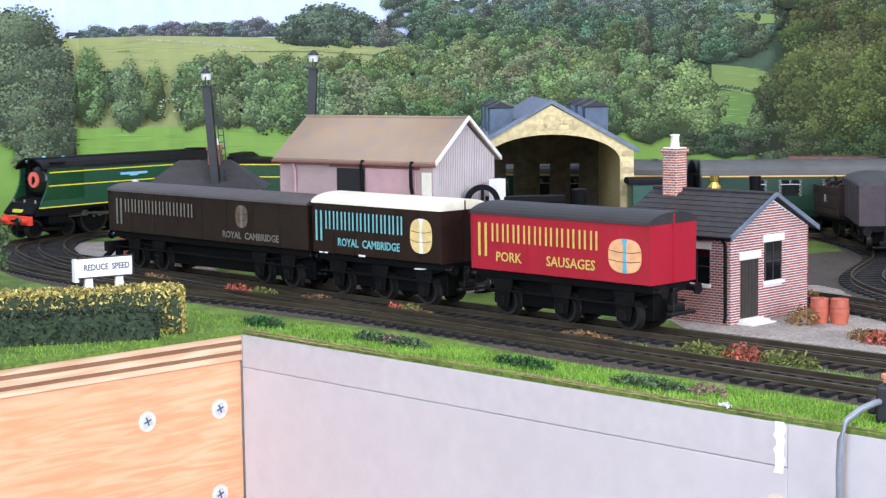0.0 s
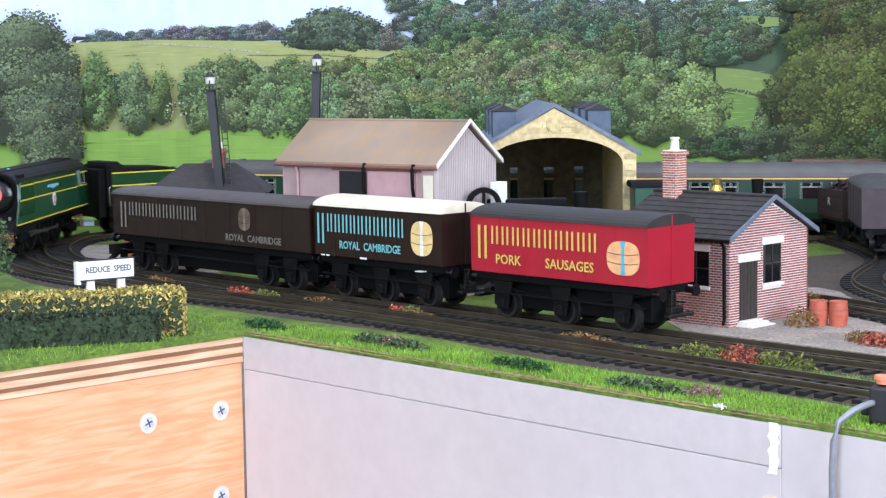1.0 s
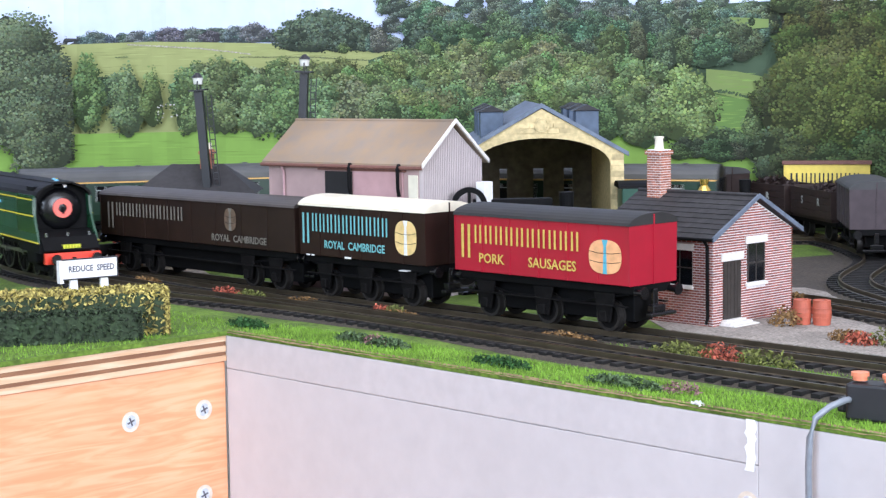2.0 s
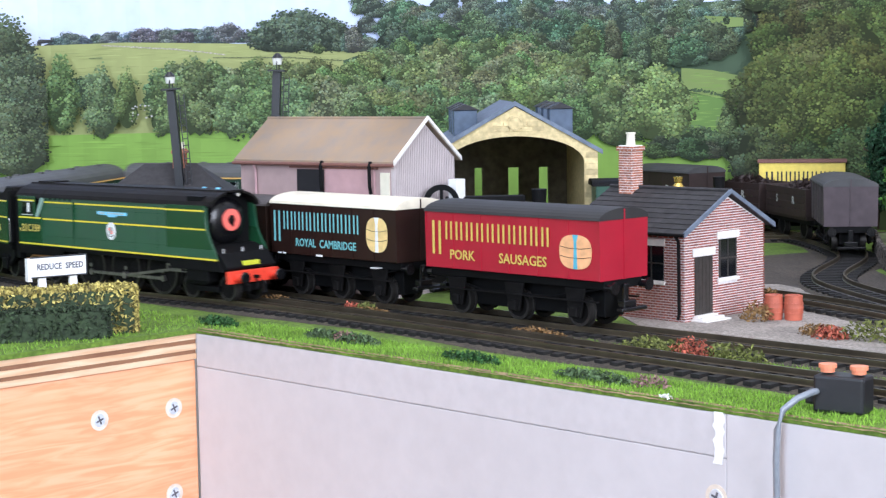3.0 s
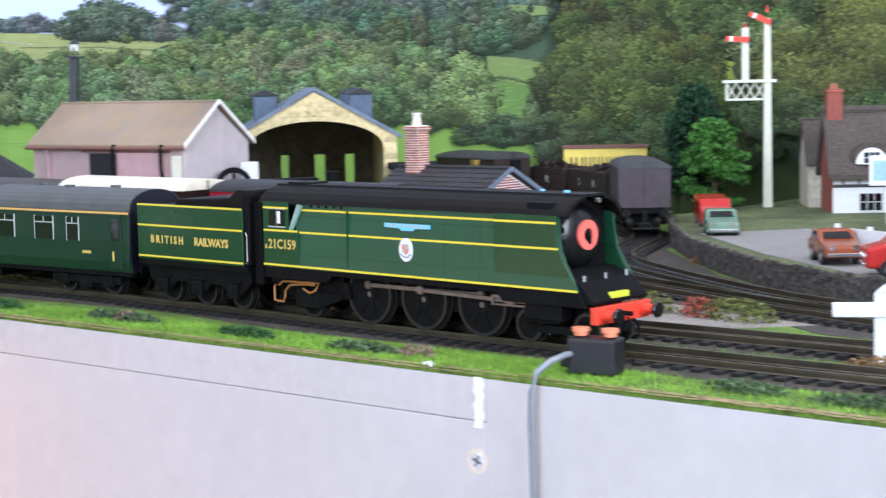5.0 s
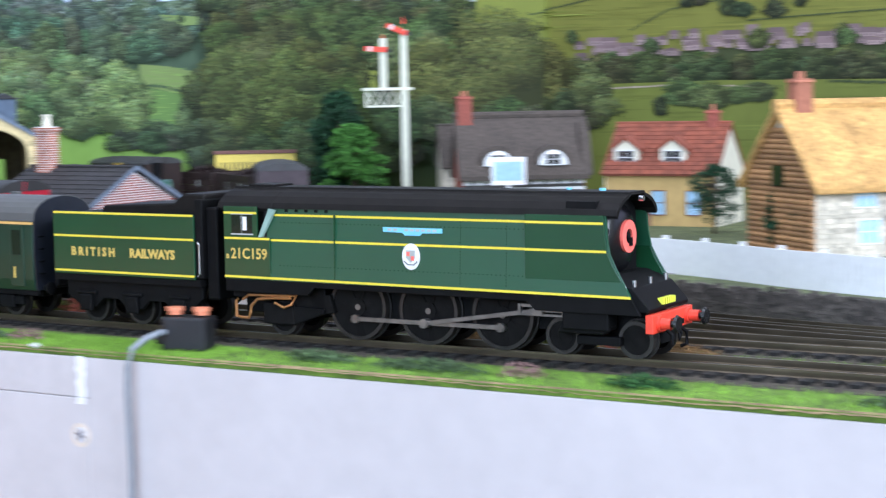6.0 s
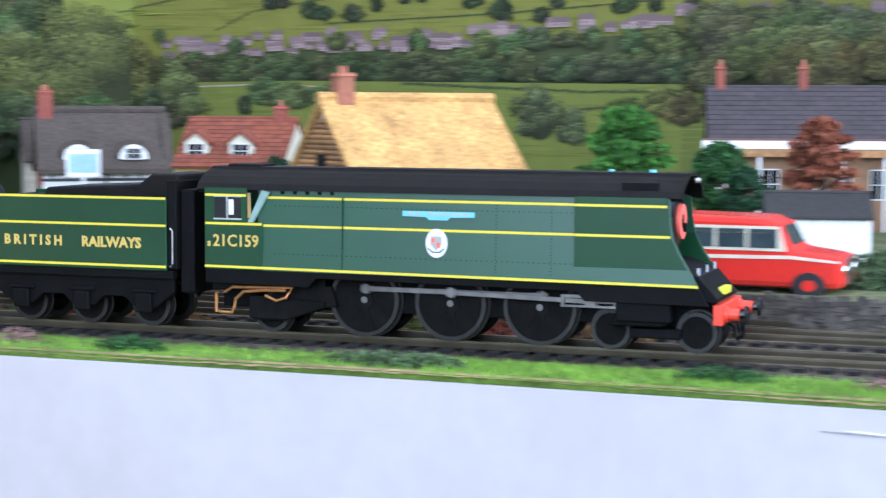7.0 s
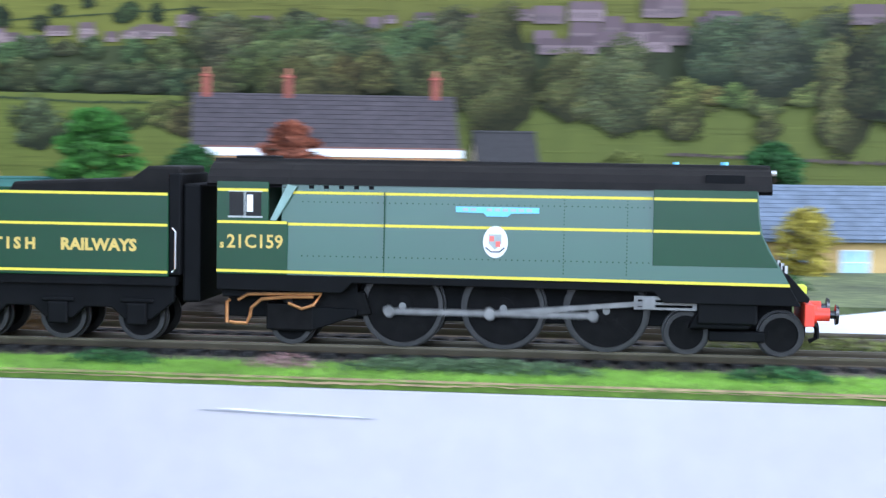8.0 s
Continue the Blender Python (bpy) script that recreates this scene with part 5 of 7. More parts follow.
VAN_Y = 60.0
v = van("red_van", -174.5, VAN_Y, 105, "red_van", "roof_grey", (-36, 0, 36), "bright red six-wheeled van with gold lettering and a grey roof", ribs=6, top=47.0)
sign_shapes("trade_name", -49, 26, -16.2, 34.6, 8.4, 15.5, 11, "gold", v)
words("lettering", "PORK", 6.2, "gold", v, at(-29, -16.2, 27.6, 0, 90))
words("lettering", "SAUSAGES", 6.2, "gold", v, at(8.5, -16.2, 27.6, 0, 90))
bun(v, 39.5, 33.2, 9.2, 7.4, -16.15)
v = van("brown_van", -294.5, VAN_Y, 93, "brown_van", "roof_cream", (-31, 0, 31), "dark brown six-wheeled van with a cream roof and pale blue lettering", ribs=6, top=46.5)
sign_shapes("trade_name", -45, 22, -16.2, 33.6, 9.2, 15.5, 11, "cyan", v)
words("lettering", "ROYAL  CAMBRIDGE", 5.6, "cyan", v, at(-4.5, -16.2, 27.2, 0, 90), squeeze=0.88)
bun(v, 33.5, 34.0, 7.6, 8.4, -16.15, True)
part("number_bars", Geo().box(-42, -39, -16, -15.9, 21, 21.7).box(-38, -35.5, -16, -15.9, 21, 21.7).box(-12, -7, -16, -15.9, 21, 22).box(28, 33, -16, -12, 17.6, 18.0), "white", v)
v = van("brown_bogie_van", -436, VAN_Y, 180, "brown_dark", "roof_grey_brown", (-70, -46, 46, 70), "long dull brown bogie van with faded grey lettering", ribs=8, arc=4.2, top=44.6)
sign_shapes("trade_name", -83, -6, -16.2, 33.0, 7.6, 15.0, 11, "faded_lettering", v)
words("lettering", "ROYAL  CAMBRIDGE", 5.2, "faded_lettering", v, at(43, -16.2, 25.5, 0, 90), squeeze=1.0)
bun(v, 36, 36, 5.2, 6.0, -16.15, False, "bread_faded")


# ---- brickwork and roofs ----
def beside(a, b, z, bh, holes):
    """A brick's ends, cut back where it would run into an opening."""
    for x0, x1, z0, z1 in holes:
        if a < x1 and b > x0 and z < z1 and z + bh > z0:
            a, b = (a, x0) if a < x0 else (x1, b) if b > x1 else (a, a)
    return a, b


def brick_face(g, m, w, h, holes=(), bw=3.0, bh=1.2, gap=0.5, rng=None, gable=None, proud=0.16):
    """Courses of brick over a wall face w by h, turned into place by m (x along, y out, z up)."""
    rng = rng or random.Random(3)
    z, row = 0.0, 0
    while z < (gable[1] if gable else h):
        x = -bw * 0.5 if row % 2 else 0.0
        while x < w:
            a, b = max(0, x), min(w, x + bw - gap)
            if gable and z + bh > h:
                k = (z + bh - h) / (gable[1] - h)
                lo, hi = gable[0] * k, w - (w - gable[0]) * k
                a, b = max(a, lo), min(b, hi)
            a, b = beside(a, b, z, bh, holes)
            if b - a > 0.4:
                g.box(a, b, -proud * rng.uniform(0.7, 1.3), 0.1, z, z + bh - gap, m)
            x += bw
        z += bh
        row += 1


def slates(g, m, length, slope, w=4.0, rows=9, rng=None, lift=0.35):
    """Rows of overlapping slates on a roof slope (x along, y up the slope, z out)."""
    rng = rng or random.Random(8)
    for r in range(rows):
        y0 = slope * r / rows
        x = -w * 0.5 if r % 2 else 0.0
        while x < length:
            a, b = max(0, x), min(length, x + w - 0.12)
            if b - a > 0.3:
                t = rng.uniform(0, 0.12)
                v = [(a, y0 - 0.5, 0.1 + lift + t), (b, y0 - 0.5, 0.1 + lift + t), (b, y0 + slope / rows, 0.1 + t), (a, y0 + slope / rows, 0.1 + t),
                     (a, y0 - 0.5, 0), (b, y0 - 0.5, 0)]
                g.add([tuple(m @ Vector(p)) for p in v], [(0, 1, 2, 3), (4, 5, 1, 0)])
            x += w


def place(x, y, z, rz=0, rx=0):
    """A turn and shift in millimetres, for geometry."""
    return Matrix.Translation((x, y, z)) @ Matrix.Rotation(radians(rz), 4, "Z") @ Matrix.Rotation(radians(rx), 4, "X")


def laid_bricks(parent, m, w, bw=3.0, bh=1.2, gap=0.5, holes=(), courses=18):
    """The lower courses of a wall face, each whole brick an object of its own on one mesh."""
    shared, z = None, 0.0
    for row in range(courses):
        x = -bw * 0.5 if row % 2 else 0.0
        while x < w:
            a, b = max(0, x), min(w, x + bw - gap)
            a, b = beside(a, b, z, bh, holes)
            if b - a > 0.4:
                if shared is None:
                    ob = part("brick", Geo().box(0, bw - gap, -0.17, 0.1, 0, bh - gap), "brick_single", parent)
                    shared = ob.data
                else:
                    ob = new("brick", shared)
                    ob.parent = parent
                q = m @ Matrix.Translation((a, 0, z)) @ Matrix.Diagonal(((b - a) / (bw - gap), 1, 1, 1))
                q.translation *= MM
                ob.matrix_basis = q
            x += bw
        z += bh
    return z


def brick_hut():
    L, W, EV, AP = 66.0, 62.0, 42.0, 57.5
    e = thing("brick_hut", -129, 112, 0, 0, "small red brick hut with a slate roof and white mortar", "hut")
    part("wall", Geo().prism([(0.3, 0), (W - 0.3, 0), (W - 0.3, EV), (W / 2, AP - 0.6), (0.3, EV)], "x", -L, -0.3), "mortar", e)
    holes = [(7.4, 20.9, 0, 31.5), (25.8, 39.7, 16.6, 39.0)]
    g = Geo()
    brick_face(g, place(0, 0, 0, 90), W, EV, holes + [(-1, 99, -1, 18 * 1.2 - 0.01)], gable=(W / 2, AP - 0.8))
    BRICKS.append((e, place(0, 0, 0, 90), W, holes))
    part("gable_brickwork", g, "brick_red", e, kind="stuff")
    g = Geo()
    brick_face(g, place(-L, 0, 0, 0), L, EV, [(L - 26, L - 11.5, 18.5, 38)])
    part("side_brickwork", g, "brick_red", e, kind="stuff")
    d = part("door", Geo().box(-0.2, 0.25, 7.5, 20.8, 2.5, 29.5), "door_dark", e)
    g = Geo()
    for k in range(5):
        g.box(0.25, 0.4, 7.7 + 2.65 * k, 10.1 + 2.65 * k, 2.6, 29.4)
    part("door_plank", g, "door_dark", d)
    part("door_lintel", Geo().box(-0.2, 0.8, 5.6, 22.6, 29.6, 33.2), "stone_white", e, bevel=0.2)
    for k in range(3):
        part("step", Geo().box(0, 9 - 3 * k, 4.5 + k, 23.5 - k, 0.9 * k, 0.9 * k + 0.9), "stone_white", e, bevel=0.15)
    wd = part("window", Geo().box(-0.3, 0.1, 26.0, 39.5, 18.4, 36.4), "glass_dark", e)
    part("window_frame", Geo().box(0.1, 0.4, 26.0, 26.8, 18.4, 36.4).box(0.1, 0.4, 38.7, 39.5, 18.4, 36.4).box(0.1, 0.4, 32.3, 32.9, 18.4, 36.4).box(0.1, 0.4, 26.8, 38.7, 27.0, 27.7), "door_dark", wd)
    part("window_lintel", Geo().box(-0.2, 0.8, 24.2, 41.2, 36.4, 40.0), "stone_white", e, bevel=0.2)
    part("window_sill", Geo().box(-0.2, 1.3, 24.4, 41.0, 16.4, 18.2), "stone_white", e, bevel=0.2)
    wd = part("window", Geo().box(-26, -12, -0.1, 0.3, 18.5, 34.5), "glass_dark", e)
    part("window_lintel", Geo().box(-27, -11, -0.7, 0.2, 34.5, 38.0), "stone_white", e, bevel=0.2)
    part("window_sill", Geo().box(-27, -11, -1.0, 0.2, 16.6, 18.4), "stone_white", e, bevel=0.2)
    part("window_frame", Geo().box(-19.3, -18.7, -0.3, -0.1, 18.5, 34.5).box(-26, -12, -0.3, -0.1, 26.2, 26.8), "door_dark", wd)
    ang = math.degrees(math.atan2(AP - EV, W / 2))
    sl = math.hypot(AP - EV, W / 2) + 4.5
    for s, nm in ((0, "front"), (1, "back")):
        g, base = Geo(), None
        m = place(-L - 3, -3.9, EV - 1.2, 0, ang) if s == 0 else place(3.0, W + 3.9, EV - 1.2, 180, ang)
        slates(g, m, L + 6, sl)
        rf = part("roof_slope", Geo().box(0, L + 6, 0, sl, -0.7, 0.05, m), "slate", e)
        part("slating", g, "slate", rf, kind="stuff")
    part("bargeboard", Geo().prism([(-4.4, EV - 2.6), (W / 2, AP + 0.2), (W + 4.4, EV - 2.6), (W + 4.2, EV - 0.2), (W / 2, AP + 2.2), (-4.2, EV - 0.2)], "x", 2.6, 3.6), "slate_blue", e)
    part("ridge", Geo().tube([(-L - 3, W / 2, AP + 1.4), (3.2, W / 2, AP + 1.4)], 0.9), "slate", e)
    part("gutter", Geo().tube([(-L - 3, -4.4, EV - 1.6), (3, -4.4, EV - 1.6)], 0.8), "black", e)
    part("downpipe", Geo().tube([(-2.2, -4.2, EV - 1.8), (-2.2, -1.6, EV - 5), (-2.2, -1.2, 4), (-2.2, -2.4, 1.5)], 0.8), "black", e)
    ch = part("chimney", Geo().box(-59.2, -51, 25.5, 33.5, 40, 79).box(-60, -50.2, 24.7, 34.3, 76.5, 78.2), "mortar", e)
    g = Geo()
    for rz, x, y, w in ((0, -59.2, 25.5, 8.2), (90, -51, 25.5, 8.0)):
        brick_face(g, place(x, y, 46, rz), w, 30.5, bw=2.7, gap=0.28)
        brick_face(g, place(x - (0.8 if rz == 0 else -0.8), y - 0.8, 76.5, rz), w + 1.6, 2.2, bw=2.4, gap=0.28)
    part("chimney_brickwork", g, "brick_orange", ch, kind="stuff")
    part("chimney_pot", Geo().cyl((-55, 29.5, 79), "z", 2.3, 6.0, 16, 1.9).ring((-55, 29.5, 84.4), "z", 1.4, 2.4, 0.9, 16), "wall_cream", ch)
    return e


brick_hut()


def goods_shed():
    # corner by the camera, ridge towards the far left
    e = thing("goods_shed", -299, 90, 0, 188.5, "pink rendered goods shed with a weathered brown roof", "shed")
    L, W, EV, AP = 107.0, 54.0, 70.5, 91.0
    # local x runs along the eaves away from the gable, local -y is the yard side turned to the back
    part("wall", Geo().box(1.5, L - 1.5, -W + 1, -1.2, 0, EV), "shed_pink", e)
    part("gable_end", Geo().prism([(-W + 1, 0), (-1, 0), (-1, EV), (-W / 2, AP - 1), (-W + 1, EV)], "x", -0.2, 1.5), "shed_iron", e)
    g = Geo()
    n = 34
    for k in range(n):
        y = -W + 1.5 + (W - 3) * k / (n - 1)
        top = EV + (AP - 2 - EV) * (1 - abs(y + W / 2) / (W / 2))
        g.tube([(-0.4, y, 0), (-0.4, y, top)], 0.38, 5)
    part("corrugation", g, "shed_iron", e, kind="stuff")
    part("back_gable", Geo().prism([(-W + 1, 0), (-1, 0), (-1, EV), (-W / 2, AP - 1), (-W + 1, EV)], "x", L - 1.5, L), "shed_pink", e)
    for s in (0, 1):
        y0, y1 = (1.8, -W / 2) if s == 0 else (-W - 1.8, -W / 2)
        k = (AP - EV) / (W / 2)
        z0 = EV - 1.8 * k
        v = [(-2.5, y0, z0), (L + 2.5, y0, z0), (L + 2.5, y1, AP), (-2.5, y1, AP)]
        g = Geo().add(v + [(a, b, c + 1.6) for a, b, c in v], [(0, 1, 2, 3), (4, 5, 6, 7), (0, 1, 5, 4), (1, 2, 6, 5), (2, 3, 7, 6), (3, 0, 4, 7)])
        rf = part("roof_slope", g, "shed_roof", e)
    part("ridge", Geo().tube([(-2.6, -W / 2, AP + 1.4), (L + 2.6, -W / 2, AP + 1.4)], 0.9), "shed_roof", e)
    part("gutter", Geo().tube([(-2.5, 2.4, EV - 1.6), (L + 2.5, 2.4, EV - 1.6)], 1.0), "shed_trim", e)
    k = 1.0
    part("bargeboard", Geo().prism([(-W - 2, EV - 1.5), (-W / 2, AP + 0.6), (2, EV - 1.5), (2, EV + 0.8), (-W / 2, AP + 2.6), (-W - 2, EV + 0.8)], "x", -3.4, -2.5), "stone_white", e)
    part("doorway", Geo().box(47, 66, -1.3, -0.9, 20, 66), "plastic_black", e)
    dr = part("sliding_door", Geo().box(12, 46, -1.2, 0.2, 20, 66.5), "shed_pink_door", e, bevel=0.3)
    part("door_rail", Geo().box(10, 70, -1.2, 0.6, 66.6, 67.6), "shed_trim", e)
    part("canopy", Geo().box(8, 72, -1.2, 0.9, 67.8, 70.2), "shed_pink_door", e)
    part("side_door", Geo().box(2.5, 8.5, -1.2, -0.6, 30, 65), "wall_cream", e)
    for x in (45.5, 12.5):
        g = Geo().tube([(x, -1, 70), (x, 2.6, 70), (x, 3.4, 68), (x, 3.2, 58), (x, 2.2, 54)], 1.0)
        part("crane_bracket", g, "black", e)
    part("downpipe", Geo().tube([(L - 12, 2.2, EV - 2), (L - 12, 0.2, EV - 6), (L - 12, 0.2, 2)], 0.7), "shed_pink_door", e)
    part("yard_gear", Geo().box(-14, -9, -44, -36, 0, 60), "white", e)
    return e


goods_shed()


# stone of the shed's back, darkened to paint in the dim interior
M["stone_shaded"] = mat("stone_shaded", (0.15, 0.13, 0.10), 0.9, var=0.3, size=5)


def engine_shed():
    e = thing("engine_shed", -355, 243, 0, 47, "cream stone engine shed with an arched end and slate roof", "shed")
    # local x across the arched end, local y into the depth
    W, EV, AP, D = 98.0, 70.0, 97.0, 150.0
    h = W / 2
    outer = [(-h, 0), (-h, EV - 1), (0, AP - 1.5), (h, EV - 1), (h, 0)]
    arch = [(h - 8, 0)] + [((h - 8) * math.cos(math.pi * k / 16), 62 + 16 * math.sin(math.pi * k / 16)) for k in range(17)] + [(-h + 8, 0)]
    part("arched_front", Geo().prism(outer + arch, "y", 0, 5), "stone_cream", e)
    rng = random.Random(4)
    g = Geo()
    for r in range(10):
        z = 66 + r * 3.0
        x = -h + (r % 2) * 3.5
        while x < h:
            a, b = x, x + 6.6
            top = EV + (AP - EV) * (1 - max(abs(a), abs(b)) / h) - 2.2
            inner = 62 + 16 * math.sqrt(max(0, 1 - (min(abs(a), abs(b)) / (h - 8)) ** 2)) + 1.2
            if z + 2.7 < top and z > inner and -h <= a and b <= h:
                g.box(a, b, -rng.uniform(0.3, 0.7), 0.3, z, z + 2.7)
            x += 7
    for r in range(20):
        for s in (-1, 1):
            g.box(*sorted((s * (h - 8 + (r % 2)), s * h)), -0.6, 0.3, r * 3.4, r * 3.4 + 3.1)
    part("ashlar", g, "stone_cream", e, kind="stuff")
    part("roundel", Geo().ring((0, -1.2, 86), "y", 3.4, 4.6, 1.4, 24).cyl((0, -0.9, 86), "y", 3.3, 0.8, 20), "stone_cream", e)
    part("coping", Geo().prism([(-h - 3, EV - 3.5), (0, AP - 0.8), (h + 3, EV - 3.5), (h + 3, EV - 0.8), (0, AP + 1.8), (-h - 3, EV - 0.8)], "y", -1.4, 5.5), "slate_blue", e)
    for s in (-1, 1):
        v = [(0, 4, AP), (s * (h + 3), 4, EV - 2.5), (s * (h + 3), D, EV - 2.5), (0, D, AP)]
        part("roof_slope", Geo().add(v + [(a, b, c + 1.2) for a, b, c in v], [(0, 1, 2, 3), (4, 5, 6, 7), (0, 1, 5, 4), (1, 2, 6, 5), (2, 3, 7, 6), (3, 0, 4, 7)]), "slate_blue", e)
        part("side_wall", Geo().box(*sorted((s * (h - 4), s * h)), 5, D, 0, EV - 3), "stone_cream", e)
        for k in range(3):
            y = 26 + 44 * k
            lv = part("smoke_louvre", Geo().box(s * 29 - 7, s * 29 + 7, y - 8, y + 8, 76, 93.5), "louvre_blue", e, bevel=0.3)
            part("louvre_cap", Geo().prism([(s * 29 - 9, 93.5), (s * 29 + 9, 93.5), (s * 29, 97.5)], "y", y - 9, y + 9), "plastic_black", lv, bevel=0.3)
    # piers and gable at the back carry the interior shade in their colour
    for x, w in ((-30, 12), (-4, 9), (19, 7), (40, 8)):
        part("back_pier", Geo().box(x - w, x + w, D - 3, D, 0, 60), "stone_shaded", e, bevel=0.5)
    part("back_gable", Geo().prism([(-h, 52), (h, 52), (h, EV - 1), (0, AP - 1.5), (-h, EV - 1)], "y", D - 3.2, D - 0.2), "stone_shaded", e)
    return e


engine_shed()

M["leaf_yellow"] = mat("leaf_yellow", (0.36, 0.30, 0.04), 0.9, var=0.3, size=2, island=0.5)
M["wall_brown"] = mat("wall_brown", (0.26, 0.15, 0.085), 0.85, var=0.2, size=4)
M["slate_station"] = mat("slate_station", (0.052, 0.043, 0.048), 0.75, var=0.2, size=3, island=0.15)
M["lamp_glass"] = mat("lamp_glass", (0.7, 0.7, 0.66), 0.15, var=0.05)
M["car_bright_blue"] = mat("car_bright_blue", (0.02, 0.13, 0.60), 0.2, var=0.05)
M["drum_red"] = mat("drum_red", (0.42, 0.10, 0.055), 0.6, var=0.25, size=5)
M["filler_pale"] = mat("filler_pale", (0.70, 0.60, 0.50), 0.8, var=0.1)
M["filler_and_glint_white"] = mat("filler_and_glint_white", (0.82, 0.82, 0.82), 0.7, var=0.05, size=4, bump=0.1)
M["engine_grey"] = mat("engine_grey", (0.03, 0.04, 0.06), 0.35, var=0.2, size=6)
M["wagon_roof"] = mat("wagon_roof", (0.05, 0.05, 0.052), 0.65, var=0.2, size=10)
M["mat_paper"] = mat("mat_paper", (0.24, 0.17, 0.09), 0.9, var=0.4, size=3, bump=0.1)
M["heather"] = mat("heather", (0.26, 0.15, 0.14), 0.9, var=0.3, size=2, island=0.5)


# ---- planting ----
def plants(name, x, y, z, s, leaf, n, material, label, category="bush", group="line-side plants", seed=1, flat=True):
    e = thing(name, x, y, z, 0, label, category, group)
    rng = random.Random(seed)
    part("foliage", Geo().leaves((0, 0, 0), s, n, leaf, rng, 0.25, flat), material, e)
    return e


def blades(name, regions, count, tall, material, label, seed):
    rng, g = random.Random(seed), Geo()
    for _ in range(count):
        x0, x1, y0, y1 = rng.choice(regions)
        x, y, h, t = rng.uniform(x0, x1), rng.uniform(y0, y1), tall * rng.uniform(0.5, 1.2), rng.uniform(0, 6.3)
        w = 0.22
        dx, dy = w * math.cos(t), w * math.sin(t)
        lx, ly = rng.gauss(0, 0.6), rng.gauss(0, 0.6)
        g.add([(x - dx, y - dy, 0), (x + dx, y + dy, 0), (x + lx, y + ly, h)], [(0, 1, 2)])
    return tagged(part(name, g, material), label, "grass", kind="stuff")


blades("grass", [(-292, 60, -41, -12), (60, 700, -41, -12), (330, 700, -45, -12), (-275, 60, -41, -12)], 26000, 1.7, "grass_blade", "short bright green grass along the layout edge", 2)
blades("grass", [(-300, 120, 27, 42), (120, 500, 27, 42), (-560, -300, 28, 42), (60, 420, 78, 92)], 9000, 1.7, "grass_blade", "short green grass between the tracks", 3)
blades("grass", [(-430, -293, -180, -20)], 7000, 1.7, "grass_blade", "short green grass beside the hedge", 4)
rim = Geo()
rng = random.Random(6)
tops, lows = [], []
for k in range(600):
    x = -292 + k * 2.6
    tops.append((x, edge_y(x) + 1.0, 0.5))
    lows.append((x, edge_y(x) - 0.25 - 0.2 * math.sin(k * 0.09) - rng.uniform(0, 0.2), -0.5 - rng.uniform(0, 0.5) - 0.3 * math.sin(k * 0.07)))
tagged(part("mat_edge", Geo().grid([tops, lows]), "mat_paper"), "torn buff paper edge of the grass mat", "mat edge", kind="structure")
SP = [("straw_clump", -256, 34, (15, 6, 5), "leaf_straw", "dry straw coloured grass clump"), ("red_flowers", -270, 35, (8, 6, 6.5), "flower_red", "red flowering clump beside the track"), ("green_weed", -262, 37, (8, 6, 6.5), "leaf_olive", "olive green weed clump"),
      ("straw_clump", -150, 35, (20, 6, 4.5), "leaf_straw", "dry brown grass clump beside the track"), ("green_weed", -84, 34, (20, 7, 7), "leaf_olive", "olive green weed clump"), ("red_flowers", -66, 34, (11, 7, 8.5), "flower_red", "red flowering clump beside the track"),
      ("green_weed", -46, 36, (16, 7, 8), "leaf_olive", "olive green weed clump"), ("straw_clump", -330, 36, (15, 6, 5), "leaf_straw", "dry brown grass clump beside the track"), ("red_flowers", -392, 34, (13, 6, 5.5), "flower_red", "red flowering clump beside the track"),
      ("green_weed", -372, 35, (16, 6, 5), "leaf_olive", "olive green weed clump"), ("straw_clump", -470, 36, (17, 6, 5), "leaf_straw", "dry brown grass clump beside the track"), ("red_flowers", -508, 36, (12, 6, 4.5), "flower_red", "red flowering clump beside the track"),
      ("straw_clump", -108, 138, (9, 8, 9), "leaf_straw", "dry brown weed beside the hut"), ("straw_clump", -60, 118, (12, 7, 5), "leaf_straw", "dry brown grass clump beside the track"), ("red_flowers", -52, 112, (9, 6, 6), "flower_red", "red flowering clump beside the track"),
      ("green_weed", -34, 118, (18, 8, 9), "leaf_olive", "olive green weed clump"), ("red_flowers", -6, 116, (9, 6, 9), "flower_red", "red flowering clump beside the track"), ("green_weed", 14, 114, (20, 8, 10), "leaf_olive", "olive green weed clump"),
      ("straw_clump", -160, 205, (20, 10, 7), "leaf_straw", "dry brown grass clump beside the track"), ("red_flowers", -175, 200, (10, 8, 7), "flower_red", "red flowering clump beside the track"), ("straw_clump", -110, 292, (12, 8, 6), "leaf_straw", "dry brown grass clump beside the track"),
      ("straw_clump", 205, 33, (24, 6, 6), "leaf_straw", "dry straw coloured grass clump"), ("straw_clump", 120, 34, (18, 6, 5), "leaf_straw", "dry straw coloured grass clump"), ("green_weed", 152, 35, (16, 7, 9), "leaf_olive", "olive green weed clump"), ("red_flowers", 172, 35, (13, 7, 8), "flower_red", "red flowering clump beside the track"),
      ("green_weed", 300, 36, (20, 7, 7), "leaf_olive", "olive green weed clump"), ("red_flowers", 335, 36, (22, 7, 7), "flower_red", "pink and red flowering clump"), ("straw_clump", 366, 36, (20, 7, 8), "leaf_straw", "dry straw coloured grass clump"),
      ("green_weed", 620, 36, (40, 8, 7), "leaf_olive", "olive green weed clump")]
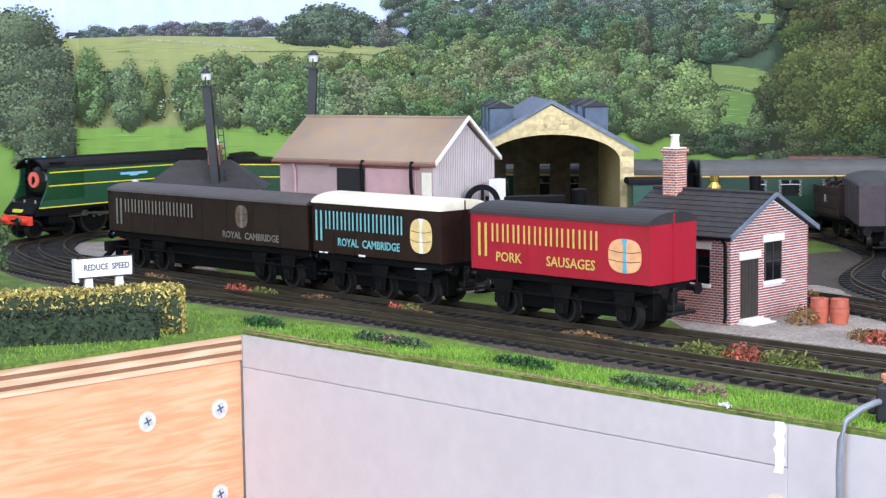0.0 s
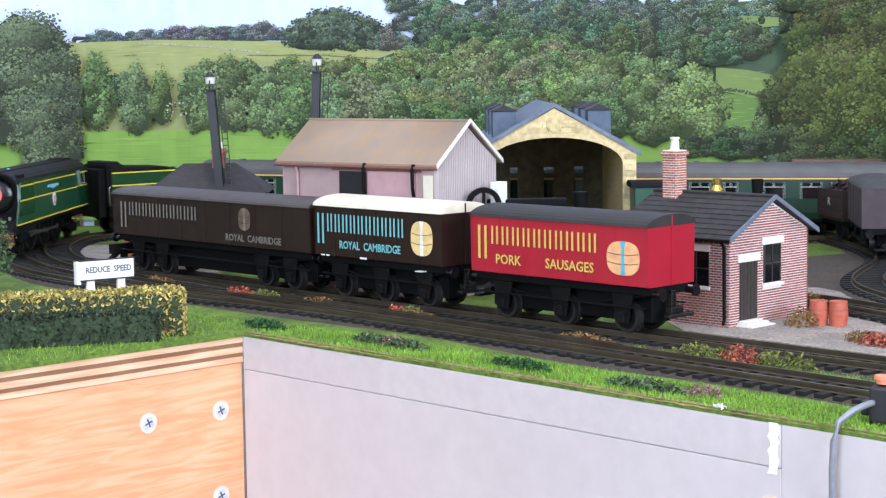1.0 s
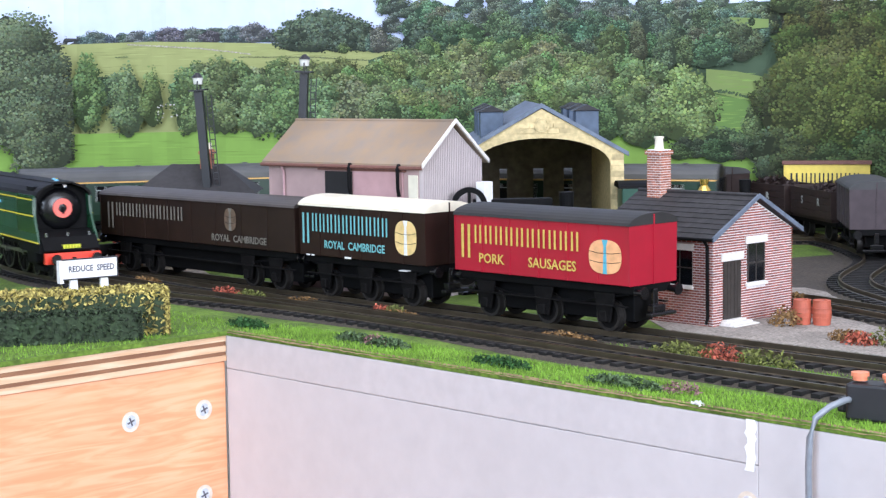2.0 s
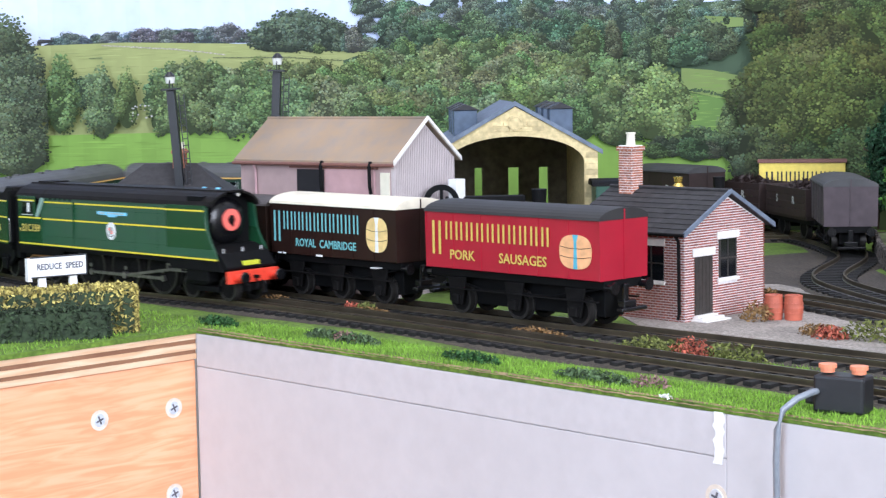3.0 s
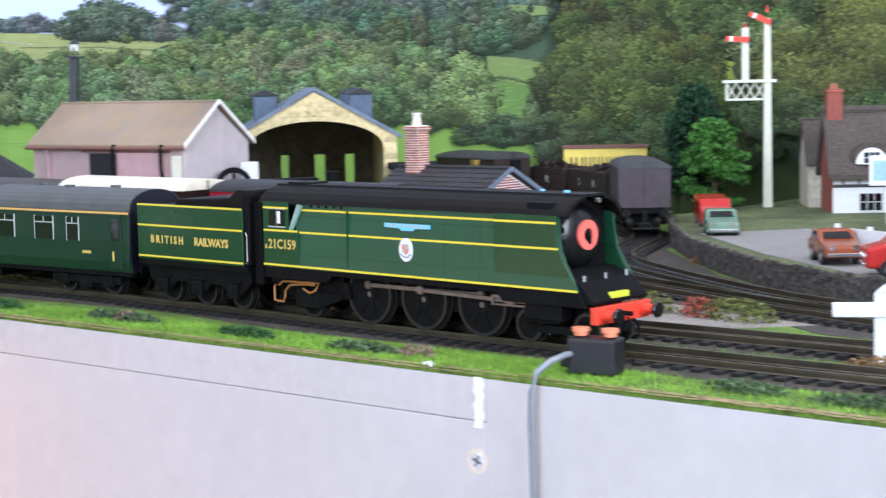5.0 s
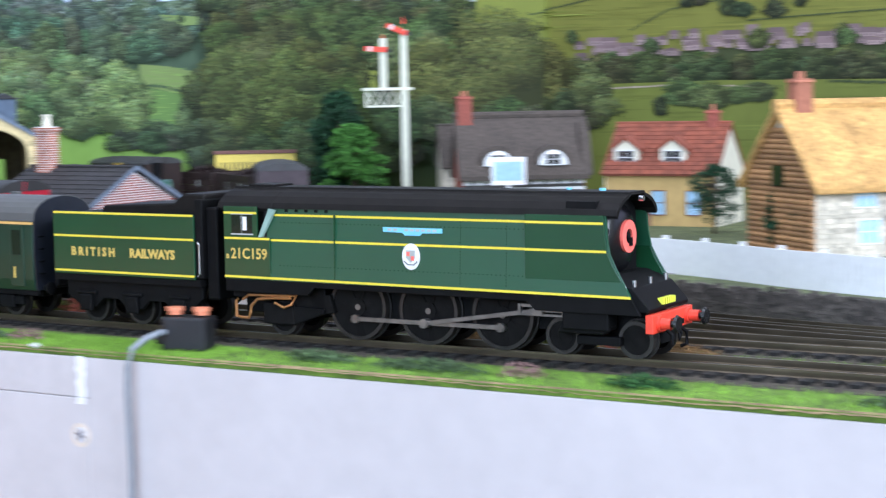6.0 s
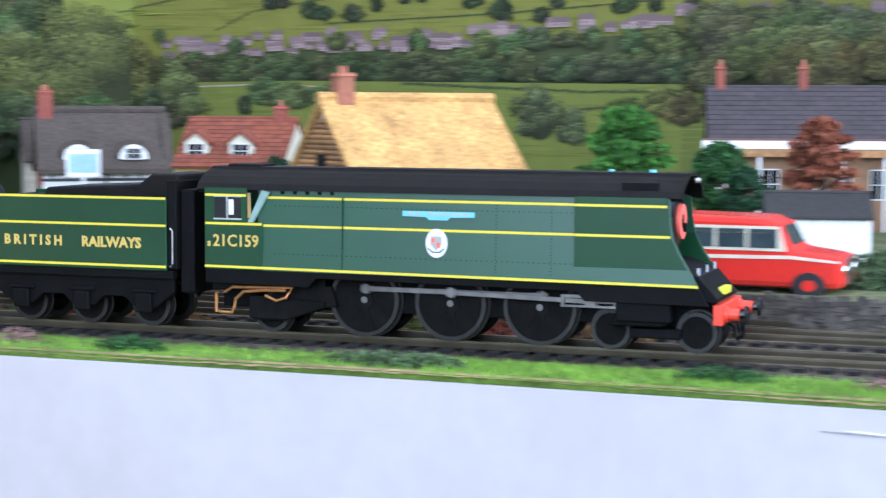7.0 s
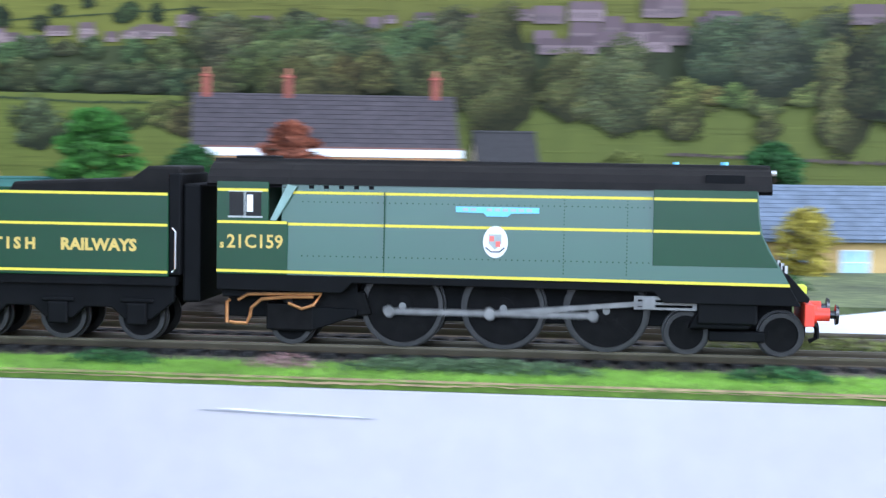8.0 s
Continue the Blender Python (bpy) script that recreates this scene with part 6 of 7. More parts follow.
for k, (nm, x, y, s, mt, lb) in enumerate(SP):
    plants(nm, x, y, 0.3, s, 1.1, int(90 + s[0] * 22), mt, lb, seed=k)
TF = [(-294, -27, 16), (-222, -24, 13), (-200, -25, 16), (-128, -28, 18), (-62, -30, 20), (146, -27, 24), (225, -28, 14), (318, -29, 26), (100, -25, 16), (418, -24, 15), (505, -25, 22), (530, -26, 30), (606, -25, 16), (700, -26, 22)]
for k, (x, y, w) in enumerate(TF):
    plants("low_bush", x, y, 0.2, (w, 5, 4.2), 1.0, int(w * 34), "leaf_greygreen" if k % 3 else "leaf_green", "low grey-green bush in the verge grass", seed=40 + k)
for k, (x, y, w) in enumerate([(-208, -24, 7), (-38, -27, 9), (180, -25, 9), (468, -25, 12)]):
    plants("heather_bush", x, y, 0.2, (w, 5, 4.6), 0.9, 220, "heather", "pinkish grey heather clump in the verge", seed=60 + k)


def hedge():
    rng = random.Random(9)
    for nm, (x0, y0), (x1, y1), w, h, mt, lb in (("yellow_hedge", (-311, -62), (-400, -215), 11, 20.5, "hedge_yellow", "clipped yellow-green hedge on the grass"), ("dark_hedge", (-303, -82), (-361, -186), 6, 13.0, "hedge_green", "low dark green hedge")):
        e = thing(nm, 0, 0, 0, 0, lb, "hedge")
        g, core = Geo(), Geo()
        d = Vector((x1 - x0, y1 - y0, 0))
        L = d.length
        d.normalize()
        s = Vector((-d.y, d.x, 0))
        ang = math.degrees(math.atan2(d.y, d.x))
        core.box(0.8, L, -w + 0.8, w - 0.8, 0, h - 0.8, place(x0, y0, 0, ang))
        for _ in range(int(L * h * 1.8 + L * w * 2)):
            k, f = rng.uniform(0, L), rng.random()
            if f < 0.4:
                o, z = rng.choice((-w, w)), rng.uniform(0.5, h)
            elif f < 0.8:
                o, z = rng.uniform(-w, w), h
            else:
                k, o, z = 0, rng.uniform(-w, w), rng.uniform(0.5, h)
            p = Vector((x0, y0, z)) + d * k + s * o + Vector((rng.gauss(0, 0.5), rng.gauss(0, 0.5), rng.gauss(0, 0.5)))
            a, b = [Vector((rng.gauss(0, 1), rng.gauss(0, 1), rng.gauss(0, 1))).normalized() * rng.uniform(0.6, 1.5) for _ in range(2)]
            g.add([p - a, p - b, p + a, p + b], [(0, 1, 2, 3)])
        # the yellow hedge gets this dark core too, painting shade into its leaf gaps
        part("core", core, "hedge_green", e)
        part("clipped_leaves", g, mt, e, kind="stuff")


hedge()


def tree(name, x, y, z, high, wide, material, label, seed, cone=0.0, layers=False, leaf=1.6, n=2200):
    e = thing(name, x, y, z, 0, label, "tree", "trees of the village")
    rng = random.Random(seed)
    g = Geo().tube([(0, 0, 0), (0.5, 0.3, high * 0.3), (0.2, -0.3, high * 0.7), (0, 0, high * 0.9)], max(0.9, wide * 0.06), 7)
    for k in range(9):
        t, r, zz = rng.uniform(0, 6.28), wide * rng.uniform(0.5, 0.8), high * rng.uniform(0.3, 0.75)
        g.tube([(0, 0, zz), (r * 0.5 * math.cos(t), r * 0.5 * math.sin(t), zz + high * 0.06), (r * math.cos(t), r * math.sin(t), zz + high * 0.08)], 0.5, 5)
    part("trunk", g, "bark", e)
    c = Geo()
    for k in range(100):
        f = rng.random() ** 0.8
        zz = high * (0.16 + 0.78 * f)
        w = wide * ((1 - cone) * math.sqrt(max(0.05, 1 - (2 * f - 0.9) ** 2 * 0.85)) + cone * (1.05 - f))
        t, r = rng.uniform(0, 6.28), w * rng.uniform(0.1, 0.9) ** 0.6
        c.leaves((r * math.cos(t), r * math.sin(t), zz), (wide * 0.27, wide * 0.27, high * (0.04 if layers else 0.07)), n // 70, leaf * 0.8, rng, 0.2)
    part("crown", c, material, e)
    return e


tree("clipped_tree", 302, 330, RAISE, 72, 26, "leaf_bright", "bright green layered model tree", 3, 0.35, True, 2.4, 6500)
tree("copper_tree", 396, 352, RAISE, 66, 20, "leaf_rust", "rusty copper coloured layered model tree", 4, 0.25, True, 2.2, 5500)
tree("dark_tree", 346, 352, RAISE, 52, 17, "leaf_green", "dark green model tree", 5, leaf=2.2, n=4500)
tree("dark_tree", 362, 335, RAISE, 40, 14, "leaf_dark", "dark green model tree", 6)
tree("rounded_tree", -236, 500, 4, 70, 24, "leaf_bright", "rounded bright green model tree beside the signal", 7, 0.2, True, 2.2, 6000)
tree("dark_tree", -262, 520, 4, 92, 26, "leaf_dark", "tall dark green model tree", 8, 0.3, leaf=2.6, n=5000)
tree("dark_tree", -290, 540, 4, 74, 16, "leaf_dark", "tall dark green model tree", 18, 0.5)
tree("clipped_yew", 74, 402, RAISE, 40, 15, "leaf_dark", "dense dark green clipped yew", 9, 0.0, leaf=1.1, n=3000)
tree("yellow_tree", 560, 420, RAISE, 52, 18, "leaf_olive", "yellow-green leafy model tree", 10, leaf=2.2, n=4500)
tree("dark_tree", 640, 440, RAISE, 58, 20, "leaf_green", "dark green model tree", 11, leaf=2.2, n=4500)
tree("yellow_tree", 640, 250, 4, 36, 14, "leaf_yellow", "low yellow flowering bush", 12)
tree("climber", 150, 300, RAISE, 34, 7, "leaf_dark", "dark climbing shrub on the cottage wall", 13)
tree("climber", 166, 288, RAISE, 28, 6, "leaf_dark", "dark climbing shrub on the cottage wall", 14)
tree("verge_tree", -527, -42, 0, 44, 17, "leaf_greygreen", "grey-green bush with red berries beside the curve", 16)


# ---- buildings of the village ----
def gable_house(name, x, y, z, rz, L, W, ev, ap, wall, roof, label, hang=4.0, side_wall=None, tiles=None, thick=1.6):
    """A house with its front along local x at y 0, ridge along x."""
    e = thing(name, x, y, z, rz, label, "house")
    part("wall", Geo().prism([(0, 0), (W, 0), (W, ev), (W / 2, ap - 1.5), (0, ev)], "x", 0, L), wall, e)
    if side_wall:
        part("end_wall", Geo().prism([(0, 0), (W, 0), (W, ev), (W / 2, ap - 1.6), (0, ev)], "x", -0.6, 0), side_wall, e)
        part("end_wall", Geo().prism([(0, 0), (W, 0), (W, ev), (W / 2, ap - 1.6), (0, ev)], "x", L, L + 0.6), side_wall, e)
    k = (ap - ev) / (W / 2)
    for s in (0, 1):
        y0 = -hang if s == 0 else W + hang
        v = [(-hang * 0.6, y0, ev - hang * k), (L + hang * 0.6, y0, ev - hang * k), (L + hang * 0.6, W / 2, ap), (-hang * 0.6, W / 2, ap)]
        rf = part("roof_slope", Geo().add(v + [(a, b, c + thick) for a, b, c in v], [(0, 1, 2, 3), (4, 5, 6, 7), (0, 1, 5, 4), (1, 2, 6, 5), (2, 3, 7, 6), (3, 0, 4, 7)]), roof, e, bevel=thick * 0.3)
        if tiles and s == 0:
            g = Geo()
            ang = math.degrees(math.atan2(ap - ev, W / 2))
            slates(g, place(-hang * 0.6, y0, ev - hang * k + thick, 0, ang), L + hang * 1.2, math.hypot(W / 2 + hang, ap - ev + hang * k), 3.4, 12)
            part("tiling", g, roof, rf, kind="stuff")
    part("ridge", Geo().tube([(-hang * 0.6, W / 2, ap + thick * 0.8), (L + hang * 0.6, W / 2, ap + thick * 0.8)], thick * 0.7), roof, e)
    return e


def pane(e, x, z, w, h, y=0.0, frame_mat="white", glass="window_blue", bars=2):
    wd = part("window", Geo().box(x, x + w, y - 0.3, y + 0.2, z, z + h), glass, e)
    g = Geo().box(x - 0.6, x, y - 0.7, y, z - 0.6, z + h + 0.6).box(x + w, x + w + 0.6, y - 0.7, y, z - 0.6, z + h + 0.6).box(x, x + w, y - 0.7, y, z - 0.6, z).box(x, x + w, y - 0.7, y, z + h, z + h + 0.6)
    for k in range(1, bars + 1):
        g.box(x + w * k / (bars + 1) - 0.2, x + w * k / (bars + 1) + 0.2, y - 0.6, y, z, z + h)
    g.box(x, x + w, y - 0.6, y, z + h / 2 - 0.2, z + h / 2 + 0.2)
    part("window_frame", g, frame_mat, wd)


def chimney(e, x, y, z, w, h, mt="brick_red", pots=1):
    c = part("chimney", Geo().box(x - w / 2, x + w / 2, y - w / 2, y + w / 2, z, z + h).box(x - w / 2 - 0.6, x + w / 2 + 0.6, y - w / 2 - 0.6, y + w / 2 + 0.6, z + h - 2, z + h - 0.8), mt, e, bevel=0.2)
    for k in range(pots):
        part("chimney_pot", Geo().cyl((x + (k - (pots - 1) / 2) * 2.6, y, z + h), "z", 1.2, 3.6, 10, 0.9), "brick_orange", c)


def stones(e, L, h, holes, mt, seed, z0=0.0, m=None):
    g, rng = Geo(), random.Random(seed)
    z = z0
    while z < h:
        hh = rng.uniform(1.6, 2.6)
        x = rng.uniform(-2, 0)
        while x < L:
            w = rng.uniform(2.4, 5)
            a, b = max(0, x), min(L, x + w - 0.3)
            if b - a > 0.5 and not any(a < q[1] and b > q[0] and z < q[3] and z + hh > q[2] for q in holes):
                g.box(a, b, -rng.uniform(0.2, 0.6), 0.2, z, min(h, z + hh - 0.25), m or Matrix())
            x += w
        z += hh
    return g


# thatched stone cottage
e = gable_house("stone_cottage", 177, 274, RAISE, 50, 96, 62, 38, 69.5, "stone_house", "thatch", "stone cottage with a golden thatched roof", 7, None, None, 4.5)
holes = [(22, 34, 24, 36), (60, 72, 24, 36), (24, 34, 6, 18), (64, 76, 6, 18), (44, 54, 0, 20)]
part("rubble_front", stones(e, 96, 38, holes, "stone_house", 21), "stone_house", e, kind="stuff")
for x, z in ((22, 24.5), (60, 24.5), (24, 7), (64, 7)):
    pane(e, x, z, 11, 11, 0)
part("porch", Geo().box(42, 55, -6, 0, 0, 2).box(42, 43, -6, -5, 2, 20).box(54, 55, -6, -5, 2, 20).prism([(40, 20), (57, 20), (48.5, 27)], "y", -8, 0), "window_blue", e)
part("front_door", Geo().box(44, 53, -0.6, 0, 0, 19), "white", e)
g = Geo()
for k in range(24):
    z = 1.2 + k * 2.6
    lim = 31.0 if z < 38 else 31.0 * (1 - (z - 38) / 33)
    if lim > 2:
        g.cyl((-0.9, 31 - lim, z), "y", 1.35, 2 * lim, 8)
part("log_gable", g, "wood_log", e, kind="stuff")
part("gable_window", Geo().box(-2.8, -1.6, 26, 36, 34, 44), "glass_dark", e)
chimney(e, 10, 31, 66, 9, 20, "brick_orange", 2)
# red tiled cottage
e = gable_house("tiled_cottage", -12, 440, RAISE - 3, 4, 70, 52, 36, 63, "wall_ochre", "tile_red", "ochre cottage with a red tiled roof and dormers", 3, "wall_cream", True)
for x in (12, 42):
    d = part("dormer", Geo().prism([(x - 8, 38), (x + 8, 38), (x + 8, 49), (x, 55), (x - 8, 49)], "y", 4, 24), "wall_cream", e)
    part("dormer_roof", Geo().prism([(x - 10, 47.5), (x, 55), (x + 10, 47.5), (x + 10, 49.5), (x, 57.2), (x - 10, 49.5)], "y", 2.6, 25), "tile_red", d)
    pane(e, x - 5, 40, 10, 8, 3.9, "white", "glass_dark", 1)
for x in (12, 34, 56):
    pane(e, x - 4, 10, 8, 14, 0, "shed_trim", "window_blue", 1)
part("front_door", Geo().box(22, 29, -0.5, 0, 0, 19), "shed_trim", e)
chimney(e, 60, 26, 58, 7, 14)
# dark thatched inn
e = gable_house("thatched_inn", -152, 508, 2, 37, 84, 46, 38, 71, "white", "thatch_dark", "white walled inn with a dark thatched roof", 6, "brick_red", None, 4.0)
part("thatch_hip", Geo().prism([(-5, 32), (51, 32), (40, 60), (23, 74), (6, 60)], "x", 82, 90), "thatch_dark", e, bevel=2)
for x in (24, 62):
    n = 14
    w = part("eyebrow", Geo().prism([(x + 12 * math.cos(math.pi * k / n), 42 + 12 * math.sin(math.pi * k / n)) for k in range(n + 1)], "y", -3, 12), "thatch_dark", e)
    part("window_surround", Geo().prism([(x + 10 * math.cos(math.pi * k / n), 40 + 10.5 * math.sin(math.pi * k / n)) for k in range(n + 1)], "y", -3.4, -3.0), "white", e)
    pane(e, x - 5, 40.5, 10, 7, -3.4, "white", "glass_dark", 2)
    pane(e, x - 7, 10, 14, 11, 0, "white", "glass_dark", 2)
g = Geo().box(0, 84, -0.6, 0, 25, 27).box(42, 44, -0.6, 0, 0, 38)
for k in range(8):
    g.box(6 + k * 10, 7.2 + k * 10, -0.5, 0, 27, 38)
part("timber_frame", g, "door_dark", e)
part("inn_door", Geo().box(38, 46, -0.8, 0, 0, 19), "door_dark", e)
chimney(e, 4, 23, 60, 10, 28, "brick_red", 2)
e = gable_house("grey_cottage", -190, 545, 2, 37, 40, 40, 40, 66, "stone_house", "thatch_dark", "grey stone cottage with a dark roof", 3)
pane(e, 8, 44, 10, 8, -3, "white", "glass_dark", 1)
g = thing("inn_sign", -88, 456, 3, 30, "white framed hanging inn sign on a post", "sign")
part("post", Geo().box(-1, 1, -1, 1, 0, 30), "white", g)
part("sign_board", Geo().box(-11, 11, -0.8, 0.8, 30, 48), "white", g, bevel=0.3)
part("sign_picture", Geo().box(-9, 9, -1.0, -0.8, 33, 45), "window_blue", g)
# station building
e = gable_house("station_building", 322, 452, RAISE, 13, 146, 56, 52, 79.5, "wall_brown", "slate_station", "long brown station building with a slate roof", 5, "stone_house", True)
part("valance", Geo().box(-6, 150, -8.5, -7.6, 46, 50.5), "white", e)
part("canopy", Geo().box(-6, 150, -8.4, 0, 50.5, 51.6), "shed_trim", e)
part("platform_beam", Geo().box(-4, 150, -8, -7, 41.5, 45.8), "wood_log", e)
for k in range(7):
    part("canopy_post", Geo().box(2 + k * 23, 3.6 + k * 23, -7.6, -6.2, 0, 42), "white", e)
    pane(e, 8 + k * 20, 18, 9, 16, 0, "white", "glass_dark", 1)
for x in (5, 52, 138):
    chimney(e, x, 28, 76, 4.6, 17, "brick_red", 1)
e = gable_house("station_annexe", 478, 496, RAISE, 13, 34, 40, 40, 60, "wall_brown", "slate", "small slate roofed annexe beside the station", 3, "stone_house")
e = gable_house("signal_cabin", 622, 262, 4, 10, 62, 44, 24, 42, "wall_ochre", "slate_blue", "low cabin with a blue-grey slate roof", 5, None, True)
pane(e, 10, 6, 12, 10, 0), pane(e, 36, 6, 12, 10, 0)
e = gable_house("garden_shed", 262, 300, RAISE, 24, 42, 30, 20, 33, "green_shed", "green_shed", "dark green wooden garden shed", 2)
pane(e, 8, 6, 8, 8, 0, "green_shed", "glass_dark", 1), part("door", Geo().box(26, 35, -0.5, 0, 0, 18), "green_shed", e)
e = gable_house("white_hut", 384, 262, RAISE, 12, 46, 30, 20, 29, "white", "slate", "low white hut with a grey roof", 2)
e = gable_house("red_roofed_hut", -478, 474, 2, 32, 78, 36, 42, 58, "wall_cream", "tile_red", "low building with a red tiled roof and white gable", 4)
chimney(e, 14, 18, 48, 8, 22, "brick_red", 3)
part("finial", Geo().cyl((79, 18, 57), "z", 1.2, 9, 8, 0.3), "white", e)


def hipped_hut():
    e = thing("hipped_hut", -522, 112, 0, 46, "low hut with a hipped slate roof and brick chimney", "hut")
    part("wall", Geo().box(-32, 32, -18, 18, 0, 48), "stone_house", e)
    v = [(-38, -24, 47), (38, -24, 47), (38, 24, 47), (-38, 24, 47), (-16, 0, 64), (16, 0, 64)]
    part("roof", Geo().add(v, [(0, 1, 5, 4), (1, 2, 5), (2, 3, 4, 5), (3, 0, 4), (0, 3, 2, 1)]), "slate", e)
    c = part("chimney", Geo().box(2, 10, -4, 4, 58, 73).box(1.2, 10.8, -4.8, 4.8, 70, 72), "brick_orange", e, bevel=0.3)
    part("chimney_pot", Geo().cyl((4, 0, 73), "z", 1.3, 4, 10, 1.0).cyl((8, 0, 73), "z", 1.3, 4, 10, 1.0), "wall_cream", c)


hipped_hut()


def yard_lamp(x, y, high, lean):
    e = thing("yard_lamp", x, y, 0, 40, "tall black yard lamp with a ladder", "lamp", "yard lamps")
    m = Matrix.Rotation(radians(lean), 4, "Y")
    g = Geo().box(-2.4, 2.4, -2.4, 2.4, 0, high - 12, m)
    part("post", g, "plastic_black", e)
    g = Geo()
    for k in range(int(high / 4) - 5):
        g.box(4.2, 7.4, -0.3, 0.3, 3 + 4 * k, 3.6 + 4 * k, m)
    g.box(4.0, 4.5, -0.3, 0.3, 0, high - 16, m).box(7.2, 7.7, -0.3, 0.3, 0, high - 16, m)
    part("ladder", g, "plastic_black", e)
    part("platform", Geo().box(-5, 5, -5, 5, high - 13, high - 12, m), "plastic_black", e)
    part("lantern", Geo().cyl(tuple(m @ Vector((0, 0, high - 9))), "z", 2.6, 4, 12, 3.2), "lamp_glass", e)
    part("hood", Geo().cyl(tuple(m @ Vector((0, 0, high - 5))), "z", 3.8, 3, 12, 1.0).ring(tuple(m @ Vector((0, 0, high - 10))), "x", 3.6, 4.2, 0.7, 16), "plastic_black", e)


yard_lamp(-501.5, 108.5, 122, -4)
yard_lamp(-468, 146, 132, 3)


def bracket_signal():
    e = thing("bracket_signal", -217, 538, 0, 36, "cream bracket signal with two red arms", "signal")
    part("main_post", Geo().add([(-3, -3, 0), (3, -3, 0), (3, 3, 0), (-3, 3, 0), (-2, -2, 138), (2, -2, 138), (2, 2, 138), (-2, 2, 138)], [(0, 1, 5, 4), (1, 2, 6, 5), (2, 3, 7, 6), (3, 0, 4, 7), (4, 5, 6, 7)]), "signal_cream", e)
    part("second_post", Geo().box(-17, -12.5, -2, 2, 97, 132), "signal_cream", e)
    g = Geo().box(-30, 6, -3, 3, 95, 97).box(-27, -2, -0.8, 0.8, 83, 84.5).box(-28, -26.5, -0.8, 0.8, 83, 95)
    for k in range(4):
        g.tube([(-27 + 6.2 * k, 0, 84), (-20.8 + 6.2 * k, 0, 95)], 0.5, 5).tube([(-27 + 6.2 * k, 0, 95), (-20.8 + 6.2 * k, 0, 84)], 0.5, 5)
    part("bracket", g, "signal_cream", e)
    for x, z, up in ((-14.8, 124, 4), (0, 136, 24)):
        m = Matrix.Translation((x, -2.6, z)) @ Matrix.Rotation(radians(up), 4, "Y")
        arm = part("signal_arm", Geo().box(-13, 2.5, -0.4, 0.4, -1.8, 1.8, m), "red_beam", e)
        part("white_stripe", Geo().box(-10.4, -8.4, -0.55, -0.4, -1.8, 1.8, m), "white", arm)
        part("finial", Geo().cyl((x, 0, z + 6), "z", 1.0, 5, 8, 0.2), "red_beam", e)
        part("spectacle", Geo().cyl((x + 3.5, -3, z - 1), "y", 1.8, 0.8, 10), "plastic_black", e)


bracket_signal()


# ---- road vehicles ----
def car(name, x, y, z, rz, body, label, L=52, W=20, H=19, kind="saloon"):
    e = thing(name, x, y, z, rz, label, "car" if kind != "van" else "van", "parked vehicles")
    h = L / 2
    if kind == "van":
        pr = [(-h, 4), (h, 4), (h, 13), (h - 8, 15), (h - 13, H + 4), (-h, H + 5)]
        gl = [(h - 9, 15), (h - 13.4, H + 2.4), (h - 20, H + 2.4), (h - 20, 15)]
    elif kind == "round":
        pr = [(-h, 4), (h, 4), (h, 9), (h - 8, 12), (h - 15, H), (-4, H + 1), (-h + 8, H - 4), (-h, 9)]
        gl = [(h - 11.5, 12), (h - 16, H - 1.2), (-4, H - 0.4), (-h + 12, 13)]
    else:
        pr = [(-h, 4), (h, 4), (h, 10), (h - 14, 11.5), (h - 20, H), (-h + 13, H), (-h + 7, 11.5), (-h, 10.5)]
        gl = [(h - 15.6, 11.8), (h - 20.6, H - 1.2), (-h + 13.6, H - 1.2), (-h + 9, 11.8)]
    b = part("body", Geo().prism(pr, "y", -W / 2, W / 2), body, e, bevel=1.6)
    part("side_glass", Geo().prism(gl, "y", -W / 2 - 0.12, W / 2 + 0.12), "glass_dark", b)
    part("windscreen", Geo().add([(h - 14.0, -W / 2 + 2, 12.2), (h - 14.0, W / 2 - 2, 12.2), (h - 19.3, W / 2 - 3, H - 0.6), (h - 19.3, -W / 2 + 3, H - 0.6)], [(0, 1, 2, 3)]), "glass_dark", b)
    part("bumper", Geo().box(h - 0.2, h + 1.2, -W / 2 + 1, W / 2 - 1, 5, 6.6).box(-h - 1.2, -h + 0.2, -W / 2 + 1, W / 2 - 1, 5, 6.6), "chrome", e, bevel=0.4)
    for yy in (-W / 2 + 3.4, W / 2 - 3.4):
        part("headlight", Geo().cyl((h - 0.4, yy, 9), "x", 1.5, 0.9, 12), "chrome", e)
    for xx in (-h + 10, h - 10):
        for yy in (-W / 2 - 0.2, W / 2 - 2.6):
            w = part("wheel", Geo().cyl((xx, yy, 4), "y", 4, 2.8, 18), "plastic_black", e)
            part("hub_cap", Geo().cyl((xx, yy - 0.15 if yy < 0 else yy + 2.8, 4), "y", 2, 0.2, 12), "chrome", w)
    return e


car("brown_car", -12, 246, RAISE, -50, "car_brown", "brown saloon car with chrome bumpers", 42, 18, 16)
car("red_post_van", 40, 212, RAISE, 215, "car_red", "small red delivery van", 36, 17, 15, "van")
car("blue_car", 64, 196, RAISE, -38, "car_blue", "blue saloon car beside the wall", 42, 18, 16)
car("cream_car", 84, 188, RAISE, -48, "car_cream", "cream rounded car beside the wall", 42, 18, 15.5, "round")
car("red_camper", -178, 405, RAISE - 3, -52, "car_red", "red and white camper van", 44, 19, 15, "van")
car("green_car", -140, 352, RAISE - 2, -54, "car_green", "pale green saloon car", 42, 18, 16)
car("red_car", -58, 452, RAISE - 4, 30, "car_red", "red saloon car outside the inn", 42, 18, 16)
car("blue_estate", 548, 118, 5, 4, "car_bright_blue", "bright blue car by the wall", 54, 21, 21)
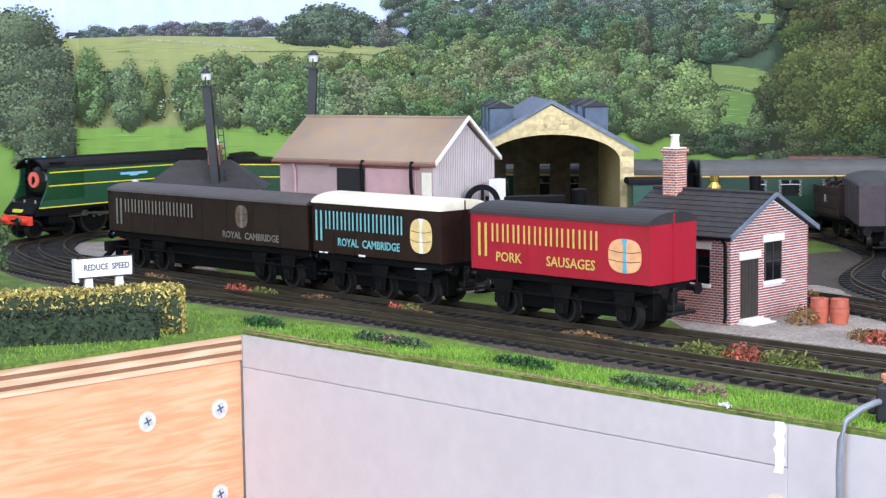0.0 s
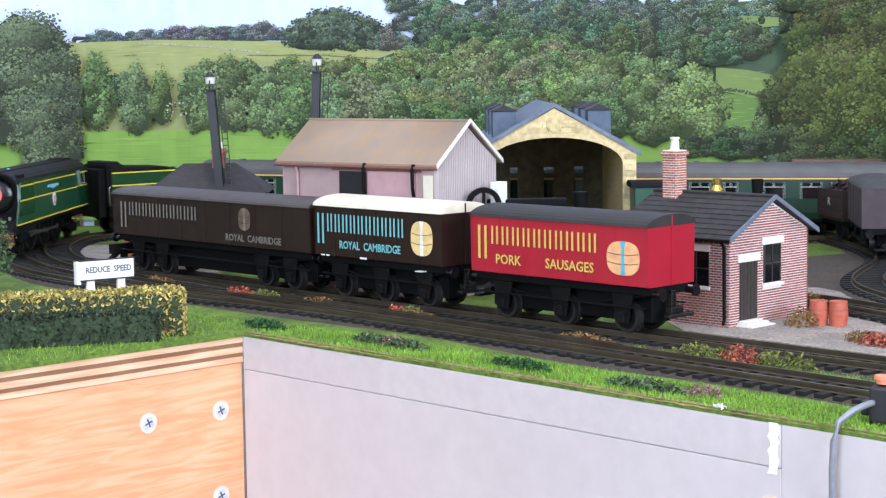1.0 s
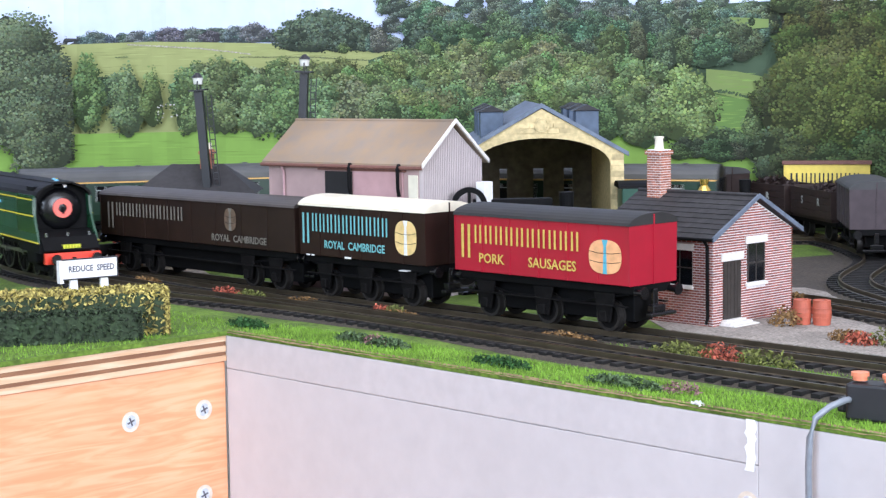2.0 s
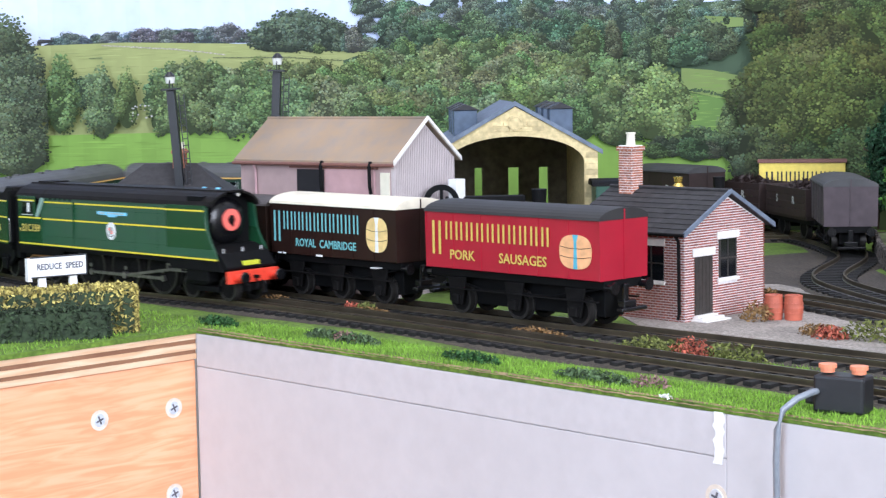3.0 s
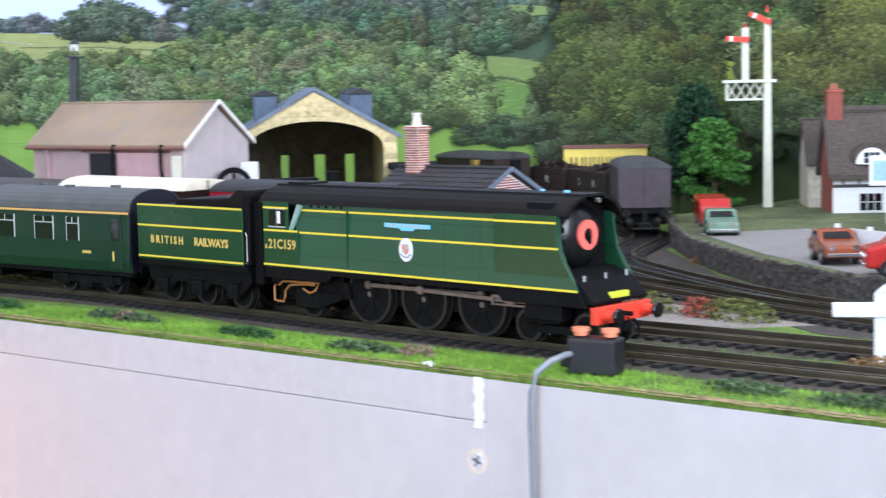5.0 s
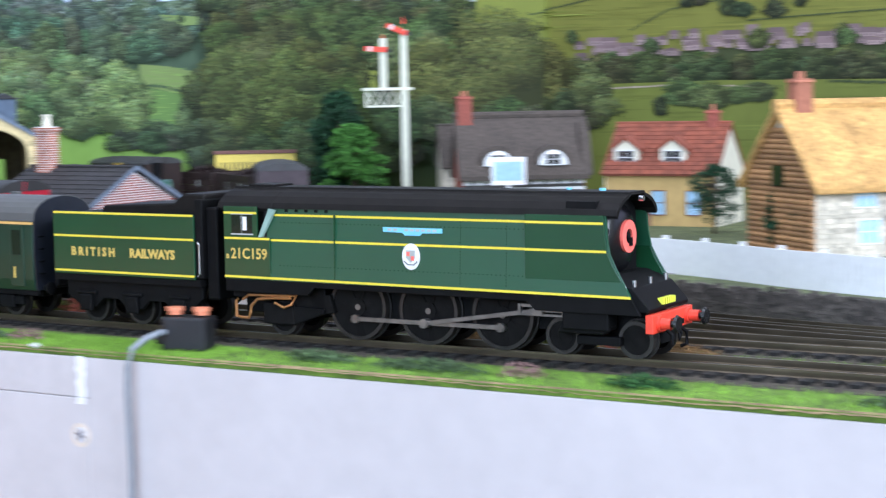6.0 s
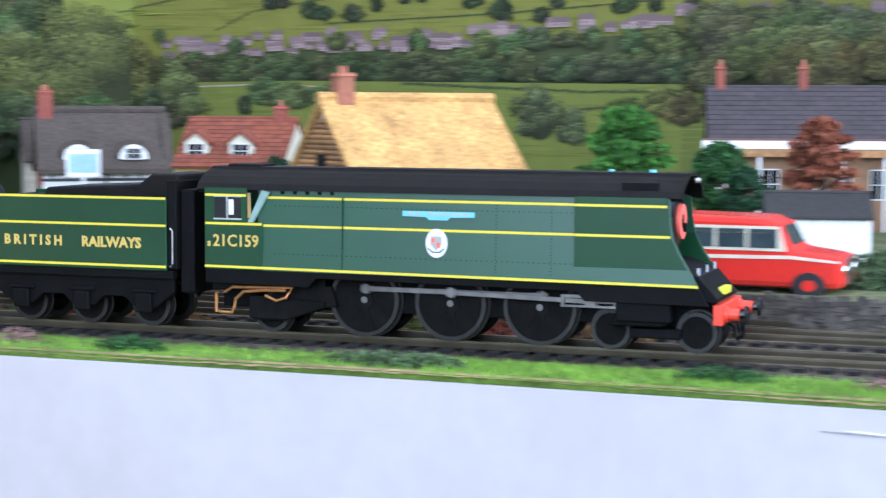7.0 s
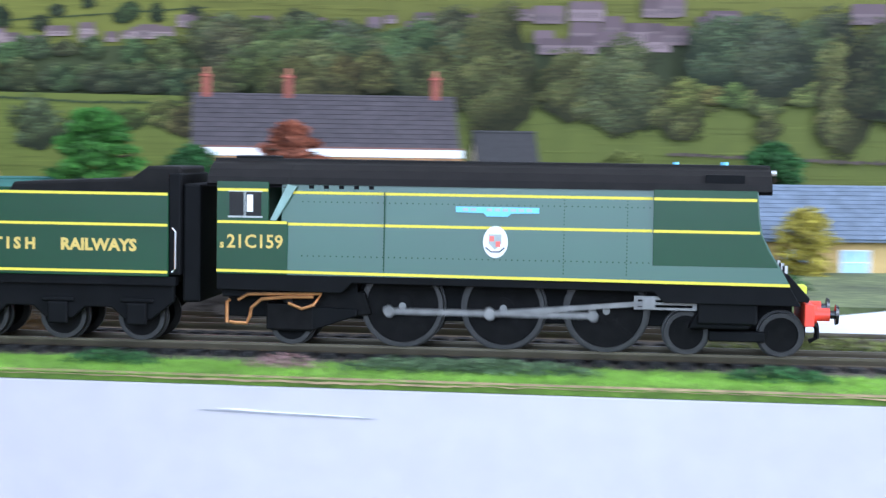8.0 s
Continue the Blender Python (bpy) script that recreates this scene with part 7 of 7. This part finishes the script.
e = thing("pillar_box", 46, 268, RAISE, 0, "red pillar box on the pavement", "post box")
part("body", Geo().cyl((0, 0, 0), "z", 4, 20, 16).cyl((0, 0, 20), "z", 4.6, 2.5, 16, 2.5), "car_red", e)


def bus():
    e = thing("bus", 392, 138, RAISE - 1, -3, "red and cream single-deck bus behind the wall", "bus", "parked vehicles")
    prof = [(-46, 4), (24, 4), (43, 4), (43, 19), (25, 22), (20, 33.5), (14, 36.5), (-34, 37.5), (-42, 34), (-46, 26)]
    b = part("body", Geo().prism(prof, "y", -14.5, 14.5), "bus_red", e, bevel=2.4)
    g = Geo()
    for s in (-1, 1):
        a, c = sorted((s * 14.5, s * 14.75))
        g.prism([(-43, 21), (22.5, 21), (20, 32.5), (-39, 32.5), (-42.5, 28)], "y", a, c)
        g.prism([(-42, 15), (-20, 18.4), (24, 19.2), (42, 17.2), (42, 16.2), (24, 17.6), (-18, 16.6)], "y", a, c)
    part("cream_band", g, "roof_cream", b)
    for s in (-1, 1):
        for k in range(5):
            x = -39.5 + k * 12
            wd = part("window", Geo().box(x, x + 10.6, *sorted((s * 14.7, s * 14.95)), 22.4, 31.2), "bus_glass", e)
            part("half_pane", Geo().box(x, x + 10.6, *sorted((s * 14.9, s * 15.05)), 29.0, 29.5), "chrome", wd)
        for x in (-28, 31):
            w = part("wheel", Geo().cyl((x, s * 12 - (0 if s > 0 else 3), 5.6), "y", 6.2, 3, 20), "plastic_black", e)
            part("hub_cap", Geo().cyl((x, s * 15.1 - 0.2, 5.6), "y", 2.6, 0.4, 14), "bus_red", w)
    part("windscreen", Geo().add([(24.9, -12, 22.8), (24.9, 12, 22.8), (20.6, 11, 32.6), (20.6, -11, 32.6)], [(0, 1, 2, 3)]), "bus_glass", e)
    part("grille", Geo().box(43, 43.8, -6, 6, 6, 18), "chrome", e, bevel=0.5)
    for y in (-9, 9):
        part("headlight", Geo().cyl((42.6, y, 13), "x", 2.2, 1.6, 14), "chrome", e)
    for o in e.children_recursive:
        o.data.transform(Matrix.Diagonal((1, 1, 0.8, 1)))


M["bus_glass"] = mat("bus_glass", (0.05, 0.07, 0.08), 0.08, var=0.2, size=8, spec=0.8)
bus()


def white_fence(pts, z):
    f = thing("white_fence", 0, 0, 0, 0, "white panelled garden fence boards", "fence")
    line = poly_path(pts, 3.0)
    for a, b in zip(line, line[1:]):
        ang = math.degrees(math.atan2(b.y - a.y, b.x - a.x))
        d = (b - a).length
        ob = part("fence_slat", Geo().box(0.15, d - 0.1, -0.5, 0.5, z, z + 15.5, place(a.x, a.y, 0, ang)), "white", f)
    for p in line[::8]:
        part("fence_post", Geo().box(p.x - 1, p.x + 1, p.y + 0.6, p.y + 2.4, z, z + 17), "white", f)


white_fence([(-20, 262), (30, 240), (84, 212), (150, 190), (210, 160), (258, 142), (276, 142), (298, 158), (326, 196)], RAISE)
white_fence([(436, 378), (456, 382), (472, 386)], RAISE)
e = gable_house("red_kiosk", 518, 428, RAISE + 4, 8, 44, 24, 20, 25, "bus_red", "car_brown", "red painted kiosk with a white name board", 2)
part("name_board", Geo().box(10, 42, -2.8, -2.2, 19.5, 24), "white", e, bevel=0.2)
pane(e, 12, 8, 9, 9, 0, "white", "window_blue", 1), pane(e, 26, 8, 11, 9, 0, "white", "wood_log", 1)
gable_house("dark_shed", 479, 396, RAISE, 8, 46, 26, 24, 30, "door_dark", "slate", "low dark timber shed behind the hedge", 2)
for k, (x, y, w, h) in enumerate(((450, 152, 44, 8), (540, 150, 46, 8), (455, 232, 40, 10), (600, 160, 34, 10))):
    plants("garden_hedge", x, y, RAISE, (w, 6, h), 1.5, int(w * 50), "leaf_green" if k % 2 else "leaf_greygreen", "low loose green hedge behind the stone wall", "hedge", "hedges of the village", 90 + k)
f = thing("picket_gate", 526, 240, RAISE, 8, "white painted picket gate on a slope", "gate")
for k in range(12):
    part("picket", Geo().box(k * 3.2, k * 3.2 + 1.9, -0.4, 0.4, 0, 13 + 0.35 * k), "white", f)
for z in (3.0, 9.0):
    part("gate_rail", Geo().prism([(0, z), (37, z + 3.4), (37, z + 5.0), (0, z + 1.6)], "y", 0.4, 1.2), "white", f)

# ---- yard details ----
for x, y in ((-104, 146), (-96, 150)):
    e = thing("barrel", x, y, 0.3, 0, "faded red oil drum on the gravel", "barrel", "drums by the hut")
    part("drum", Geo().cyl((0, 0, 0), "z", 3.9, 5.6, 24, 4.5).cyl((0, 0, 5.6), "z", 4.5, 5.6, 24, 3.9).ring((0, 0, 3.2), "z", 4.0, 4.5, 0.5, 24).ring((0, 0, 7.4), "z", 4.0, 4.5, 0.5, 24).ring((0, 0, 10.6), "z", 3.4, 4.1, 0.8, 24), "drum_red", e)
    part("bung", Geo().cyl((1.6, 1, 11.2), "z", 0.8, 0.5, 10), "drum_red", e)
e = thing("speed_sign", -335, -86, 0, 80, "white REDUCE SPEED sign board on two posts", "sign")
for x in (-8.5, 6.5):
    part("post", Geo().add([(x - 2.6, -0.8, 6), (x + 2.6, -0.8, 6), (x + 2.6, 0.8, 6), (x - 2.6, 0.8, 6), (x - 1.7, -0.8, 26), (x + 1.7, -0.8, 26), (x + 1.7, 0.8, 26), (x - 1.7, 0.8, 26)], [(0, 1, 5, 4), (1, 2, 6, 5), (2, 3, 7, 6), (3, 0, 4, 7), (4, 5, 6, 7)]), "white", e)
    part("footing", Geo().box(x - 3, x + 3, -1.4, 1.4, 0, 6), "white", e)
b = part("board", Geo().box(-13.5, 12.5, -1.4, -0.8, 26, 34.5), "white", e)
part("frame", Geo().box(-14, 13, -1.6, -0.7, 34.5, 35.1).box(-14, 13, -1.6, -0.7, 25.4, 26).box(12.5, 13.1, -1.6, -0.7, 26, 34.5), "plastic_black", b)
part("return_board", Geo().box(-15.5, -13.6, -1.4, 2, 24, 34.4), "white", b)
words("lettering", "REDUCE  SPEED", 3.9, "ink_grey", b, at(0, -1.5, 30.2, 0, 90), squeeze=0.82)
e = thing("line_post", -497, 78, 0, 30, "small white marker post beside the siding", "sign")
part("post", Geo().box(-1, 1, -1, 1, 0, 12), "white", e)
part("board", Geo().box(-2.6, 2.6, -1.2, 1.2, 8, 18), "white", e, bevel=0.3)
part("marks", Geo().box(-1.2, 0.2, -1.4, -1.2, 11, 12.5).box(-0.2, 1.2, -1.4, -1.2, 14, 15.5), "ink_grey", e)
e = thing("point_indicator", 113, 46, 0.3, 8, "white point indicator with a cross arm beside the track", "sign")
part("post", Geo().box(-3.4, 3.4, -2.5, 2.5, 0, 25).prism([(-3.4, 25), (3.4, 25), (0, 28)], "y", -2.5, 2.5), "white", e, bevel=0.4)
part("base", Geo().box(-5.5, 5.5, -4, 4, 0, 1.6), "white", e, bevel=0.3)
part("arm", Geo().box(-17, 16, -3.3, -2.5, 16.8, 22, Matrix.Rotation(radians(-3), 4, "Y")), "white", e, bevel=0.3)
e = thing("buffer_stop", -528, 60, 0, 0, "dark wooden buffer stop at the end of the siding", "buffer stop")
part("beam", Geo().box(-3, 1, -17, 17, 13, 19), "wheel_black", e, bevel=0.5)
for y in (-8.25, 8.25):
    part("stay", Geo().prism([(-26, 2), (-22, 2), (0, 16), (0, 19)], "y", y - 1.2, y + 1.2).box(-2, 2, y - 1.4, y + 1.4, 2, 17), "wheel_black", e)
for k, (x, y, mt) in enumerate(((-570, 84, "flower_red"), (-560, 92, "leaf_straw"))):
    e = thing("oil_can", x, y, 0, 0, "small coloured drum by the buffer stop", "barrel")
    part("drum", Geo().cyl((0, 0, 0), "z", 3.2, 18, 14).ring((0, 0, 9), "z", 3, 3.6, 0.6, 14), mt, e)

# switch box, its lead, the screws and a smear of filler on the boards
e = thing("switch_box", 40, -24, 0.4, 12, "black electrical switch box with two orange terminals", "switch box")
part("case", Geo().box(-8, 9.5, -5, 5.5, 0, 12.4).box(-11.5, -8, -3.5, 3.5, 2, 7), "plastic_black", e, bevel=1.0)
for x in (-4.6, 6.2):
    part("terminal", Geo().cyl((x, 0, 13), "z", 2.4, 1.4, 16).cyl((x, 0, 14.4), "z", 3.0, 1.3, 16), "orange_cap", e)
e = thing("cable", 0, 0, 0, 0, "grey lead hanging from the switch box over the board", "cable")
part("lead", Geo().tube([(34, -26, 7), (35, -33, 7.6), (33, -39, 6), (30.5, -43.5, 2.5), (29.3, -45, -4), (29, -45.2, -14), (29.2, -44.6, -40), (28.6, -44.8, -80), (28.4, -44.8, -190)], 1.15, 10), "cable_grey", e, smooth=True)


def screw(x, y, z, face):
    e = thing("screw", x, y, z, 0, "bright cross-head screw sunk in the board", "screw", "screws in the boards")
    ax = "x" if face == "x" else "y"
    s = 1 if face == "x" else -1
    c = (0, 0, 0)
    part("countersink", Geo().ring(c, ax, 2.9, 4.6, s * 0.12, 24), "filler_pale", e)
    part("head", Geo().cyl(c, ax, 3.1, s * 0.35, 24, 2.8), "screw_steel", e)
    m = Matrix.Rotation(radians(20), 4, "X" if ax == "x" else "Y")
    if ax == "x":
        g = Geo().box(0.3, 0.45, -2.0, 2.0, -0.4, 0.4, m).box(0.3, 0.46, -0.4, 0.4, -2.0, 2.0, m)
    else:
        g = Geo().box(-2.0, 2.0, -0.45, -0.3, -0.4, 0.4, m).box(-0.4, 0.4, -0.46, -0.3, -2.0, 2.0, m)
    part("cross_slot", g, "ink_grey", e)


for y, z in ((-94, -35.2), (-54, -35.4), (-55, -75.2), (-95, -75)):
    screw(-294, y, z, "x")
screw(1.8, -41.0, -31.8, "y")
e = thing("filler_smear", 3, -41.1, -11, 0, "white filler smear on the grey board", "smear")
rng = random.Random(31)
part("smear", Geo().prism([(rng.uniform(1.3, 2.7) * (1 if k < 12 else -1), -9 + 18 * (k / 11 if k < 12 else (23 - k) / 11)) for k in range(24)], "y", -0.25, 0.1), "filler_and_glint_white", e)
e = thing("paper_scrap", -20, -40.4, -0.5, 0, "small white scrap on the grass edge", "scrap")
part("scrap", Geo().leaves((0, 0, 0.8), (2.6, 1.2, 0.8), 30, 1.0, rng, 0.1, True), "white", e)
e = thing("scratch", 473, edge_y(473) - 0.1, -9.5, -1.37, "grey scratch along the painted board", "scratch")
part("line", Geo().prism([(-24, 0.4), (-10, 0.15), (24, -0.6), (24, -0.9), (4, -0.75), (-24, -0.05)], "y", -0.08, 0.05), "scratch_grey", e)
# the white strip is a painted glint beside the grey line
part("bare_edge", Geo().prism([(-19, 0.75), (-14, 0.95), (-3, 0.35), (20, -0.25), (20, -0.5), (-10, 0.2)], "y", -0.1, 0.05), "filler_and_glint_white", e, "white glint painted along the scratch")


# ---- engines in the yard and goods wagons ----
def tank_engine():
    e = thing("tank_engine", -290, 290, RAIL + 1, 46, "small green tank engine with a brass dome", "locomotive")
    part("boiler", Geo().cyl((-10, 0, 27), "x", 9.5, 58, 24), "tank_green", e)
    part("saddle_tank", Geo().box(-4, 34, -12, 12, 16, 31), "tank_green", e, bevel=2)
    part("cab", Geo().box(-34, -10, -14, 14, 14, 44), "tank_green", e, bevel=0.6)
    part("cab_roof", Geo().prism([(14.5 * math.cos(math.pi * k / 8), 43.5 + 4 * math.sin(math.pi * k / 8)) for k in range(9)], "x", -36, -8), "black", e)
    part("cab_window", Geo().ring((-22, -14.6, 34), "y", 2.8, 4.2, 0.6, 18).cyl((-22, -14.3, 34), "y", 2.8, 0.3, 16), "pale_grey", e)
    part("dome", Geo().cyl((16, 0, 35), "z", 4.2, 6, 18, 4.0).cyl((16, 0, 41), "z", 4.0, 3.5, 18, 1.6), "brass", e, smooth=False)
    part("safety_valve", Geo().cyl((16, 0, 44.5), "z", 2.4, 3, 14, 2.8), "brass", e)
    part("chimney", Geo().cyl((40, 0, 35), "z", 3, 12, 16, 3.6), "black", e)
    part("frame", Geo().box(-36, 50, -13, 13, 9, 15), "black", e, bevel=0.4)
    part("buffer_beam", Geo().box(50, 52, -15, 15, 9, 16), "red_beam", e)
    for x in (-22, 4, 30):
        wheelset("wheelset", e, x, 8.5)


def shunter():
    e = thing("black_engine", -284, 150, RAIL, 52, "black steam engine with a large flywheel standing by the shed", "locomotive")
    part("boiler", Geo().cyl((-30, 0, 26), "x", 10, 62, 24), "black", e)
    part("smokebox_door", Geo().cyl((32, 0, 26), "x", 9.4, 2.4, 24, 7).cyl((34.4, 0, 26), "x", 1.4, 1.4, 10), "engine_grey", e)
    part("chimney", Geo().cyl((24, 0, 34), "z", 3.4, 15, 16, 4.2), "black", e)
    part("dome", Geo().cyl((-2, 0, 34), "z", 4.2, 8, 16, 2.6), "black", e)
    part("flywheel", Geo().ring((-30, -15, 44), "y", 6.6, 9.4, 3, 28).box(-38, -22, -14.6, -13.2, 43.2, 44.8).box(-30.8, -29.2, -14.6, -13.2, 36, 52), "black", e)
    part("jib", Geo().box(-26, 16, -4, 4, 42, 46), "black", e, bevel=0.6)
    part("frame", Geo().box(-48, 40, -13, 13, 8, 15), "black", e, bevel=0.5)
    part("crane_base", Geo().box(-46, -18, -12, 12, 15, 38), "engine_grey", e, bevel=1.0)
    for x in (-32, -6, 20):
        wheelset("wheelset", e, x, 8)


tank_engine()
shunter()
v = van("goods_van", -239, 416, 74, "wagon_grey", "wagon_roof", (-22, 22), "grey-brown goods van with an arched roof", rz=-51, group="goods wagons", top=40, low=16, ribs=5)
v = van("goods_van", -420, 478, 76, "wagon_brown", "wagon_roof", (-22, 22), "brown goods van with white lettering", rz=-14, group="goods wagons", top=40, low=16, ribs=5)
words("lettering", "S", 8, "pale_grey", v, at(-18, -16.2, 28, 0, 90)), words("lettering", "R", 8, "pale_grey", v, at(14, -16.2, 28, 0, 90))


def open_wagon(x, y, rz, load):
    e = thing("open_wagon", x, y, RAIL, rz, "dark brown open wagon with white lettering", "wagon", "goods wagons")
    for s in (-1, 1):
        for k in range(4):
            part("side_plank", Geo().box(-34, 34, *sorted((s * 14.4, s * 15.6)), 15 + k * 4.6, 19.4 + k * 4.6), "wagon_brown", e, bevel=0.15)
        part("end", Geo().box(*sorted((s * 34, s * 35)), -15.6, 15.6, 15, 33.5), "wagon_brown", e, bevel=0.2)
    part("floor", Geo().box(-34, 34, -14.4, 14.4, 13, 15), "wagon_brown", e)
    part("load", Geo().leaves((0, 0, 26), (32, 13, 11), 700, 3.0, random.Random(int(x)), 0.3, True), load, e)
    part("underframe", Geo().box(-35, 35, -12, 12, 10, 13), "black", e)
    for xx in (-19, 19):
        wheelset("wheelset", e, xx, 6.4)
    words("lettering", "S", 7, "pale_grey", e, at(-14, -15.75, 25, 0, 90)), words("lettering", "R", 7, "pale_grey", e, at(14, -15.75, 25, 0, 90))


open_wagon(-300, 468, -34, "wagon_brown")
open_wagon(-368, 500, -22, "wagon_brown")
e = thing("container_wagon", -352, 540, RAIL + 2, 33, "yellow furniture container on a flat wagon", "wagon", "goods wagons")
part("container", Geo().box(-30, 30, -14, 14, 14, 43), "container_yellow", e, bevel=0.4)
part("container_roof", Geo().box(-31, 31, -15, 15, 43, 45.5), "shed_trim", e, bevel=0.3)
sign_shapes("trade_name", -26, 24, -14.1, 30, 7, 7, 8, "plastic_black", e)
g = Geo()
for k in range(7):
    g.box(30.0, 30.2, -11 + 3.2 * k, -9.2 + 3.2 * k, 32, 37)
part("end_name", g, "plastic_black", e)
part("flat_bed", Geo().box(-34, 34, -13, 13, 9, 13.8), "black", e)
for xx in (-19, 19):
    wheelset("wheelset", e, xx, 6.4)
e = thing("white_gate", 640, 72, 0.5, 8, "white painted barge hull and gate beside the track", "gate")
part("hull", Geo().prism([(-14, 0), (50, 0), (50, 14), (-30, 6)], "y", 0, 10), "white", e, bevel=0.5)
part("hull_stripe", Geo().prism([(-12, 0), (50, 0), (50, 5), (-20, 2.5)], "y", -0.3, 0), "shed_trim", e)

# the hut's lower courses, brick by brick
for owner, m, w, gaps in BRICKS:
    laid_bricks(owner, m, w, holes=gaps)


motions()
